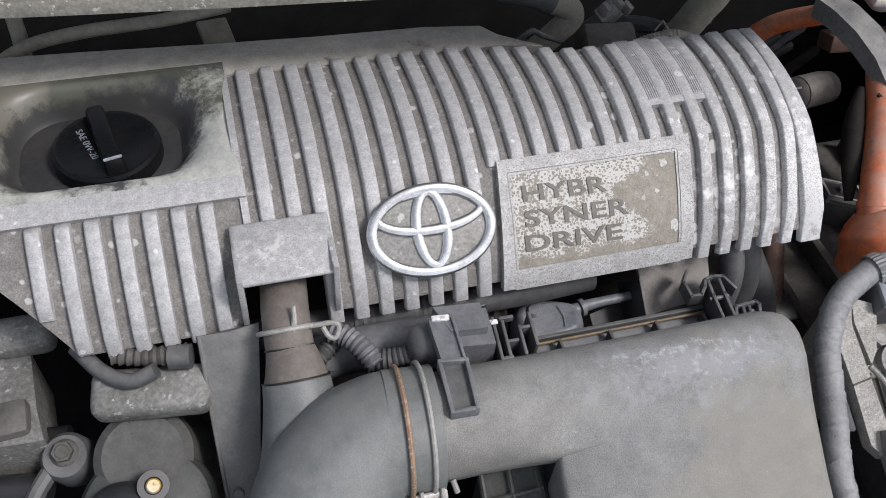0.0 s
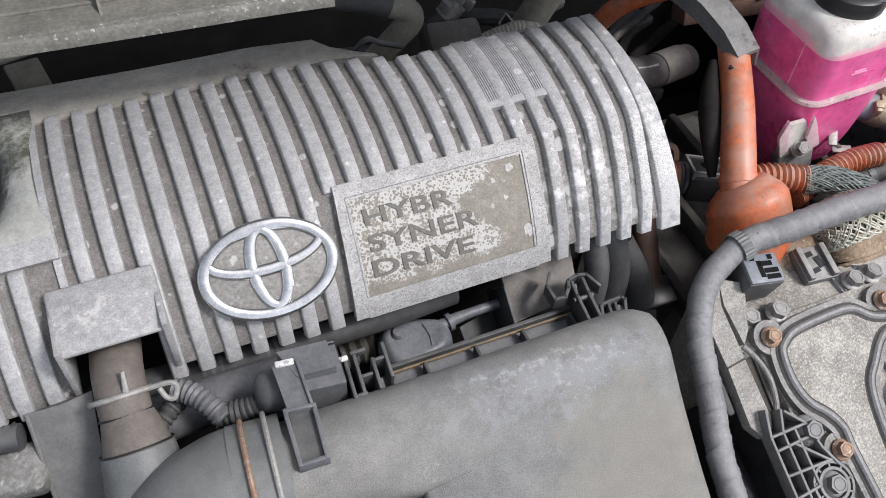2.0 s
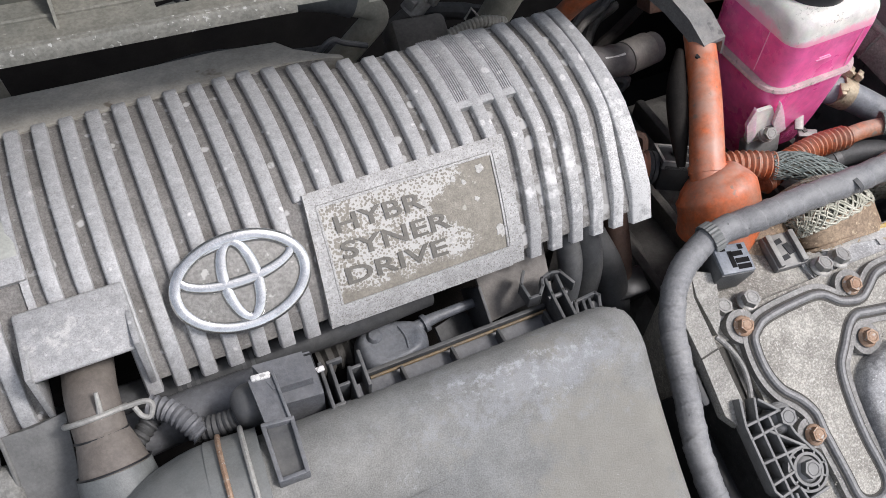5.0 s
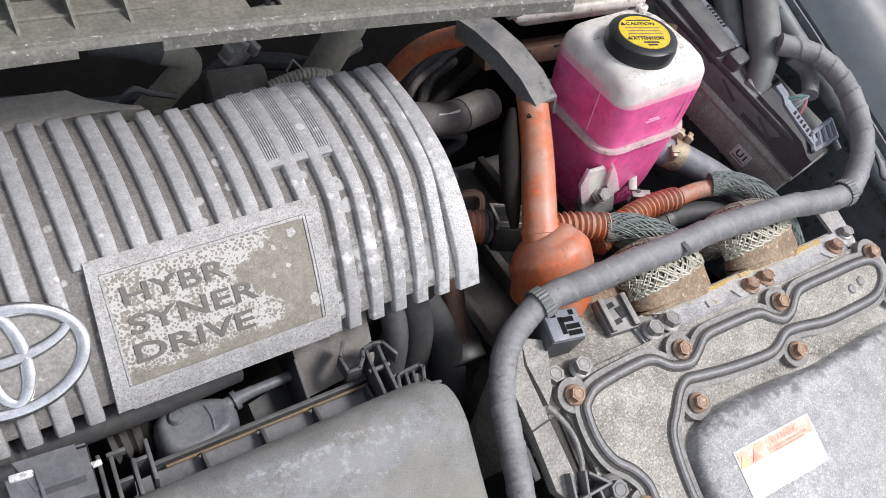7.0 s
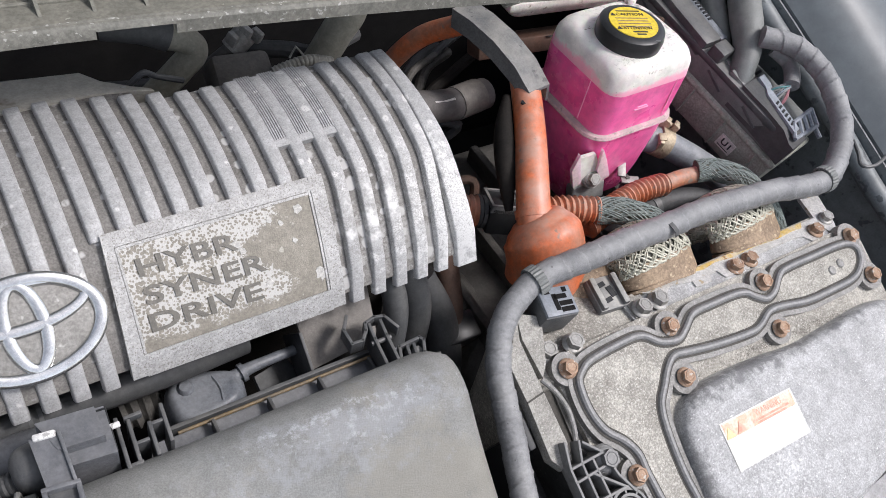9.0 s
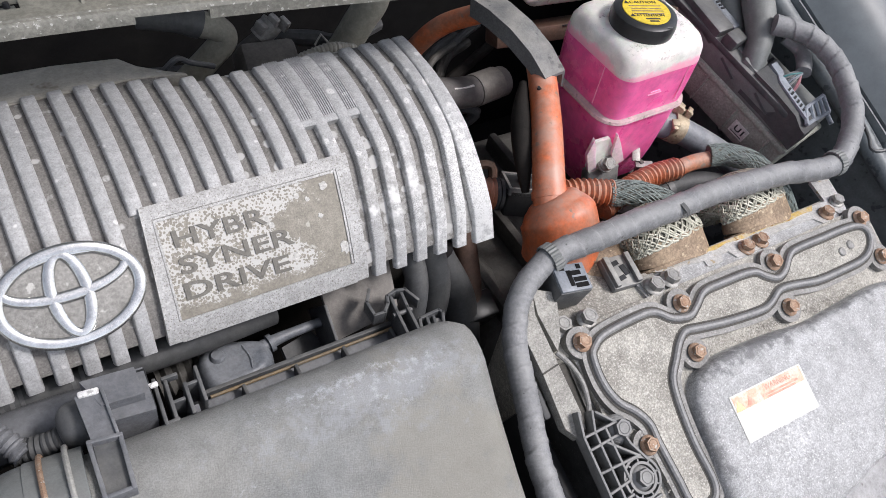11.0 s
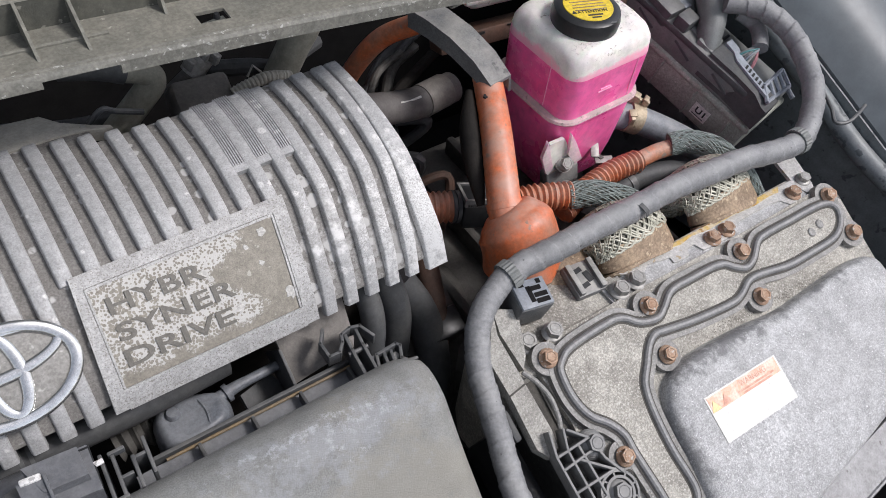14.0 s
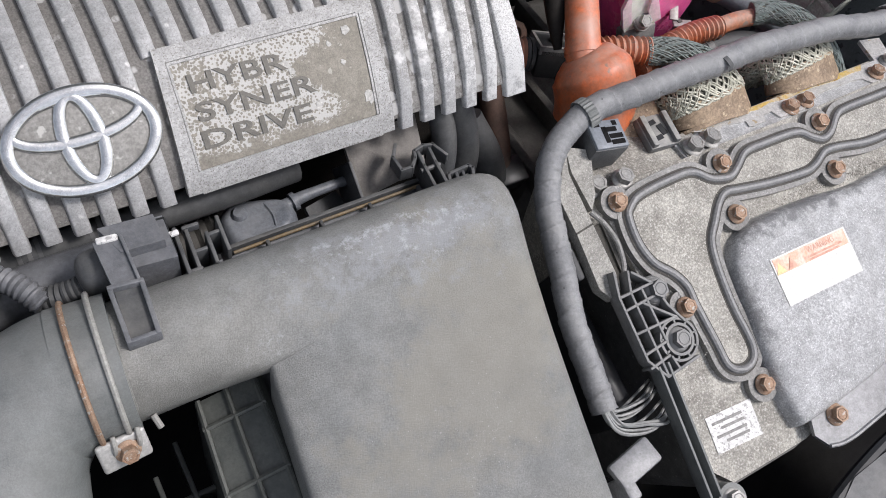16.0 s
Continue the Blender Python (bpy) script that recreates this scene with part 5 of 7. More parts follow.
    def inner(d, z):
        return [INV @ (p + (centre - p).normalized() * d + Vector((0, 0, z))) for p in outline]
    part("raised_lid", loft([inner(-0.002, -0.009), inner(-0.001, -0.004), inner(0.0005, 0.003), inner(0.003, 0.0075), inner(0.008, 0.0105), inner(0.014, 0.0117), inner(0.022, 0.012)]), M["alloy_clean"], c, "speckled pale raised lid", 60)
    loop = [(-0.1215, -0.013), (-0.114, -0.004), (-0.100, 0.002), (-0.065, 0.0045), (-0.038, 0.003), (-0.020, -0.010), (0.000, -0.0148), (0.0131, -0.009), (0.030, 0.0012), (0.055, 0.002), (0.098, 0.000),
            (0.1139, -0.010), (0.1261, -0.0163), (0.1406, -0.0125), (0.158, 0.001), (0.176, 0.0035), (0.21, 0.003), (0.249, 0.0025), (0.272, -0.001), (0.280, -0.012), (0.272, -0.027), (0.252, -0.0365), (0.215, -0.0375),
            (0.177, -0.0365), (0.140, -0.0298), (0.1208, -0.0290), (0.1035, -0.0368), (0.0858, -0.0395), (0.040, -0.0352), (0.005, -0.0294), (-0.0115, -0.0268), (-0.024, -0.033), (-0.038, -0.048), (-0.050, -0.062),
            (-0.0561, -0.085), (-0.0591, -0.1231), (-0.0575, -0.160), (-0.0635, -0.1745), (-0.078, -0.178), (-0.0905, -0.169), (-0.0925, -0.1455), (-0.0952, -0.1085), (-0.0955, -0.090), (-0.1035, -0.0745), (-0.117, -0.0590), (-0.1232, -0.0376)]
    line = spline([(x, y, 0) for x, y in loop], 5, True)

    def rail(r, z, flat):
        bm = tube([p + Vector((0, 0, z)) for p in line], r, 10, closed=True, raw=True, up=(0, 0, 1), flat=flat)
        bm.transform(INV)
        return bm
    flange = part("sealing_flange", prism([(p.x, p.y) for p in offset_loop(line, 0.0105)], -0.012, 0.0, INV, 0.0008, 1), M["flange_band"], c, "flat grey flange round the sealing ridge")
    part("pan", prism([(p.x, p.y) for p in offset_loop(line, -0.0040)], -0.003, 0.0006, INV), M["alloy"], flange, "gritty pale pan inside the ridge")
    part("dirt_line", rail(0.0056, 0.0006, 0.12), M["groove_dark"], flange, "line of dark dirt along the ridge")
    part("seal_ridge", rail(0.0036, 0.0010, 1.0), M["gasket"], flange, "raised dark sealing ridge")
    bolt_me = to_mesh("bolt", hex_bolt(0.0105), M["bolt"])
    steel_me = to_mesh("bolt", hex_bolt(0.0125), M["steel"])
    boss = prism([(0.0156 * math.cos(q), 0.0156 * math.sin(q)) for q in [2 * math.pi * i / 28 for i in range(28)]], -0.012, -0.0004, None, 0.0006)
    boss_me = to_mesh("bolt_boss", boss, M["flange_band"])
    spots = [(-0.1258, 0.0035), (-0.0023, -0.0004), (0.1316, 0.0003), (0.124, -0.0490), (-0.0113, -0.0494), (-0.106, -0.1063), (-0.0639, -0.1987), (0.2784, 0.0061), (0.2812, -0.0418)]
    for i, (x, y) in enumerate(spots):
        piece("bolt_boss", boss_me, c, INV @ pose(x, y, 0))
        piece("bolt", bolt_me, c, INV @ pose(x, y, 0.0006, 0, 0, i * 17), "rusty flanged bolt")
    part("drain_hole", lathe([(0.0022, 0.0006), (0.0042, 0.0012), (0.0046, 0.0), (0.0022, -0.001), (0, -0.001)], INV @ pose(-0.1105, -0.1215, 0.0004), 16), M["groove_dark"], c)
    for x, y in ((0.246, -0.016), (0.230, -0.0195)):
        part("dowel", lathe([(0, 0.0016), (0.0040, 0.0016), (0.0052, 0.0006), (0.0054, -0.001), (0, -0.001)], INV @ pose(x, y, 0.0006), 18), M["flange_band"], c)
    # label
    lab = part("warning_label", block((0.098, 0.046, 0.0006), INV @ pose(0.040, -0.124, 0.0124, 0, 0, -1)), M["label_white"], c, "white label with a faded orange band")
    part("label_band", block((0.094, 0.015, 0.0006), INV @ pose(0.040, -0.110, 0.0128, 0, 0, -1)), M["label_orange"], lab)
    bm = lettering("WARNING", 0.036, 0.006, 0.0003)
    bm.transform(INV @ pose(0.035, -0.110, 0.0131, 0, 0, -1))
    part("lettering", bm, M["faded_ink"], lab)
    for j in range(2):
        part("print_bar", block((0.05 - 0.01 * j, 0.002, 0.0003), INV @ pose(0.054, -0.1135 - 0.003 * j, 0.0132, 0, 0, -1)), M["faded_ink"], lab)
    for x in (-0.002, 0.013):
        part("warning_sign", prism([(-0.006, -0.005), (0.006, -0.005), (0, 0.005)], 0, 0.0005, INV @ pose(x, -0.111, 0.0130, 0, 0, -1)), M["faded_yellow"] if x < 0 else M["faded_ink"], lab)
    part("white_sticker", block((0.052, 0.033, 0.0006), INV @ pose(-0.106, -0.220, -0.0070, 0, 0, -4)), M["sticker"], c, "scuffed white sticker")
    for j in range(4):
        part("print_bar", block((0.034 - 0.008 * (j % 2), 0.0024, 0.0004), INV @ pose(-0.110 + 0.004 * (j % 2), -0.2105 - 0.006 * j, -0.0064, 0, 0, -4)), M["flange_band"], c)
    # rear ledge with the cable terminals
    part("rear_ledge", prism([(0.505, 0.19), (0.96, 0.19), (0.965, 0.232), (0.945, 0.2395), (0.668, 0.2395), (0.662, 0.262), (0.52, 0.262), (0.505, 0.235)], 0.55, 0.7065, None, 0.003), M["alloy"], c, "gritty rear ledge")
    strip = part("terminal_strip", prism([(0.652, 0.208), (0.945, 0.210), (0.95, 0.236), (0.690, 0.2325), (0.652, 0.228)], 0.705, 0.710, None, 0.0015), M["alloy_clean"], c)
    part("strip_edge", prism([(0.6780, 0.2345), (0.7030, 0.2218), (0.7141, 0.2285), (0.7410, 0.2233), (0.7400, 0.2165), (0.7440, 0.2148), (0.7610, 0.2152), (0.7650, 0.2225), (0.7760, 0.2230), (0.7800, 0.2125), (0.8120, 0.2110),
                              (0.8307, 0.2156), (0.8390, 0.2214), (0.8672, 0.2223), (0.8959, 0.2213), (0.9080, 0.2195), (0.9150, 0.2100), (0.9290, 0.2065), (0.9400, 0.2150), (0.9440, 0.2345)], 0.7090, 0.7118, None, 0.0006), M["tin"], strip, "bright tin plate with a scalloped edge")
    part("strip_stain", prism([(0.726, 0.2345), (0.748, 0.2325), (0.764, 0.2300), (0.782, 0.2328), (0.806, 0.2296), (0.840, 0.2312), (0.876, 0.2285), (0.902, 0.2300), (0.916, 0.2290), (0.922, 0.2352), (0.726, 0.2352)], 0.7112, 0.7126, None, 0.0005), M["yellow_edge"], strip, "yellow stained edge")
    part("washer_plate", prism([(0.6540, 0.2115), (0.6567, 0.2336), (0.6772, 0.2332), (0.6764, 0.2173), (0.6701, 0.2065)], 0.7090, 0.7115, None, 0.0006), M["alloy_mid"], strip)
    part("step_line", block((0.29, 0.0025, 0.003), pose(0.80, 0.2075, 0.7105), 0.0008), M["alloy"], strip)
    for i, (x, y) in enumerate(((0.548, 0.217), (0.577, 0.214), (0.6655, 0.2175), (0.6875, 0.2185))):
        piece("bolt", steel_me, c, pose(x, y, 0.7115 if i > 1 else 0.7105, 8, 0, i * 20), "dull steel bolt")
    for i, (x, y) in enumerate(((0.7985, 0.2185), (0.8211, 0.2192), (0.9285, 0.2190))):
        piece("bolt", bolt_me, c, pose(x, y, 0.7118, 6, 0, i * 25), "rusty flanged bolt")
    for x, w in ((0.719, 0.047), (0.849, 0.047)):
        cap = part("terminal_cap", tube([(x, 0.243, 0.700), (x + 0.001, 0.253, 0.708), (x + 0.001, 0.264, 0.717)], w, 32, 5, flat=0.46, up=(0, 0, 1)), M["copper"], c, "rusty brown oval terminal cap")
        part("cap_rim", tube([(x, 0.2415, 0.699), (x, 0.2445, 0.701)], w + 0.0015, 32, 1, flat=0.47, up=(0, 0, 1)), M["copper"], cap)
    part("terminal_cap", tube([(0.640, 0.262, 0.690), (0.640, 0.276, 0.698), (0.640, 0.292, 0.704)], 0.036, 28, 5, flat=0.55, up=(0, 0, 1)), M["copper"], c, "rusty brown oval terminal cap")
    part("terminal_block", prism([(0.598, 0.262), (0.623, 0.256), (0.667, 0.258), (0.6745, 0.273), (0.6465, 0.294), (0.600, 0.290)], 0.64, 0.705, None, 0.004), M["copper"], c, "rusty brown terminal block")
    # flat side strip with a long slit, and the bowed rod beside it
    part("side_strip", prism([(-0.1515, 0.066), (-0.172, 0.036), (-0.1784, 0.0232), (-0.1771, -0.0115), (-0.1789, -0.061), (-0.1700, -0.074), (-0.1600, -0.068), (-0.1572, -0.054), (-0.1592, 0.043)], -0.012, 0.001, INV, 0.0012), M["alloy_mid"], c, "gritty flat side strip")
    part("side_strip", prism([(-0.1515, 0.066), (-0.1562, 0.043), (-0.1530, 0.005), (-0.1440, 0.0155), (-0.1285, 0.0555)], -0.012, 0.0008, INV, 0.0012), M["alloy_mid"], c)
    part("strip_joint", block((0.0195, 0.0016, 0.0012), INV @ pose(-0.1680, -0.0075, 0.0012, 0, 0, 8)), M["groove_dark"], c)
    rod = tube([(-0.1545, 0.004, 0.0), (-0.1475, -0.010, 0.001), (-0.1432, -0.028, 0.001), (-0.1455, -0.046, 0.001), (-0.1515, -0.060, 0.002)], 0.0026, 10, 8)
    rod.transform(INV)
    part("bowed_rod", rod, M["flange_band"], c)
    part("slot_floor", prism([(-0.160, 0.05), (-0.160, -0.075), (-0.128, -0.085), (-0.126, 0.01)], -0.022, -0.0165, INV), M["groove_dark"], c)
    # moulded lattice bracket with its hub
    lattice = part("lattice_floor", prism([(-0.1690, -0.076), (-0.1360, -0.076), (-0.1235, -0.110), (-0.1160, -0.128), (-0.1225, -0.146), (-0.1560, -0.150), (-0.1680, -0.132)], -0.006, -0.003, INV, 0.0008), M["groove_dark"], c, "moulded grey lattice bracket")
    for p, q in (((-0.1705, -0.0739), (-0.1343, -0.0733)), ((-0.1705, -0.0739), (-0.1702, -0.132)), ((-0.1702, -0.132), (-0.1583, -0.1515)), ((-0.1583, -0.1515), (-0.1217, -0.1477)),
                 ((-0.1343, -0.0733), (-0.1290, -0.096)), ((-0.1290, -0.096), (-0.1200, -0.114)), ((-0.1707, -0.086), (-0.1310, -0.0840)), ((-0.1700, -0.1076), (-0.1254, -0.1085)),
                 ((-0.1702, -0.1267), (-0.1462, -0.1242)), ((-0.1580, -0.0735), (-0.1575, -0.151)), ((-0.1465, -0.0735), (-0.1450, -0.125)), ((-0.1510, -0.086), (-0.1270, -0.1080)),
                 ((-0.1465, -0.138), (-0.1440, -0.150)), ((-0.1702, -0.139), (-0.148, -0.136)), ((-0.1705, -0.0739), (-0.1655, -0.052)), ((-0.1580, -0.0739), (-0.1520, -0.056)), ((-0.1343, -0.0733), (-0.1490, -0.058))):
        u, v = Vector((*p, 0.004)), Vector((*q, 0.004))
        bar = block(((v - u).length + 0.002, 0.0026, 0.015), INV @ Matrix.Translation((u + v) / 2) @ pose(0, 0, 0, 0, 0, math.degrees(math.atan2(v.y - u.y, v.x - u.x))), 0.0008)
        part("lattice_bar", bar, M["lattice"], lattice)
    hub = INV @ pose(-0.1319, -0.1275, 0.002)
    part("hub", lathe([(0.0120, 0.0), (0.0120, 0.009), (0.0145, 0.009), (0.0145, 0.0)], hub, 26), M["lattice"], lattice)
    part("hub_rim", lathe([(0.0172, 0.0), (0.0172, 0.008), (0.0195, 0.008), (0.0195, 0.0)], hub, 30), M["lattice"], lattice)
    for i in range(9):
        part("spoke", block((0.005, 0.0016, 0.008), hub @ pose(0, 0, 0, 0, 0, 40 * i) @ pose(0.0160, 0, 0.004)), M["lattice"], lattice)
    grimy_me = to_mesh("bolt", hex_bolt(0.0125), M["lattice"])
    piece("bolt", grimy_me, c, hub @ pose(0, 0, 0.005), "grimy grey bolt")
    piece("bolt", grimy_me, c, INV @ pose(-0.1303, -0.081, 0.004, 0, 0, 20), "grimy grey bolt")
    part("bolt_boss", lathe([(0, -0.008), (0.013, -0.008), (0.014, 0.001), (0.012, 0.004), (0, 0.004)], INV @ pose(-0.1303, -0.081, 0), 22), M["lattice"], c)
    return c


inverter()


def strap():
    c = thing("strap_bracket", (0.68, -0.05, 0.6), "worn steel strap bracket bolted to the inverter", "bracket")
    part("strap", prism([(-0.0410, -0.2590), (-0.0375, -0.2450), (-0.0260, -0.2370), (-0.0036, -0.2380), (0.0750, -0.2307), (0.2900, -0.2050), (0.2900, -0.2450), (0.0470, -0.2730), (-0.0080, -0.2780), (-0.0300, -0.2740)], 0.003, 0.007, INV, 0.0014), M["strap"], c)
    part("strap_lip", tube([INV @ Vector((x, y, 0.0065)) for x, y in ((-0.0300, -0.2740), (-0.0080, -0.2780), (0.0470, -0.2730), (0.2900, -0.2450))], 0.0022, 8, 4), M["strap"], c)
    piece("bolt", to_mesh("bolt", hex_bolt(0.0115), M["bolt"]), c, INV @ pose(-0.0106, -0.2520, 0.007))
    return c


strap()


def wrapped(points):
    """A loom wound with tape: each turn laps over the last along a screw line; loose crumpled cloth where it hangs, tight smooth tape further on."""
    line = spline(points, 36)
    bm = bmesh.new()
    gone, side, rings, sides = 0.0, None, [], 26
    k = len(line)
    for i in range(k):
        way = (line[min(i + 1, k - 1)] - line[max(i - 1, 0)]).normalized()
        side = way.orthogonal().normalized() if side is None else (side - way * side.dot(way)).normalized()
        over = way.cross(side)
        if i:
            gone += (line[i] - line[i - 1]).length
        loose = max(0.0, min(1.0, (0.30 - gone) / 0.04))
        r0 = 0.0122 - 0.0008 * loose
        ring = []
        for j in range(sides):
            q = 2 * math.pi * j / sides
            lap = (gone / 0.0235 + 0.25 * math.sin(gone * 37) - q / (2 * math.pi)) % 1.0
            crumple = math.sin(gone * 1250 + 2.6 * math.sin(q)) * math.sin(gone * 247 + q * 3 + 1.0) + 0.6 * math.sin(gone * 410 - q * 2)
            r = r0 + (0.0011 - 0.0003 * loose) * lap ** 2 + (0.00020 * loose + 0.00007) * crumple + 0.0004 * math.sin(gone * 61 + q)
            ring.append(bm.verts.new(line[i] + side * (r * math.cos(q)) + over * (r * math.sin(q))))
        rings.append(ring)
    for u, v in zip(rings, rings[1:]):
        for j in range(sides):
            bm.faces.new((u[j], u[(j + 1) % sides], v[(j + 1) % sides], v[j]))
    bm.faces.new(rings[0][::-1])
    bm.faces.new(rings[-1])
    return bm


def taped_loom():
    c = thing("wiring_loom", (0.7, 0.26, 0.7), "thick wiring loom wrapped in dusty grey cloth tape", "wiring loom")
    path = [(0.4590, 0.050, 0.6460), (0.4615, 0.076, 0.657), (0.4668, 0.123, 0.678), (0.4762, 0.161, 0.695), (0.4838, 0.190, 0.709), (0.493, 0.220, 0.7235), (0.514, 0.249, 0.742), (0.560, 0.266, 0.756),
            (0.62, 0.264, 0.764), (0.70, 0.262, 0.769), (0.78, 0.262, 0.768), (0.87, 0.259, 0.760), (0.95, 0.254, 0.748), (0.990, 0.268, 0.752), (1.024, 0.302, 0.772),
            (1.041, 0.355, 0.793), (1.027, 0.402, 0.808), (0.994, 0.431, 0.811)]
    part("tape_wrap", wrapped(path), M["loom"], c, "grey cloth tape in overlapping turns", 24)
    rnd = random.Random(4)
    for i in range(14):
        a, b = rnd.uniform(-0.01, 0.01), rnd.uniform(-0.01, 0.01)
        part("wire", tube([(0.460 + a * 0.4, 0.057 + b * 0.4, 0.6490), (0.465 + a * 0.7, 0.042 + b, 0.640), (0.482 + a, 0.036 + b * 1.4, 0.636 + a * 0.6), (0.506 + a, 0.037 + b * 2, 0.628), (0.54, 0.05 + b * 2, 0.605)], 0.0013, 6, 5), M["wire"], c)
    for at, way in (((0.556, 0.2655, 0.755), (1, 0.12, 0.2)), ((0.957, 0.2555, 0.749), (1, 0.05, 0.0))):
        m = aim(at, way)
        bm = lathe([(0.0128, -0.005), (0.0148, -0.005), (0.0148, 0.005), (0.0128, 0.005)], m, 96, lambda q: 1 + 0.03 * math.cos(24 * q))
        part("cable_tie", bm, M["duct"], c, "grey ridged cable tie")
    part("torn_tape", loft([[(0.702 + u, 0.252 + v, z), (0.707 + u, 0.253 + v, z + 0.0004), (0.707 + u, 0.253 + v, z - 0.0004), (0.702 + u, 0.252 + v, z - 0.0008)] for u, v, z in
                            ((0.0, 0.004, 0.7805), (0.001, -0.001, 0.7795), (0.003, -0.005, 0.7765), (0.002, -0.0075, 0.7725))]), M["hose"], c, "torn flap of tape")
    part("bracket", prism([(0.9430, 0.2260), (0.9470, 0.2130), (0.9590, 0.2120), (0.9640, 0.2200), (0.9800, 0.2600), (0.9530, 0.2660)], 0.7065, 0.7110, None, 0.0012), M["tin"], c, "small pale steel bracket")
    piece("bolt", to_mesh("bolt", hex_bolt(0.010), M["steel"]), c, pose(0.9575, 0.2285, 0.711, 6))
    return c


taped_loom()


def connector():
    c = thing("connector", (0.575, 0.25, 0.72), "dark grey plug with a slotted grey face", "connector")
    m = pose(0.564, 0.245, 0.732, 12, 6, -8)
    part("shell", block((0.036, 0.030, 0.034), m, 0.002), M["dusty_black"], c)
    face = part("face", block((0.034, 0.028, 0.004), m @ pose(0, 0, 0.018), 0.001), M["plug_face"], c, "grey slotted face")
    for x, y, w, h in ((-0.009, 0.010, 0.005, 0.004), (0.010, 0.010, 0.004, 0.004), (0.003, 0.004, 0.012, 0.004), (-0.003, -0.001, 0.004, 0.014), (0.007, -0.003, 0.012, 0.004), (0.007, -0.009, 0.012, 0.004)):
        part("slot", block((w * 1.15, h * 1.15, 0.002), m @ pose(x, y, 0.0195)), M["body_dark"], face)
    d = thing("cable_holder", (0.63, 0.24, 0.71), "grey plastic cable holder with an open slot", "holder")
    m = pose(0.643, 0.247, 0.712, 10, 0, -6)
    part("base", block((0.034, 0.036, 0.010), m, 0.002), M["guard"], d)
    for x in (-0.0125, 0.0125):
        part("cheek", block((0.006, 0.034, 0.006), m @ pose(x, 0, 0.0075), 0.001), M["guard"], d)
    for x, y, w, h in ((-0.004, 0.009, 0.010, 0.005), (0.004, 0.0, 0.006, 0.012), (-0.004, -0.008, 0.010, 0.005)):
        part("slot", block((w, h, 0.003), m @ pose(x, y, 0.0045, 0, 0, 12)), M["black"], d)


connector()


def braided(name, points, radius, material, label, turns, strands=10, flat=1.0, wire=0.0011, loose=0.05):
    """A woven metal sleeve: strands wound both ways round an oval core."""
    c = thing(name, points[0], label, "cable shield", name.replace("_", " ") + "s by the inverter")
    line = spline(points, 16)
    part("core", tube(line, radius * 0.93, 20, raw=True, flat=flat, up=(0, 0, 1)), M["braid_core"], c)
    bm = bmesh.new()
    rnd = random.Random(strands)
    for turn_way in (-1, 1):
        for s in range(strands):
            pts = []
            slip = rnd.uniform(-loose, loose)
            for i, p in enumerate(line):
                way = (line[min(i + 1, len(line) - 1)] - line[max(i - 1, 0)]).normalized()
                side = way.cross(Vector((0, 0, 1))).normalized()
                q = turn_way * (2 * math.pi * turns * i / (len(line) - 1)) + 2 * math.pi * s / strands + slip
                r = radius * (1 + 0.03 * math.cos(q * 9 + s) + rnd.uniform(-0.01, 0.02))
                pts.append(p + side * (r * math.cos(q)) + way.cross(side) * (flat * r * math.sin(q)))
            join(bm, tube(pts, wire, 5, raw=True, flat=0.6))
    tagged(part("weave", bm, material, c), kind="stuff")
    return c


braided("braided_shield", [(0.720, 0.258, 0.713), (0.719, 0.268, 0.719), (0.717, 0.280, 0.719), (0.715, 0.292, 0.705), (0.714, 0.300, 0.680)], 0.0475, M["braid"], "tarnished woven metal cable shield", 0.30, 64, 0.44, 0.0011, 0.09)
braided("braided_shield", [(0.850, 0.258, 0.713), (0.849, 0.268, 0.719), (0.847, 0.280, 0.719), (0.845, 0.292, 0.705), (0.844, 0.300, 0.680)], 0.0475, M["braid"], "woven metal cable shield with green tarnish", 0.30, 64, 0.44, 0.0011, 0.09)
braided("braided_sleeve", [(0.857, 0.345, 0.715), (0.877, 0.335, 0.719), (0.896, 0.310, 0.720), (0.905, 0.275, 0.71), (0.91, 0.25, 0.69)], 0.0125, M["green_braid"], "frayed green woven sleeve on the orange cable", 0.7, 40, 1.0, 0.00075, 0.22)
braided("braided_sleeve", [(0.700, 0.338, 0.718), (0.725, 0.324, 0.722), (0.752, 0.30, 0.718), (0.765, 0.28, 0.71)], 0.0135, M["green_braid"], "frayed green woven sleeve below the loom", 0.45, 40, 1.0, 0.00080, 0.22)


def orange_cables():
    c = thing("orange_power_cable", (0.6, 0.33, 0.68), "thick orange high-voltage cable in a moulded boot", "power cable")
    part("sleeve", tube([(0.668, 0.466, 0.806), (0.660, 0.446, 0.798), (0.641, 0.405, 0.782), (0.622, 0.368, 0.766), (0.608, 0.338, 0.748), (0.606, 0.328, 0.738)], lambda w, g: 0.0152 + 0.0022 * w, 22), M["orange"], c)
    part("collar", tube([(0.610, 0.343, 0.751), (0.608, 0.337, 0.747)], 0.0185, 22, 2), M["orange"], c)
    part("boot", tube([(0.608, 0.338, 0.748), (0.610, 0.331, 0.742), (0.612, 0.320, 0.732), (0.613, 0.309, 0.716), (0.612, 0.303, 0.703), (0.611, 0.300, 0.695)],
                      lambda w, g: 0.020 + 0.020 * min(1, g / 0.020) ** 0.6, 28, 8), M["orange"], c, "wide moulded orange boot")
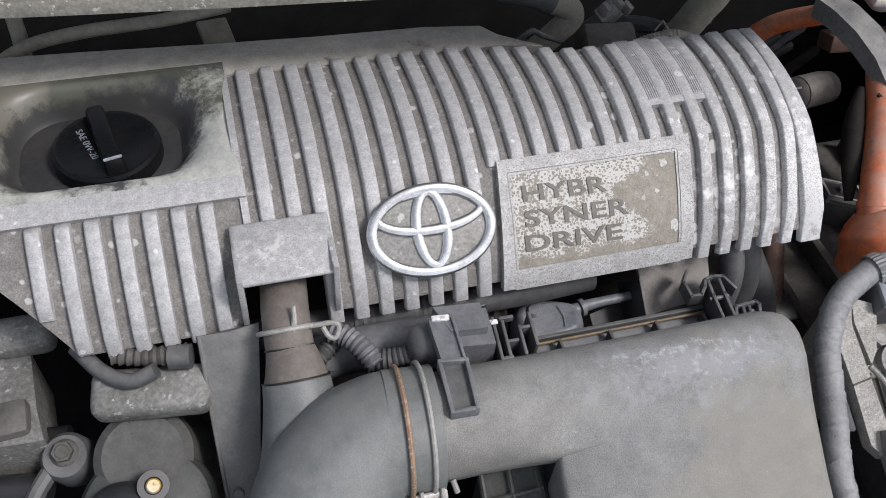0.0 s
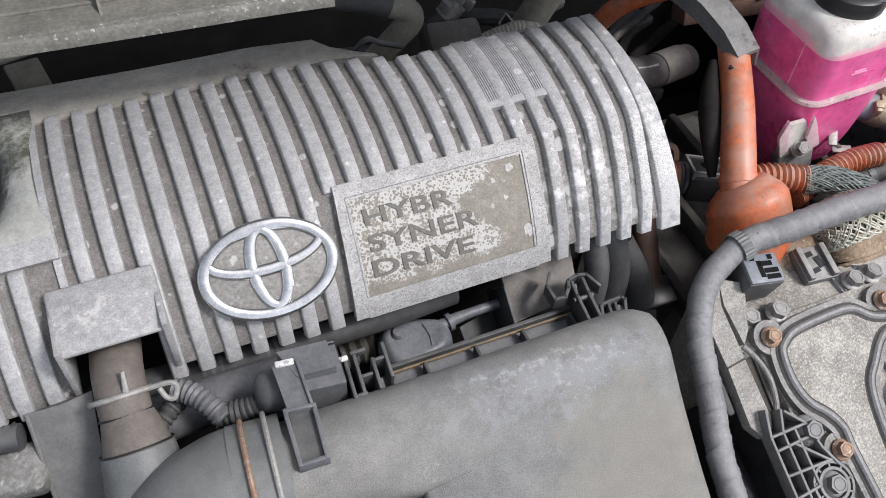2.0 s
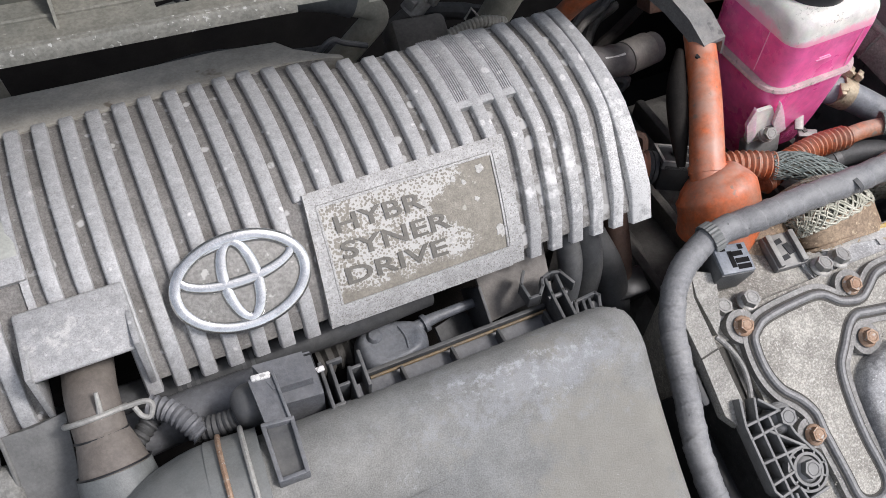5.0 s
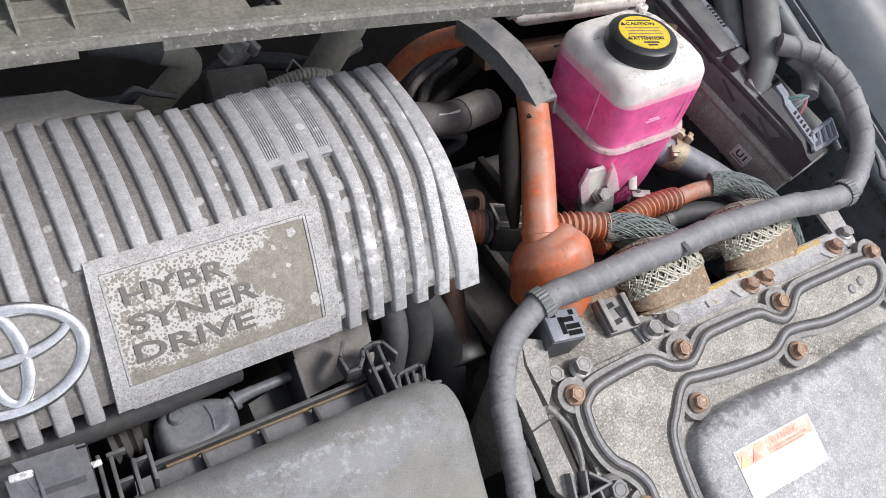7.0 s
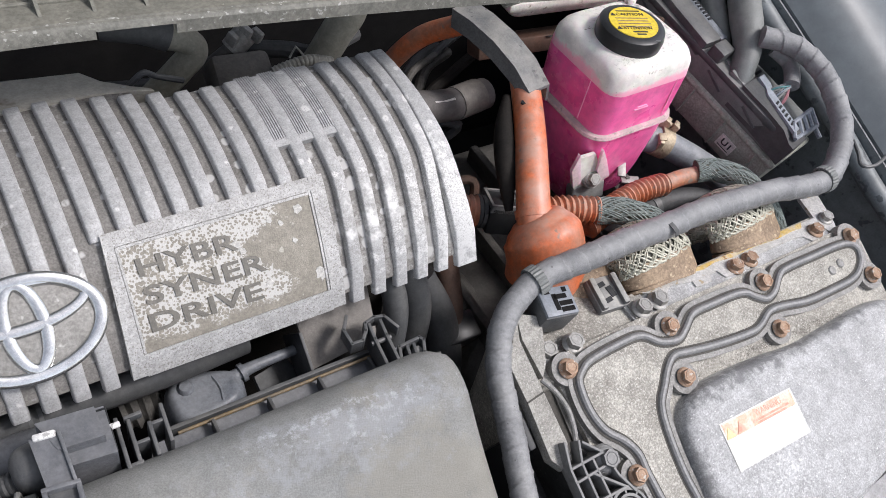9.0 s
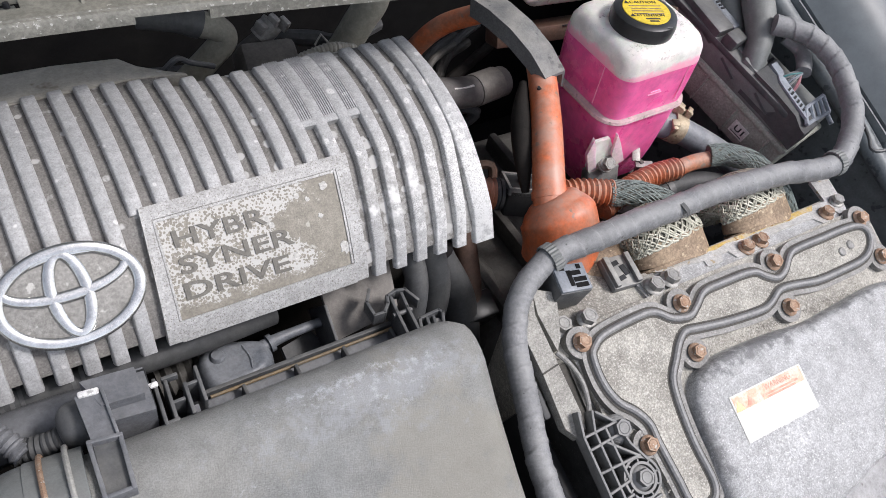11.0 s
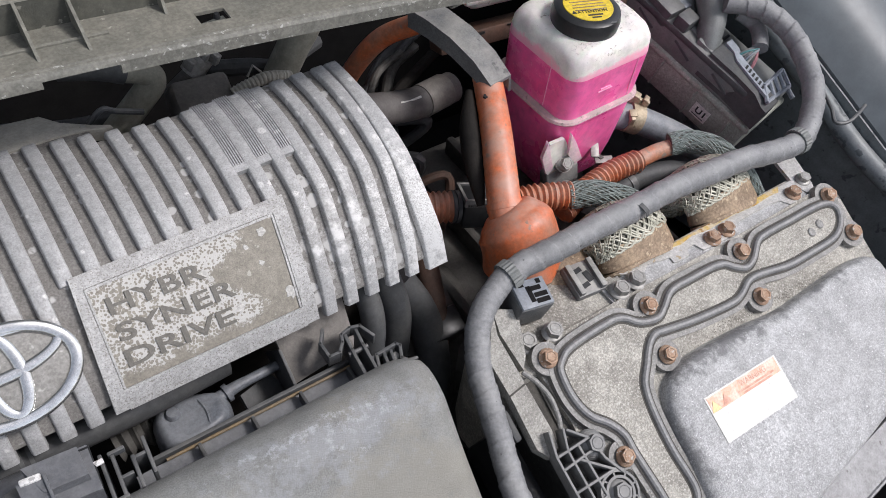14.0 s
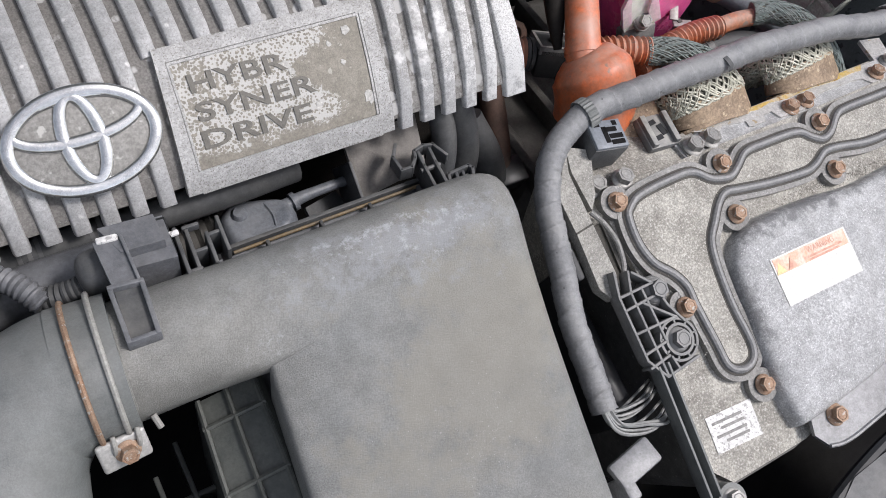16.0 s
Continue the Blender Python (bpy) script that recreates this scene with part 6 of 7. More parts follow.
    part("dark_sleeve", tube([(0.642, 0.456, 0.796), (0.622, 0.425, 0.780), (0.606, 0.388, 0.758), (0.598, 0.362, 0.735)], lambda w, g: 0.004 + 0.007 * math.sin(math.pi * w), 12), M["engine_dark"], c, "dark rubber sleeve beside the cable")
    part("rear_run", tube([(0.640, 0.548, 0.822), (0.618, 0.585, 0.785), (0.598, 0.606, 0.740), (0.580, 0.615, 0.69), (0.565, 0.61, 0.64)], 0.0115, 16), M["orange"], c)
    g = thing("cable_guard", (0.65, 0.49, 0.8), "dusty black plastic channel over the orange cable", "cable guard")
    sections = []
    for x, y, z, w in ((0.668, 0.438, 0.812, 0.0145), (0.662, 0.462, 0.828, 0.0150), (0.653, 0.492, 0.840, 0.0155), (0.643, 0.522, 0.846, 0.0155), (0.636, 0.546, 0.846, 0.0155)):
        sections.append([(x - w, y - 0.004, z - 0.020), (x - w, y, z), (x + w, y + 0.004, z), (x + w, y, z - 0.018), (x + w - 0.003, y, z - 0.018), (x + w - 0.003, y + 0.003, z - 0.003),
                         (x - w + 0.003, y, z - 0.003), (x - w + 0.003, y - 0.004, z - 0.020)])
    part("channel", loft(sections), M["channel"], g)
    part("lip", tube([(0.646, 0.434, 0.794), (0.645, 0.433, 0.806)], 0.003, 6, 1), M["black"], g)
    k = thing("orange_conduit", (0.75, 0.35, 0.70), "ribbed orange conduit below the coolant bottle", "conduit")
    part("ribbed_tube", tube([(0.692, 0.334, 0.700), (0.730, 0.344, 0.705), (0.774, 0.349, 0.708), (0.812, 0.346, 0.710)], ring_wave(0.0062, 0.0028, 0.0108), 18, 40), M["orange_worn"], k)
    part("plain_tube", tube([(0.808, 0.346, 0.710), (0.836, 0.346, 0.711), (0.860, 0.342, 0.712)], 0.0095, 16), M["orange_worn"], k)
    part("ribbed_stub", tube([(0.650, 0.360, 0.716), (0.672, 0.352, 0.718), (0.702, 0.338, 0.718)], ring_wave(0.0062, 0.003, 0.0125), 18, 24), M["orange_worn"], k)
    b = thing("black_connector", (0.625, 0.395, 0.68), "square black connector on an orange ribbed conduit", "connector")
    at = pose(0.6245, 0.3935, 0.690, -14, 6, -22)
    part("shell", block((0.044, 0.036, 0.034), at, 0.003), M["black"], b)
    part("rim", prism([(-0.022, -0.018), (0.022, -0.018), (0.022, -0.015), (-0.019, -0.015), (-0.019, 0.018), (-0.022, 0.018)], 0.010, 0.0190, at, 0.0008), M["guard"], b, "dusty raised rim")
    part("rim", prism([(0.019, -0.015), (0.022, -0.015), (0.022, 0.018), (-0.019, 0.018), (-0.019, 0.015), (0.019, 0.015)], 0.010, 0.0190, at, 0.0008), M["guard"], b)
    part("latch", block((0.016, 0.010, 0.006), at @ pose(0.002, 0.0, 0.0185), 0.0015), M["void_wall"], b)
    for dx in (-0.023, -0.028):
        part("ring", tube([at @ Vector((dx, 0, 0)), at @ Vector((dx - 0.004, 0, 0))], 0.0178, 18, 1), M["hose"], b)
    part("neck", tube([at @ Vector((-0.018, 0, 0)), at @ Vector((-0.034, 0, 0))], 0.0150, 18, 1), M["black"], b)
    part("ribbed_tube", tube([at @ Vector((-0.031, 0, 0)), at @ Vector((-0.066, 0.002, -0.002)), at @ Vector((-0.095, 0.006, -0.004)), at @ Vector((-0.14, 0.012, -0.006))], ring_wave(0.0062, 0.003, 0.0150), 18, 24), M["orange"], b)


orange_cables()


# ---- coolant bottle ----
BOTTLE = pose(0.7685, 0.440, 0.0, 0, 0, 2)


def bottle_loft(levels, m, ends=True):
    sections = []
    for z, w, d, r in levels:
        sections.append([m @ Vector((x, y, z)) for x, y in rounded(w, d, r)])
    bm = loft(sections)
    if not ends:
        flat = [f for f in bm.faces if len(f.verts) > 4]
        bmesh.ops.delete(bm, geom=flat[-1:] if levels[0][0] < 0.7 else flat[:1], context="FACES_ONLY")
    return bm


def coolant_bottle():
    c = thing("coolant_bottle", (0.766, 0.445, 0.66), "translucent white bottle half full of pink coolant", "coolant bottle")
    part("filled_body", bottle_loft([(0.655, 0.082, 0.076, 0.015), (0.662, 0.095, 0.088, 0.018), (0.70, 0.105, 0.098, 0.018), (0.752, 0.113, 0.106, 0.018), (0.80, 0.116, 0.110, 0.018),
                                     (0.829, 0.117, 0.112, 0.018)], BOTTLE, False), M["pink"], c, "pink coolant seen through the plastic", 60)
    part("upper_body", bottle_loft([(0.829, 0.117, 0.112, 0.018), (0.846, 0.116, 0.110, 0.020), (0.8535, 0.112, 0.105, 0.024), (0.8585, 0.103, 0.096, 0.028), (0.8605, 0.093, 0.086, 0.03), (0.861, 0.078, 0.07, 0.03)], BOTTLE, False), M["white_tank"], c, "milky upper half with specks of dirt", 60)
    part("seam_band", bottle_loft([(0.770, 0.114, 0.107, 0.018), (0.7705, 0.126, 0.122, 0.026), (0.7725, 0.129, 0.125, 0.027), (0.7755, 0.127, 0.123, 0.026), (0.777, 0.115, 0.108, 0.018)], BOTTLE @ pose(0, 0.003, 0)), M["band"], c)
    # Thin pale pink upright lines on the left and front faces.
    for x, y in ((-0.0582, -0.022), (0.034, -0.0556)):
        part("pale_line", tube([BOTTLE @ Vector((x, y, 0.780)), BOTTLE @ Vector((x * 1.004, y * 1.004, 0.815)), BOTTLE @ Vector((x * 1.006, y * 1.006, 0.830))], 0.0006, 6, 3), M["pink_pale"], c)
    part("spout", lathe([(0.0, 0.0), (0.006, 0.0), (0.006, 0.008), (0.003, 0.009), (0, 0.006)], BOTTLE @ pose(0.037, 0.040, 0.858), 16), M["white_tank"], c)
    m = BOTTLE @ pose(-0.0105, -0.009, 0.8595, 0, 0, -20)
    cap = part("cap", lathe([(0.026, -0.004), (0.0345, -0.002), (0.0355, 0.010), (0.034, 0.0165), (0.031, 0.0185), (0.0265, 0.0190), (0, 0.0185)], m, 48), M["black"], c, "black screw cap")
    lab = part("cap_label", lathe([(0, 0.0198), (0.0255, 0.0198), (0.0258, 0.0192), (0.0258, 0.0185), (0, 0.0185)], m, 40), M["label_yellow"], cap, "round yellow caution label")
    for words, y, w in (("CAUTION", 0.0105, 0.030), ("ATTENTION", -0.0125, 0.032)):
        bm = lettering(words, w, 0.0042, 0.0003)
        bm.transform(m @ pose(-w / 2, y, 0.0199, 0, 0, 0))
        part("lettering", bm, M["ink"], lab)
    for j in range(4):
        part("print_bar", block((0.036 - 0.002 * (j % 2), 0.0012, 0.0003), m @ pose(0, 0.006 - 0.0045 * j, 0.0200)), M["copper"], lab)
    part("warning_sign", prism([(-0.0028, -0.0022), (0.0028, -0.0022), (0, 0.0026)], 0.0199, 0.0202, m @ pose(-0.0185, 0.0125, 0)), M["ink"], lab)
    part("warning_sign", prism([(-0.0028, -0.0022), (0.0028, -0.0022), (0, 0.0026)], 0.0199, 0.0202, m @ pose(-0.0195, -0.0100, 0)), M["ink"], lab)
    for w, y in ((0.016, -0.0165), (0.010, -0.0205)):
        part("print_bar", block((w, 0.0020, 0.0003), m @ pose(0.001, y, 0.0200)), M["ink"], lab)
    part("print_bar", block((0.026, 0.0014, 0.0003), m @ pose(0, 0.018, 0.02)), M["ink"], lab)
    part("maker_mark", block((0.026, 0.002, 0.0006), m @ pose(0.006, -0.0287, 0.0178, 8)), M["dusty_black"], cap)
    for z, w in ((0.803, 0.020), (0.806, 0.014)):
        part("level_mark", block((w, 0.0012, 0.0012), BOTTLE @ pose(-0.006, -0.0555, z)), M["pink_pale"], c)
    # foot with a bolt
    up = pose(0, 0, 0, 90)
    foot = part("foot", prism([(0.7030, 0.752), (0.7230, 0.752), (0.7460, 0.714), (0.7400, 0.698), (0.7140, 0.698), (0.7040, 0.714)], -0.3885, -0.3840, up, 0.0015), M["white_tank"], c, "moulded white foot")
    part("web", prism([(0.6945, 0.763), (0.6910, 0.741), (0.7030, 0.712), (0.7120, 0.716), (0.7040, 0.738)], -0.3835, -0.3795, up, 0.0012), M["ear"], foot)
    part("web", prism([(0.7275, 0.760), (0.7390, 0.742), (0.7550, 0.712), (0.7450, 0.708), (0.7310, 0.728)], -0.3835, -0.3795, up, 0.0012), M["ear"], foot)
    part("washer", lathe([(0.004, 0.001), (0.0105, 0.001), (0.0112, 0), (0.0112, -0.002), (0.004, -0.002)], aim((0.7290, 0.3815, 0.7150), (-0.1, -0.75, 0.65)), 24), M["steel"], foot)
    piece("bolt", to_mesh("bolt", hex_bolt(0.0105), M["steel"]), foot, aim((0.7290, 0.3810, 0.7155), (-0.1, -0.75, 0.65)))
    part("bracket", block((0.046, 0.014, 0.024), pose(0.732, 0.386, 0.692, -20, 0, -3), 0.004, 3), M["guard"], foot)
    part("tube_end", lathe([(0.0045, 0.004), (0.0075, 0.004), (0.0085, 0.002), (0.0085, -0.014), (0.0045, -0.014), (0.0045, 0.004)], aim((0.7325, 0.3720, 0.6830), (-0.15, -0.75, 0.62)), 20), M["steel"], foot, "open end of a small steel tube")
    part("tube_bore", lathe([(0, -0.004), (0.0046, -0.004), (0.0046, -0.006), (0, -0.006)], aim((0.7325, 0.3720, 0.6830), (-0.15, -0.75, 0.62)), 16), M["black"], foot)
    return c


coolant_bottle()


def rear_tank():
    c = thing("brake_fluid_tank", (0.8, 0.58, 0.8), "dirty white translucent tank behind the coolant bottle", "tank")
    part("tank", block((0.15, 0.09, 0.07), pose(0.775, 0.575, 0.852, 0, 0, -6), 0.014, 3), M["milky_tank"], c)
    part("flange", block((0.165, 0.10, 0.012), pose(0.775, 0.575, 0.838, 0, 0, -6), 0.004), M["milky_tank"], c)
    r = thing("rusty_rail", (0.8, 0.55, 0.77), "rusty steel rail below the tank", "rail")
    part("rail", block((0.26, 0.03, 0.02), pose(0.80, 0.545, 0.775, -20, 0, -6), 0.003), M["rust"], r)
    for x in (0.72, 0.76):
        part("hole", lathe([(0, 0), (0.005, 0), (0.005, 0.001), (0, 0.001)], pose(x, 0.54, 0.786, -20), 12), M["black"], r)


rear_tank()


# ---- fuse box and the wing beside it ----
def fuse_box():
    c = thing("fuse_box", (1.0, 0.45, 0.66), "dusty black fuse box with stacked connectors", "fuse box")
    A = pose(1.008, 0.323, 0.70, 14, 0, 12)
    part("lower_case", block((0.085, 0.30, 0.050), A @ pose(0.008, 0.157, -0.024), 0.005), M["fuse_case"], c, "dusty lower case")
    part("case_rim", block((0.092, 0.305, 0.010), A @ pose(0.008, 0.157, 0.000), 0.004), M["fuse_case"], c, "dusty rim of the case")
    for j in range(5):
        part("case_rib", block((0.004, 0.003, 0.045), A @ pose(-0.0355, 0.03 + 0.055 * j, -0.024), 0.001), M["fuse_case"], c)
    lab = part("tag", block((0.001, 0.024, 0.019), A @ pose(-0.0355, 0.065, -0.027)), M["label_white"], c, "small white tag")
    bm = lettering("U1", 0.014, 0.009, 0.0003, 0.02)
    bm.transform(A @ pose(-0.0361, 0.072, -0.030) @ pose(0, 0, 0, 90, 0, -90))
    part("lettering", bm, M["ink"], lab)
    part("tag_line", block((0.0004, 0.018, 0.001), A @ pose(-0.0361, 0.065, -0.0335)), M["ink"], lab)
    part("upper_case", block((0.075, 0.30, 0.030), A @ pose(0.004, 0.160, 0.018), 0.004), M["duct"], c)
    part("case_step", block((0.030, 0.26, 0.010), A @ pose(-0.020, 0.165, 0.036), 0.003), M["dusty_black"], c)
    for j in range(4):
        part("latch", block((0.003, 0.030, 0.004), A @ pose(-0.033, 0.07 + 0.06 * j, 0.022, 20), 0.001), M["dusty_black"], c)
    part("rail", block((0.006, 0.27, 0.008), A @ pose(-0.012, 0.175, 0.035), 0.002), M["dusty_black"], c)
    part("plug", loft([[A @ Vector(q) for q in ((-0.034 - 0.16 * max(0, 0.05 - y), y, 0.010), (-0.031 - 0.16 * max(0, 0.05 - y), y, 0.040 + 0.006 * (y > 0.02)), (-0.008 - 0.14 * max(0, 0.07 - y), y, 0.048), (-0.004, y, 0.010))] for y in (0.006, 0.014, 0.03, 0.06, 0.100)], 0.004),
         M["hose"], c, "dark multi-way plug")
    rack = part("pale_lever", loft([[A @ Vector((x - w, y, z)) for x, w, z in ((x0, 0.006, 0.050), (x0, -0.006, 0.050), (x0, -0.006, 0.046), (x0, 0.006, 0.046))]
                                    for x0, y in ((0.002, 0.098), (-0.001, 0.084), (-0.009, 0.074), (-0.013, 0.058), (-0.022, 0.020))], 0.001), M["pale_plastic"], c, "pale slotted lever")
    for j in range(6):
        part("slot", block((0.0065, 0.0028, 0.002), A @ pose(-0.0125 - 0.0014 * j, 0.060 - 0.006 * j, 0.0498, 0, 0, 10)), M["black"], rack)
    for q in (((-0.016, 0.030, 0.050), (0.028, 0.031, 0.050)), ((0.028, 0.031, 0.050), (0.018, 0.011, 0.047)), ((0.018, 0.011, 0.047), (-0.030, 0.014, 0.046)), ((-0.030, 0.014, 0.046), (-0.016, 0.03, 0.05)),
              ((-0.004, 0.030, 0.050), (-0.014, 0.013, 0.046)), ((0.008, 0.031, 0.050), (-0.002, 0.012, 0.046)), ((0.019, 0.031, 0.050), (0.009, 0.012, 0.046))):
        part("lever_bar", tube([A @ Vector(p) for p in q], 0.0026, 6, 1), M["pale_plastic"], rack)
    part("lever_tip", tube([A @ Vector((0.018, 0.014, 0.044)), A @ Vector((0.012, -0.002, 0.042))], 0.003, 8, 1), M["pale_plastic"], rack)
    plug2 = part("plug", block((0.036, 0.09, 0.026), A @ pose(-0.012, 0.208, 0.038, 0, 0, -6), 0.004), M["dusty_black"], c)
    for j in range(7):
        part("slot", block((0.007, 0.0028, 0.002), A @ pose(0.0035 + 0.0007 * j, 0.192 + 0.0052 * j, 0.0512, 0, 0, -8)), M["black"], plug2)
    part("lever", block((0.012, 0.088, 0.005), A @ pose(0.003, 0.205, 0.0485, 0, 0, -6), 0.001), M["plug_face"], plug2)
    part("plug_clip", block((0.026, 0.020, 0.020), A @ pose(-0.020, 0.150, 0.046), 0.003), M["dusty_black"], c)
    part("tie", block((0.050, 0.004, 0.020), A @ pose(0.000, 0.106, 0.030), 0.001), M["black"], c)
    part("conduit", tube([A @ Vector(p) for p in ((-0.020, 0.106, 0.030), (-0.010, 0.118, 0.044), (0.004, 0.131, 0.056), (0.021, 0.150, 0.064), (0.039, 0.171, 0.068), (0.058, 0.193, 0.072), (0.097, 0.236, 0.075))], lambda w, g: 0.0135 + 0.0065 * min(1, w * 2.2), 20), M["duct"], c, "smooth grey conduit")
    part("conduit", tube([A @ Vector(p) for p in ((0.006, 0.158, 0.030), (0.020, 0.178, 0.036), (0.040, 0.203, 0.040), (0.076, 0.245, 0.042))], 0.016, 16), M["duct"], c, "darker conduit behind the plug")
    part("conduit_foot", block((0.034, 0.026, 0.016), A @ pose(-0.012, 0.114, 0.038, 10, 0, 8), 0.004), M["duct"], c)
    part("plug_end", block((0.020, 0.016, 0.008), A @ pose(0.000, 0.160, 0.036, 0, 0, -6), 0.002), M["guard"], c)
    part("lid_bar", block((0.016, 0.058, 0.014), A @ pose(-0.010, 0.140, 0.036, 0, 0, -4), 0.003), M["duct"], c)
    rnd = random.Random(9)
    for i in range(11):
        a, b = rnd.uniform(-0.005, 0.005), rnd.uniform(-0.02, 0.012)
        part("wire", tube([A @ Vector(p) for p in ((-0.008, 0.072 + b, 0.042), (0.003 + a * 0.5, 0.070 + b * 0.6, 0.054), (0.018 + a, 0.070 + a, 0.060))], 0.0012, 6, 6),
             (M["wire"], M["wire_teal"], M["pale_plastic"], M["wire_rose"], M["loom"])[i % 5], c)
    part("wire_sleeve", tube([A @ Vector(p) for p in ((0.016, 0.066, 0.060), (0.030, 0.076, 0.061), (0.042, 0.092, 0.062), (0.036, 0.115, 0.064))], 0.0095, 12), M["loom"], c)


fuse_box()


def wing():
    c = thing("wing_panel", (1.12, 0.3, 0.6), "dark painted inner wing with a rubber seal", "wing")
    rows = []
    for x, y, z in ((1.03, 0.72, 0.93), (1.045, 0.55, 0.865), (1.065, 0.44, 0.815), (1.09, 0.33, 0.758), (1.115, 0.22, 0.700), (1.15, 0.10, 0.66), (1.18, -0.25, 0.62)):
        rows.append([(x, y, z), (x + 0.012, y + 0.01, z + 0.018), (x + 0.034, y + 0.015, z + 0.040), (x + 0.056, y + 0.02, z + 0.050), (x + 0.09, y + 0.02, z + 0.052), (x + 0.25, y, z + 0.02), (x + 0.25, y, 0.4), (x, y, 0.4)])
    part("panel", loft(rows), M["paint"], c, "blue-grey painted flank with a soft sheen")
    part("gutter", tube([(1.02, 0.70, 0.90), (1.035, 0.55, 0.842), (1.052, 0.44, 0.79), (1.075, 0.33, 0.735), (1.10, 0.22, 0.675), (1.135, 0.08, 0.635), (1.165, -0.2, 0.60)], 0.013, 12), M["wing_dark"], c, "dark rubber gutter")
    part("inner_wall", loft([[(r[0][0] - 0.004, r[0][1], r[0][2] - 0.004), (r[0][0] - 0.001, r[0][1], r[0][2] - 0.004), (r[0][0] - 0.001, r[0][1], 0.42), (r[0][0] - 0.004, r[0][1], 0.42)] for r in rows]), M["wing_dark"], c, "dark inner side of the wing")
    part("seal_wire", tube([(1.075, 0.335, 0.752), (1.058, 0.305, 0.75), (1.037, 0.272, 0.75), (1.022, 0.254, 0.75), (1.040, 0.247, 0.75), (1.08, 0.256, 0.75)], 0.0022, 8), M["dusty_black"], c)
    h = thing("coolant_hose", (0.86, 0.40, 0.7), "dark rubber hose with a brass spring clamp", "hose")
    part("hose", tube([(0.800, 0.425, 0.700), (0.835, 0.412, 0.716), (0.88, 0.385, 0.700), (0.93, 0.345, 0.672), (0.97, 0.31, 0.64)], 0.0165, 18), M["hose_blue"], h)
    part("spring_clamp", tube([(0.846, 0.4075, 0.7150), (0.860, 0.3990, 0.7095)], 0.0190, 20, 1), M["brass"], h, "brass spring clamp")
    for x, y, z, q, w in ((0.8555, 0.4085, 0.7330, 32, 0.012), (0.8640, 0.4000, 0.7300, 32, 0.008), (0.8400, 0.3940, 0.7230, -24, 0.012)):
        ear = part("clamp_ear", block((0.006, w, 0.014), pose(x, y, z, 18, 0, q), 0.0015), M["brass"], h)
        part("ear_lip", block((0.010, w * 0.8, 0.003), pose(x + 0.001, y, z + 0.0075, 18, 0, q), 0.001), M["brass"], ear)
    part("clamp_pin", tube([(0.8505, 0.4120, 0.7370), (0.8690, 0.3990, 0.7330)], 0.0022, 8, 1), M["brass"], h)



wing()


# ---- cowl ----
def cowl():
    c = thing("windscreen_cowl", (0.25, 0.5, 0.93), "dusty grey plastic cowl panel below the windscreen", "cowl")
    def front(x):
        return 0.4655 - 0.052 * (x - 0.252) + 0.060 * (x - 0.252) ** 2 if x < 0.2 else 0.4684 - 0.09 * (x - 0.2) - 0.13 * (x - 0.2) ** 2

    def strip(x0, x1, from_y, to_y, z, thick=0.003, step=0.06):
        """A strip of the deck between two curved edges."""
        k = max(1, int((x1 - x0) / step))
        return loft([[(x, from_y(x), z), (x, to_y(x), z), (x, to_y(x), z - thick), (x, from_y(x), z - thick)] for x in [x0 + (x1 - x0) * i / k for i in range(k + 1)]])
    deck = None
    edges = [-0.50, 0.157, 0.181, 0.3735, 0.3965, 0.575, 0.595, 0.625]
    for k, (x0, x1) in enumerate(zip(edges, edges[1:])):
        pieces = [(0.0, 0.0165), (0.0310, 0.058)] if k % 2 else [(0.0, 0.058)]
        for ya, yb in pieces:
            b = strip(x0, x1, lambda x: front(x) + ya, lambda x: front(x) + yb, 0.961, 0.003, 0.01 if k % 2 else 0.03)
            deck = join(deck, b) if deck else b
    part("deck", deck, M["cowl"], c, "dusty flat deck with slots")
    for x in (0.169, 0.385, 0.585):
        part("slot_clip", block((0.020, 0.006, 0.004), pose(x, front(x) + 0.022, 0.955, 12, 0, 8), 0.001), M["void_wall"], c)
        part("slot_pin", lathe([(0, 0.004), (0.002, 0.004), (0.003, 0.0), (0, 0.0)], pose(x + 0.004, front(x) + 0.025, 0.957), 10), M["black"], c)
    for x0, x1, low in ((-0.50, 0.252, 0.950), (0.252, 0.306, 0.956), (0.306, 0.625, 0.948)):
        k = max(2, int((x1 - x0) / 0.03))
        xs = [x0 + (x1 - x0) * i / k for i in range(k + 1)]
        part("front_lip", loft([[(x, front(x) + 0.003, 0.9614), (x, front(x) - 0.0015, 0.9606), (x, front(x) - 0.0036, 0.958), (x, front(x) - 0.0042, low), (x, front(x), low)] for x in xs]), M["cowl_lip"], c, "scuffed front lip")
    xs = [-0.5 + 0.045 * i for i in range(26)]
    part("step", loft([[(x, front(x) + 0.0265, 0.9625), (x, front(x) + 0.0285, 0.9632), (x, front(x) + 0.0285, 0.958), (x, front(x) + 0.0265, 0.958)] for x in xs if x < 0.35]), M["cowl"], c)
    part("rear_wall", loft([[(x, front(x) + 0.050, 0.958), (x, front(x) + 0.054, 0.984), (x, front(x) + 0.058, 0.984), (x, front(x) + 0.055, 0.958)] for x in xs]), M["cowl_dark"], c, "dark rear wall of the cowl")
    part("rear_rail", loft([[(x, front(x) + 0.0535, 0.9835), (x, front(x) + 0.056, 0.9870), (x, front(x) + 0.068, 0.9885), (x, front(x) + 0.068, 0.9835)] for x in xs]), M["cowl"], c)
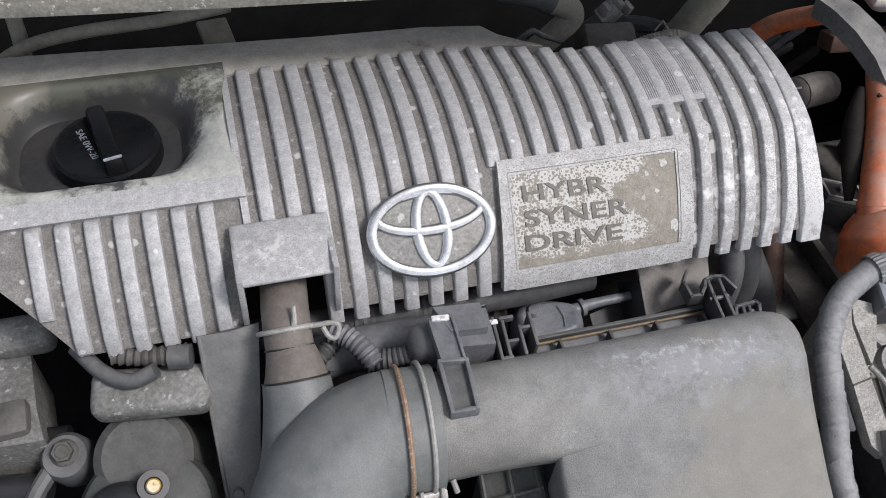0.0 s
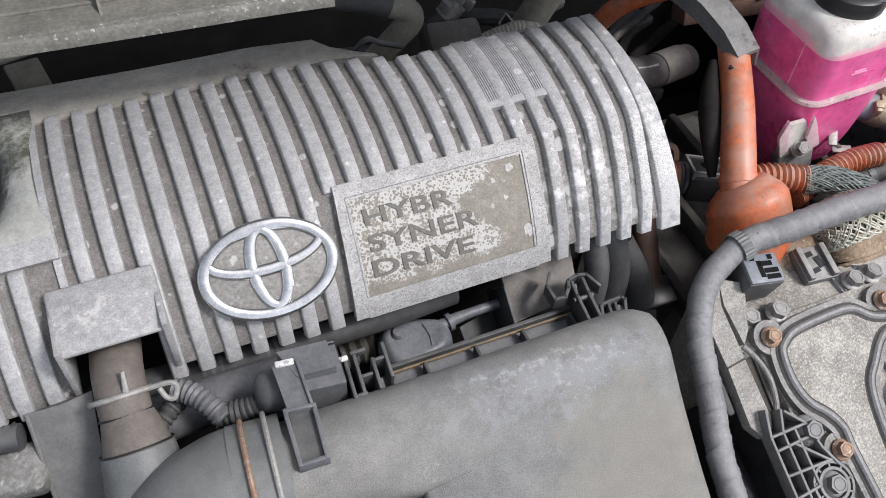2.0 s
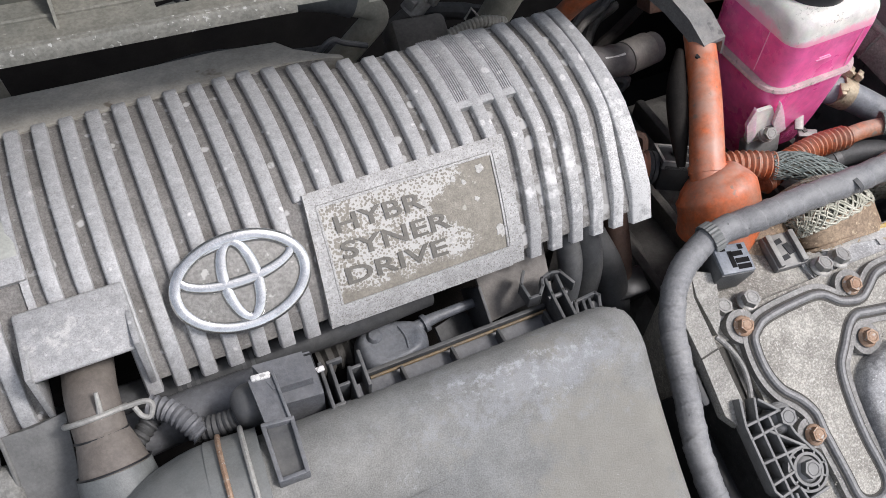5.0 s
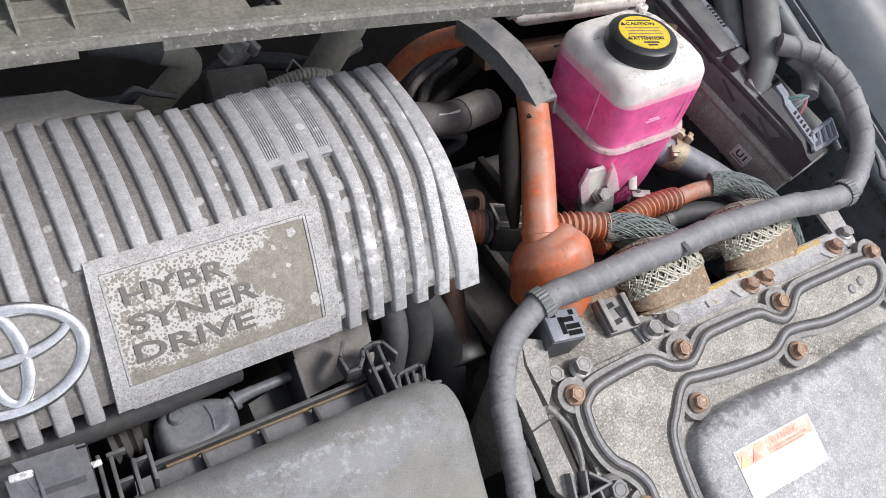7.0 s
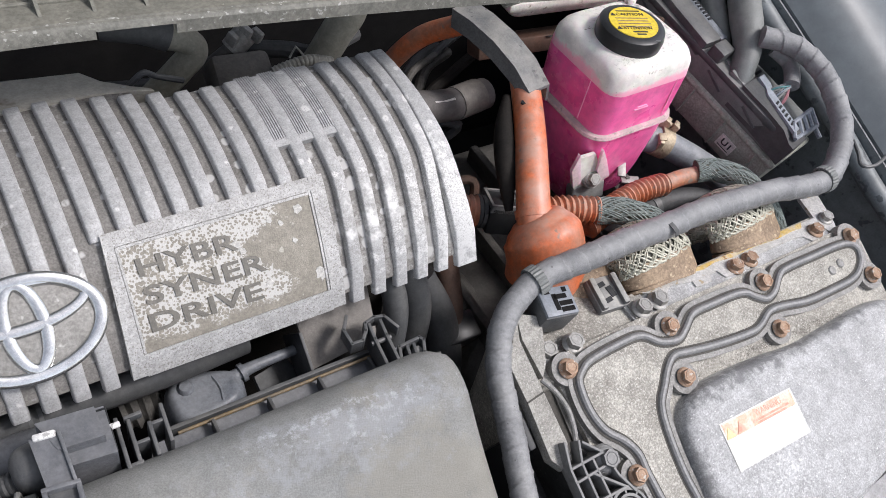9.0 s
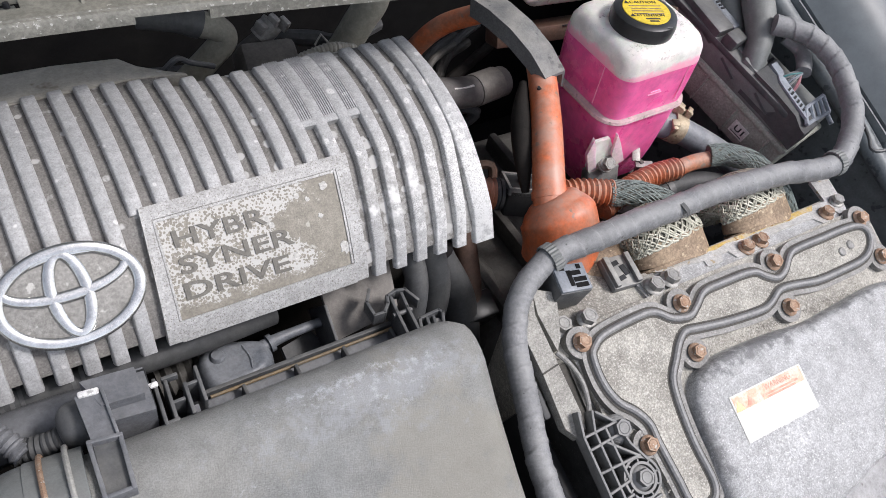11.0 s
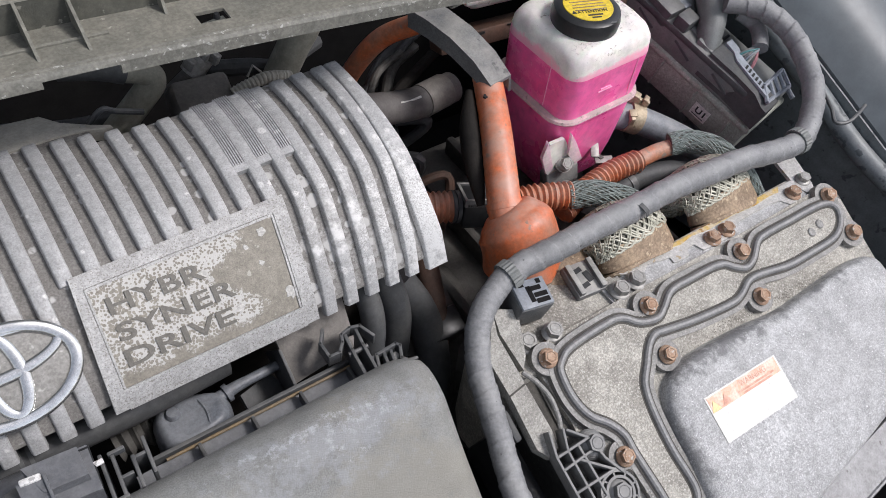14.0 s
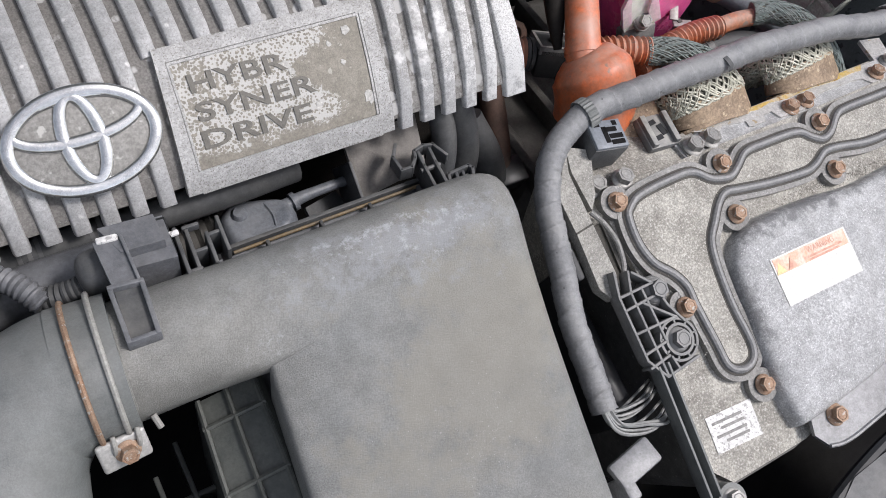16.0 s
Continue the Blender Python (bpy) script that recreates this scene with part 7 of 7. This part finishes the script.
    for x, deep in ((-0.30, 0.040), (-0.17, 0.040), (-0.04, 0.040), (0.09, 0.040), (0.222, 0.040), (0.257, 0.040), (0.2923, 0.040), (0.356, 0.016), (0.529, 0.012)):
        part("gusset", prism([(0, 0), (deep, 0), (deep, 0.025)], -0.0012, 0.0012, pose(x, front(x) + 0.0525 - deep, 0.961, 90, 0, 90), 0.0004), M["cowl"], c)
    w = thing("windscreen_trim", (0.1, 0.56, 1.0), "smooth blue-grey trim along the foot of the windscreen", "trim")
    part("trim", loft([[(x, front(x) + dy, z) for dy, z in ((0.070, 0.984), (0.072, 0.998), (0.080, 1.008), (0.095, 1.014), (0.13, 1.018), (0.13, 0.984))] for x in xs]), M["paint"], w, "", 60)
    part("seal", tube([(x, front(x) + 0.0690, 0.9895) for x in xs], 0.0030, 8, raw=True), M["black"], w)
    k = thing("cowl_end_plate", (0.66, 0.46, 0.93), "pale metal end plate of the cowl", "plate")
    part("plate", block((0.085, 0.05, 0.004), pose(0.625, 0.462, 0.934, 14, 0, 8), 0.002), M["cowl"], k)


cowl()


# ---- engine parts in the dark behind, below and in front of the cover ----
def engine():
    c = thing("engine_block", (0.2, 0.45, 0.4), "engine below its cover, coloured near black for its shade", "engine")
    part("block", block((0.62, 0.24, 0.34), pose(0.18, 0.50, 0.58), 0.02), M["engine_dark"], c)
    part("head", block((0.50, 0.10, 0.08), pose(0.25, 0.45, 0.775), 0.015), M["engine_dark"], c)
    part("front_pipe", tube([(-0.02, 0.315, 0.755), (0.06, 0.312, 0.757), (0.14, 0.310, 0.757), (0.22, 0.312, 0.752), (0.30, 0.32, 0.745)], 0.0125, 16), M["hose"], c, "dark pipe along the engine")
    for x in (0.085, 0.092, 0.099, 0.135, 0.142):
        part("pipe_ring", tube([(x, 0.312, 0.757), (x + 0.003, 0.312, 0.757)], 0.0145, 14, 1), M["dusty_black"], c)
    part("lower_pipe", tube([(0.03, 0.285, 0.745), (0.08, 0.285, 0.752), (0.13, 0.282, 0.756), (0.17, 0.275, 0.76)], 0.0185, 16), M["grey_plastic"], c)
    part("ribbed_lead", tube([(0.064, 0.283, 0.786), (0.074, 0.276, 0.786), (0.084, 0.263, 0.785), (0.092, 0.250, 0.780)], ring_wave(0.0045, 0.0018, 0.0072), 14, 12), M["grey_plastic"], c)
    part("ribbed_lead", tube([(0.090, 0.256, 0.778), (0.105, 0.252, 0.781), (0.122, 0.250, 0.786)], ring_wave(0.0045, 0.0016, 0.0075), 14, 12), M["hose"], c)
    part("ribbed_lead", tube([(0.048, 0.268, 0.772), (0.058, 0.276, 0.774), (0.066, 0.283, 0.774)], ring_wave(0.0045, 0.0016, 0.0062), 14, 10), M["hose"], c)
    t = thing("throttle_valve", (0.27, 0.32, 0.66), "dark grey moulded valve body beside the air cleaner", "valve")
    outline = spline([(0.2290, 0.3120, 0), (0.2440, 0.3270, 0), (0.2680, 0.3240, 0), (0.2905, 0.3130, 0), (0.2930, 0.2980, 0), (0.2850, 0.2830, 0), (0.2600, 0.2760, 0), (0.2330, 0.2820, 0)], 4, True)
    middle = Vector((0.262, 0.301, 0))
    part("body", loft([[p + (middle - p).normalized() * d + Vector((0, 0, z)) for p in outline] for d, z in ((0.0, 0.655), (0.0, 0.704), (0.0008, 0.711), (0.003, 0.7165), (0.0065, 0.7205), (0.0100, 0.7215), (0.0125, 0.7205), (0.0140, 0.7205))]), M["valve"], t, "", 60)
    part("boss", lathe([(0, 0.005), (0.005, 0.005), (0.0065, 0.003), (0.007, 0), (0, 0)], pose(0.2475, 0.310, 0.7195), 18), M["valve"], t)
    part("rib", tube([(0.2700, 0.3130, 0.7205), (0.2720, 0.3000, 0.7208), (0.2700, 0.2880, 0.7205)], 0.0012, 6), M["valve"], t)
    part("nozzle", tube([(0.286, 0.308, 0.714), (0.300, 0.3095, 0.716), (0.318, 0.310, 0.717), (0.342, 0.311, 0.716)], lambda w, g: 0.0062 - 0.0016 * min(1, w * 2), 14), M["valve"], t)
    part("bracket", prism([(-0.020, -0.012), (0.024, -0.012), (0.014, 0.014), (-0.020, 0.010)], -0.002, 0.002, pose(0.325, 0.305, 0.690, 30, 10, 10), 0.001), M["hose"], t)
    part("nozzle_ring", tube([(0.2925, 0.3085, 0.715), (0.2965, 0.309, 0.7155)], 0.0082, 14, 1), M["valve"], t)
    part("rusty_joint", tube([(0.20, 0.325, 0.69), (0.215, 0.325, 0.692), (0.235, 0.325, 0.692)], ring_wave(0.009, 0.004, 0.012), 14, 10), M["gearbox"], t)
    b = thing("air_cleaner_bracket", (0.39, 0.30, 0.7), "folded grey sheet bracket between cover and air cleaner", "bracket")
    part("sheet", loft([[(0.345, 0.322, 0.752), (0.412, 0.322, 0.760), (0.412, 0.324, 0.756), (0.345, 0.324, 0.748)],
                        [(0.345, 0.283, 0.722), (0.405, 0.283, 0.735), (0.405, 0.286, 0.731), (0.345, 0.286, 0.718)]]), M["brown_sheet"], b)
    part("fold", block((0.003, 0.045, 0.05), pose(0.344, 0.303, 0.712, 35), 0.001), M["dusty_black"], b)
    q = thing("dark_pipes", (0.5, 0.35, 0.6), "dark rubber pipes in the gap beside the engine", "pipe")
    part("pipe", tube([(0.455, 0.345, 0.76), (0.465, 0.330, 0.73), (0.470, 0.318, 0.69), (0.465, 0.31, 0.63)], 0.016, 14), M["hose"], q)
    part("pipe", tube([(0.425, 0.320, 0.775), (0.430, 0.305, 0.757), (0.428, 0.292, 0.735), (0.42, 0.28, 0.70)], 0.011, 14), M["hose"], q)
    part("pipe", tube([(0.545, 0.40, 0.70), (0.540, 0.36, 0.66), (0.532, 0.33, 0.63), (0.525, 0.31, 0.59)], 0.013, 14), M["rust"], q)
    part("plug", block((0.04, 0.03, 0.04), pose(0.534, 0.322, 0.615, 20), 0.003), M["black"], q)
    part("pipe", tube([(0.50, 0.36, 0.68), (0.515, 0.33, 0.64), (0.515, 0.30, 0.58), (0.50, 0.28, 0.5)], 0.018, 14), M["hose"], q)
    r = thing("rear_hoses", (0.4, 0.6, 0.75), "dusty hoses behind the engine", "hose")
    part("hose", tube([(0.312, 0.560, 0.800), (0.341, 0.565, 0.822), (0.357, 0.567, 0.838), (0.351, 0.570, 0.850), (0.334, 0.572, 0.857), (0.316, 0.576, 0.864)], 0.0125, 16), M["beige_hose"], r)
    part("cuff", tube([(0.336, 0.572, 0.856), (0.314, 0.577, 0.865), (0.285, 0.59, 0.866)], 0.0138, 16), M["hose"], r)
    part("lever", tube([(0.287, 0.53, 0.846), (0.300, 0.53, 0.856), (0.312, 0.532, 0.848), (0.334, 0.532, 0.838)], 0.0028, 8), M["dusty_black"], r)
    part("hose", tube([(0.475, 0.565, 0.785), (0.490, 0.568, 0.806), (0.504, 0.570, 0.828), (0.518, 0.572, 0.850), (0.522, 0.585, 0.875), (0.52, 0.62, 0.90)], 0.0165, 16), M["beige_hose"], r)
    part("fitting", block((0.066, 0.045, 0.030), pose(0.396, 0.552, 0.812, 24, 0, -6), 0.006, 2, 0.8), M["brown_sheet"], r)
    part("tab", tube([(0.438, 0.54, 0.832), (0.444, 0.54, 0.843), (0.452, 0.54, 0.832)], 0.0012, 6, 1), M["clip"], r)
    part("collar", tube([(0.420, 0.535, 0.822), (0.436, 0.535, 0.826), (0.456, 0.535, 0.828), (0.480, 0.535, 0.820)], ring_wave(0.004, 0.0010, 0.0052), 14, 16), M["brown_flange"], r)
    part("clamp", tube([(0.398, 0.58, 0.822), (0.412, 0.581, 0.836)], 0.0115, 14, 1), M["steel"], r)
    for q in (0.397, 0.410, 0.421):
        part("clamp_ear", block((0.007, 0.012, 0.012), pose(q, 0.576, 0.842 - 0.5 * abs(q - 0.408), 20, 10, 30), 0.0015), M["steel"], r)
    part("spigot", tube([(0.372, 0.578, 0.806), (0.398, 0.58, 0.822)], 0.008, 12, 2), M["gearbox"], r)
    part("side_hose", tube([(0.50, 0.500, 0.800), (0.535, 0.512, 0.772), (0.58, 0.520, 0.748), (0.63, 0.522, 0.736), (0.68, 0.532, 0.730)], 0.0180, 18), M["pipe_grey"], r)
    part("cuff", tube([(0.632, 0.5222, 0.7357), (0.668, 0.530, 0.732)], 0.0192, 18, 2), M["brown_sheet"], r)
    part("mark", tube([(0.596, 0.511, 0.7570), (0.608, 0.5115, 0.7540), (0.624, 0.513, 0.7525)], 0.0016, 6, 1), M["label_white"], r, "white print along the hose")


engine()


def left_corner():
    s = thing("heat_shield", (-0.03, 0.25, 0.6), "plain grey sheet shield beside the breather hose", "shield")
    rows = []
    for xa, xb, y, z in ((-0.0345, 0.0105, 0.298, 0.790), (-0.0345, 0.0070, 0.281, 0.770), (-0.0350, 0.0030, 0.262, 0.746), (-0.0350, -0.0060, 0.226, 0.698), (-0.0345, -0.0120, 0.19, 0.65)):
        mid = (xa + xb) / 2
        rows.append([(xa, y, z), (mid, y - 0.003, z + 0.003), (xb, y, z + 0.004), (xb, y + 0.003, z), (mid, y, z), (xa, y + 0.003, z - 0.003)])
    part("sheet", loft(rows), M["sheet"], s, "", 70)
    part("rivet", lathe([(0, 0.001), (0.004, 0.001), (0.0048, 0), (0, 0)], aim((-0.026, 0.213, 0.690), (0, -0.8, 0.6)), 18), M["sheet"], s)
    part("folded_edge", tube([(-0.0345, 0.298, 0.790), (-0.0345, 0.281, 0.770), (-0.035, 0.262, 0.746), (-0.0345, 0.19, 0.65)], 0.0018, 8), M["sheet"], s)
    b = thing("alloy_housing", (-0.1, 0.28, 0.7), "pale corroded alloy housing at the engine front", "housing")
    part("housing", block((0.088, 0.037, 0.028), pose(-0.0755, 0.2805, 0.752, 14, 0, -7), 0.009, 4), M["block_alloy"], b)
    part("collar", tube([(-0.098, 0.302, 0.780), (-0.072, 0.296, 0.778), (-0.045, 0.292, 0.780)], ring_wave(0.006, 0.002, 0.0062), 16, 14), M["gearbox"], b)
    part("cap", tube([(-0.058, 0.292, 0.778), (-0.042, 0.289, 0.779)], 0.0095, 16, 1), M["dusty_black"], b)
    part("lead", tube([(-0.125, 0.315, 0.780), (-0.108, 0.294, 0.772), (-0.088, 0.281, 0.772), (-0.068, 0.282, 0.779)], 0.0062, 12), M["dusty_black"], b)
    a = thing("engine_mount", (-0.17, 0.32, 0.65), "gritty cast alloy engine mount", "engine mount")
    part("casting", prism([(-0.25, 0.275), (-0.160, 0.272), (-0.166, 0.30), (-0.172, 0.355), (-0.185, 0.385), (-0.25, 0.40)], 0.66, 0.728, None, 0.010, 3), M["block_alloy"], a)
    part("lug", block((0.05, 0.03, 0.03), pose(-0.175, 0.365, 0.738, 10), 0.010, 3), M["block_alloy"], a)
    part("step", block((0.060, 0.03, 0.02), pose(-0.200, 0.292, 0.728, 6, 0, 4), 0.005), M["gearbox"], a)
    p = thing("water_pump", (-0.09, 0.22, 0.62), "black moulded pump with a brass plug", "pump")
    part("body", lathe([(0, 0.05), (0.030, 0.05), (0.037, 0.044), (0.040, 0.010), (0.044, 0.0), (0.050, -0.012), (0.052, -0.06), (0, -0.06)], aim((-0.090, 0.262, 0.678), (0, -0.35, 0.94)), 36), M["valve_dark"], p)
    part("flange", lathe([(0, 0.0), (0.040, 0.0), (0.047, -0.003), (0.051, -0.010), (0.052, -0.03), (0, -0.03)], aim((-0.092, 0.205, 0.710), (0, -0.35, 0.94)), 40), M["void_wall"], p)
    part("cover", lathe([(0.006, 0.010), (0.018, 0.010), (0.023, 0.008), (0.027, 0.003), (0.028, 0.0), (0.006, 0.0)], aim((-0.108, 0.200, 0.716), (0, -0.35, 0.94)), 32), M["black"], p)
    m = aim((-0.083, 0.215, 0.730), (0.2, -0.4, 0.9))
    part("plug", lathe([(0, 0.004), (0.0045, 0.004), (0.0058, 0.002), (0.0058, -0.004), (0, -0.004)], m, 16), M["yellow_edge"], p, "brass plug")
    part("collar", lathe([(0.0065, 0.0), (0.0065, 0.003), (0.0115, 0.003), (0.0125, -0.018)], m, 22), M["black"], p)
    part("pipe", tube([(-0.24, 0.295, 0.690), (-0.19, 0.292, 0.692), (-0.15, 0.288, 0.692)], 0.013, 14), M["black"], p)
    part("pipe", tube([(-0.24, 0.260, 0.690), (-0.19, 0.256, 0.690), (-0.165, 0.25, 0.688)], 0.012, 14), M["black"], p)
    k = thing("mounting_bolt", (-0.147, 0.255, 0.71), "grimy bolt in a black bracket", "bolt")
    part("bracket", lathe([(0, 0.008), (0.016, 0.008), (0.019, 0.004), (0.020, -0.03), (0, -0.03)], pose(-0.149, 0.266, 0.706, 20), 24), M["dusty_black"], k)
    part("arm", tube([(-0.160, 0.260, 0.705), (-0.176, 0.240, 0.694), (-0.180, 0.215, 0.68)], 0.007, 10), M["dusty_black"], k)
    piece("bolt", to_mesh("bolt", hex_bolt(0.012), M["gearbox"]), k, pose(-0.149, 0.266, 0.713, 20))
    f = thing("lower_bracket", (0.43, 0.0, 0.65), "grey steel bracket foot beside the air cleaner", "bracket")
    part("foot", block((0.043, 0.022, 0.008), pose(0.432, -0.005, 0.688, 10, 0, 10), 0.003), M["strap"], f)
    part("leg", block((0.012, 0.02, 0.08), pose(0.418, -0.012, 0.650, 10), 0.003), M["strap"], f)


left_corner()


def low_clutter():
    g = thing("gearbox", (0.75, 0.3, 0.4), "dirty ribbed gearbox casting deep in the bay", "gearbox")
    part("casting", block((0.36, 0.36, 0.16), pose(0.72, 0.42, 0.50), 0.03, 3), M["gearbox"], g)
    for i in range(5):
        part("web", block((0.012, 0.30, 0.03), pose(0.58 + 0.07 * i, 0.42, 0.59), 0.004), M["gearbox"], g)
    part("bell", lathe([(0, 0.06), (0.05, 0.06), (0.08, 0.04), (0.10, 0), (0.11, -0.08), (0, -0.08)], aim((0.52, 0.38, 0.54), (-0.3, -0.3, 0.9)), 28), M["gearbox"], g)
    w = thing("thin_leads", (0.7, 0.45, 0.6), "thin black leads between hose and bottle", "wiring")
    rnd = random.Random(12)
    for i in range(12):
        x, y = rnd.uniform(0.54, 0.66), rnd.uniform(0.42, 0.56)
        part("lead", tube([(x, y, rnd.uniform(0.58, 0.68)), (x + rnd.uniform(-0.05, 0.05), y + rnd.uniform(-0.05, 0.05), rnd.uniform(0.62, 0.71)),
                           (x + rnd.uniform(-0.08, 0.08), y + rnd.uniform(0.0, 0.10), rnd.uniform(0.60, 0.71))], rnd.uniform(0.003, 0.007), 8, 8),
             (M["hose"], M["dusty_black"], M["rust"], M["gearbox"])[i % 4], w)
    for i in range(7):
        x, y, z = 0.565 + 0.013 * i + rnd.uniform(-0.006, 0.006), rnd.uniform(0.555, 0.615), rnd.uniform(0.69, 0.735)
        tilt = rnd.uniform(-0.03, 0.03)
        part("lead", tube([(x - 0.04, y - 0.06 + tilt, z - 0.05), (x - 0.01, y - 0.02 + tilt, z - 0.01), (x + 0.03, y + 0.02, z + 0.005), (x + 0.09, y + 0.06, z - 0.01)], rnd.uniform(0.0035, 0.0075), 9, 8),
             (M["hose"], M["gearbox"], M["engine_dark"])[i % 3], w)
    b = thing("rear_leads", (0.0, 0.62, 0.75), "dusty hoses and leads in the dark behind the cover", "hose")
    part("hose", tube([(-0.19, 0.585, 0.83), (-0.15, 0.60, 0.845), (-0.10, 0.607, 0.85), (-0.03, 0.610, 0.852), (0.03, 0.625, 0.85)], 0.0062, 12), M["beige_hose"], b)
    part("hose", tube([(-0.165, 0.56, 0.80), (-0.155, 0.60, 0.83), (-0.16, 0.64, 0.86)], 0.007, 12), M["beige_hose"], b)
    part("strap", block((0.030, 0.035, 0.006), pose(0.015, 0.60, 0.835, 30, 10, 20), 0.002), M["beige_hose"], b)
    part("lead", tube([(0.10, 0.60, 0.80), (0.20, 0.60, 0.81), (0.28, 0.585, 0.80), (0.34, 0.60, 0.78)], 0.008, 10), M["hose"], b)
    part("lead", tube([(0.42, 0.62, 0.79), (0.46, 0.59, 0.80), (0.50, 0.60, 0.78), (0.56, 0.63, 0.77)], 0.009, 10), M["hose"], b)
    f = thing("lamp_housing", (0.72, -0.16, 0.55), "pale grey curved housing in front of the inverter", "housing")
    part("shell", loft([[(0.545, -0.16, 0.56), (0.575, -0.13, 0.595), (0.60, -0.20, 0.60), (0.58, -0.24, 0.56)],
                        [(0.62, -0.11, 0.58), (0.65, -0.095, 0.605), (0.70, -0.18, 0.615), (0.66, -0.24, 0.56)],
                        [(0.75, -0.085, 0.585), (0.78, -0.085, 0.605), (0.82, -0.17, 0.62), (0.78, -0.24, 0.56)],
                        [(0.90, -0.08, 0.585), (0.92, -0.08, 0.605), (0.95, -0.17, 0.62), (0.92, -0.24, 0.56)]], 0.008), M["lattice"], f)
    part("black_rim", tube([(0.535, -0.155, 0.575), (0.60, -0.112, 0.592), (0.69, -0.088, 0.598), (0.80, -0.076, 0.60), (0.92, -0.07, 0.60)], 0.007, 10), M["black"], f)
    k = thing("edge_channel", (0.52, 0.0, 0.6), "grey plastic channel along the inverter edge", "channel")
    for dx in (0.0, 0.010):
        part("wall", block((0.0025, 0.120, 0.016), INV @ pose(-0.166 + dx, -0.200, 0.004, 0, 0, -3), 0.0006), M["duct"], k)
    part("floor", block((0.010, 0.120, 0.003), INV @ pose(-0.161, -0.200, -0.002, 0, 0, -3)), M["duct"], k)
    part("eye", lathe([(0.006, 0), (0.014, 0), (0.014, 0.012), (0.006, 0.012)], INV @ pose(-0.148, -0.268, -0.004), 22), M["duct"], k)
    piece("bolt", to_mesh("bolt", hex_bolt(0.012), M["steel"]), k, INV @ pose(-0.148, -0.268, 0.006))
    d = thing("dark_cover_plate", (0.49, 0.12, 0.6), "black plate in the gap beside the loom", "plate")
    part("plate", block((0.02, 0.15, 0.08), pose(0.494, 0.12, 0.60, 18), 0.006), M["black"], d)
    part("clip", block((0.008, 0.03, 0.014), pose(0.492, 0.165, 0.690, 25), 0.003), M["hose"], d)


low_clutter()


def loose_dirt():
    """Crumbs of grit lying on the inverter and along the foot of its raised lid."""
    rnd = random.Random(31)
    for name, mat, label, count, spread in (("loose_grit", M["grit"], "pale sandy grit lying on the inverter", 1600, 1), ("dirt_crumbs", M["dark_grit"], "dark crumbs of dirt along the raised lid", 520, 0)):
        bm = bmesh.new()
        for i in range(count):
            if spread:
                x, y = rnd.uniform(-0.115, 0.265), rnd.uniform(-0.034, -0.004)
                if x < -0.05:
                    y = rnd.uniform(-0.165, -0.004)
            else:
                x = rnd.uniform(-0.035, 0.24)
                x = rnd.choice((x, rnd.gauss(0.10, 0.03), rnd.gauss(0.17, 0.04)))
                y = -0.0560 - 0.006 * max(0, x - 0.085) / 0.1 + rnd.gauss(0, 0.0034)
            r = rnd.uniform(0.0004, 0.0011) * (0.9 if spread else 0.7)
            o = Vector((x, y, 0.0008 if spread else -0.0070))
            v = [bm.verts.new(INV @ (o + Vector((r * math.cos(q) * rnd.uniform(0.7, 1.3), r * math.sin(q) * rnd.uniform(0.7, 1.3), -0.0006)))) for q in (0, 1.5, 3.1, 4.7)]
            t = bm.verts.new(INV @ (o + Vector((0, 0, r * 0.45))))
            for a in range(4):
                bm.faces.new((v[a], v[(a + 1) % 4], t))
        solid(name, bm, mat, label, "dirt", kind="stuff")


loose_dirt()


def odds_below_bottle():
    h = thing("black_hose", (0.80, 0.33, 0.66), "plain black hose below the orange conduit", "hose")
    part("hose", tube([(0.735, 0.330, 0.668), (0.765, 0.335, 0.682), (0.805, 0.338, 0.690), (0.85, 0.328, 0.690), (0.89, 0.31, 0.680)], 0.0125, 16), M["hose"], h)
    part("band", tube([(0.792, 0.3375, 0.688), (0.800, 0.338, 0.689)], 0.0135, 16, 1), M["dusty_black"], h)
    k = thing("clip_tab", (0.79, 0.385, 0.67), "small dull steel spring tab behind the conduit", "clip")
    part("tab", block((0.010, 0.020, 0.003), pose(0.783, 0.388, 0.706, 25, 0, -30), 0.001), M["steel"], k)
    part("leg", block((0.022, 0.010, 0.003), pose(0.787, 0.374, 0.699, 10, 0, -25), 0.001), M["steel"], k)
    part("stem", block((0.006, 0.006, 0.06), pose(0.785, 0.378, 0.672), 0.001), M["gearbox"], k)


odds_below_bottle()
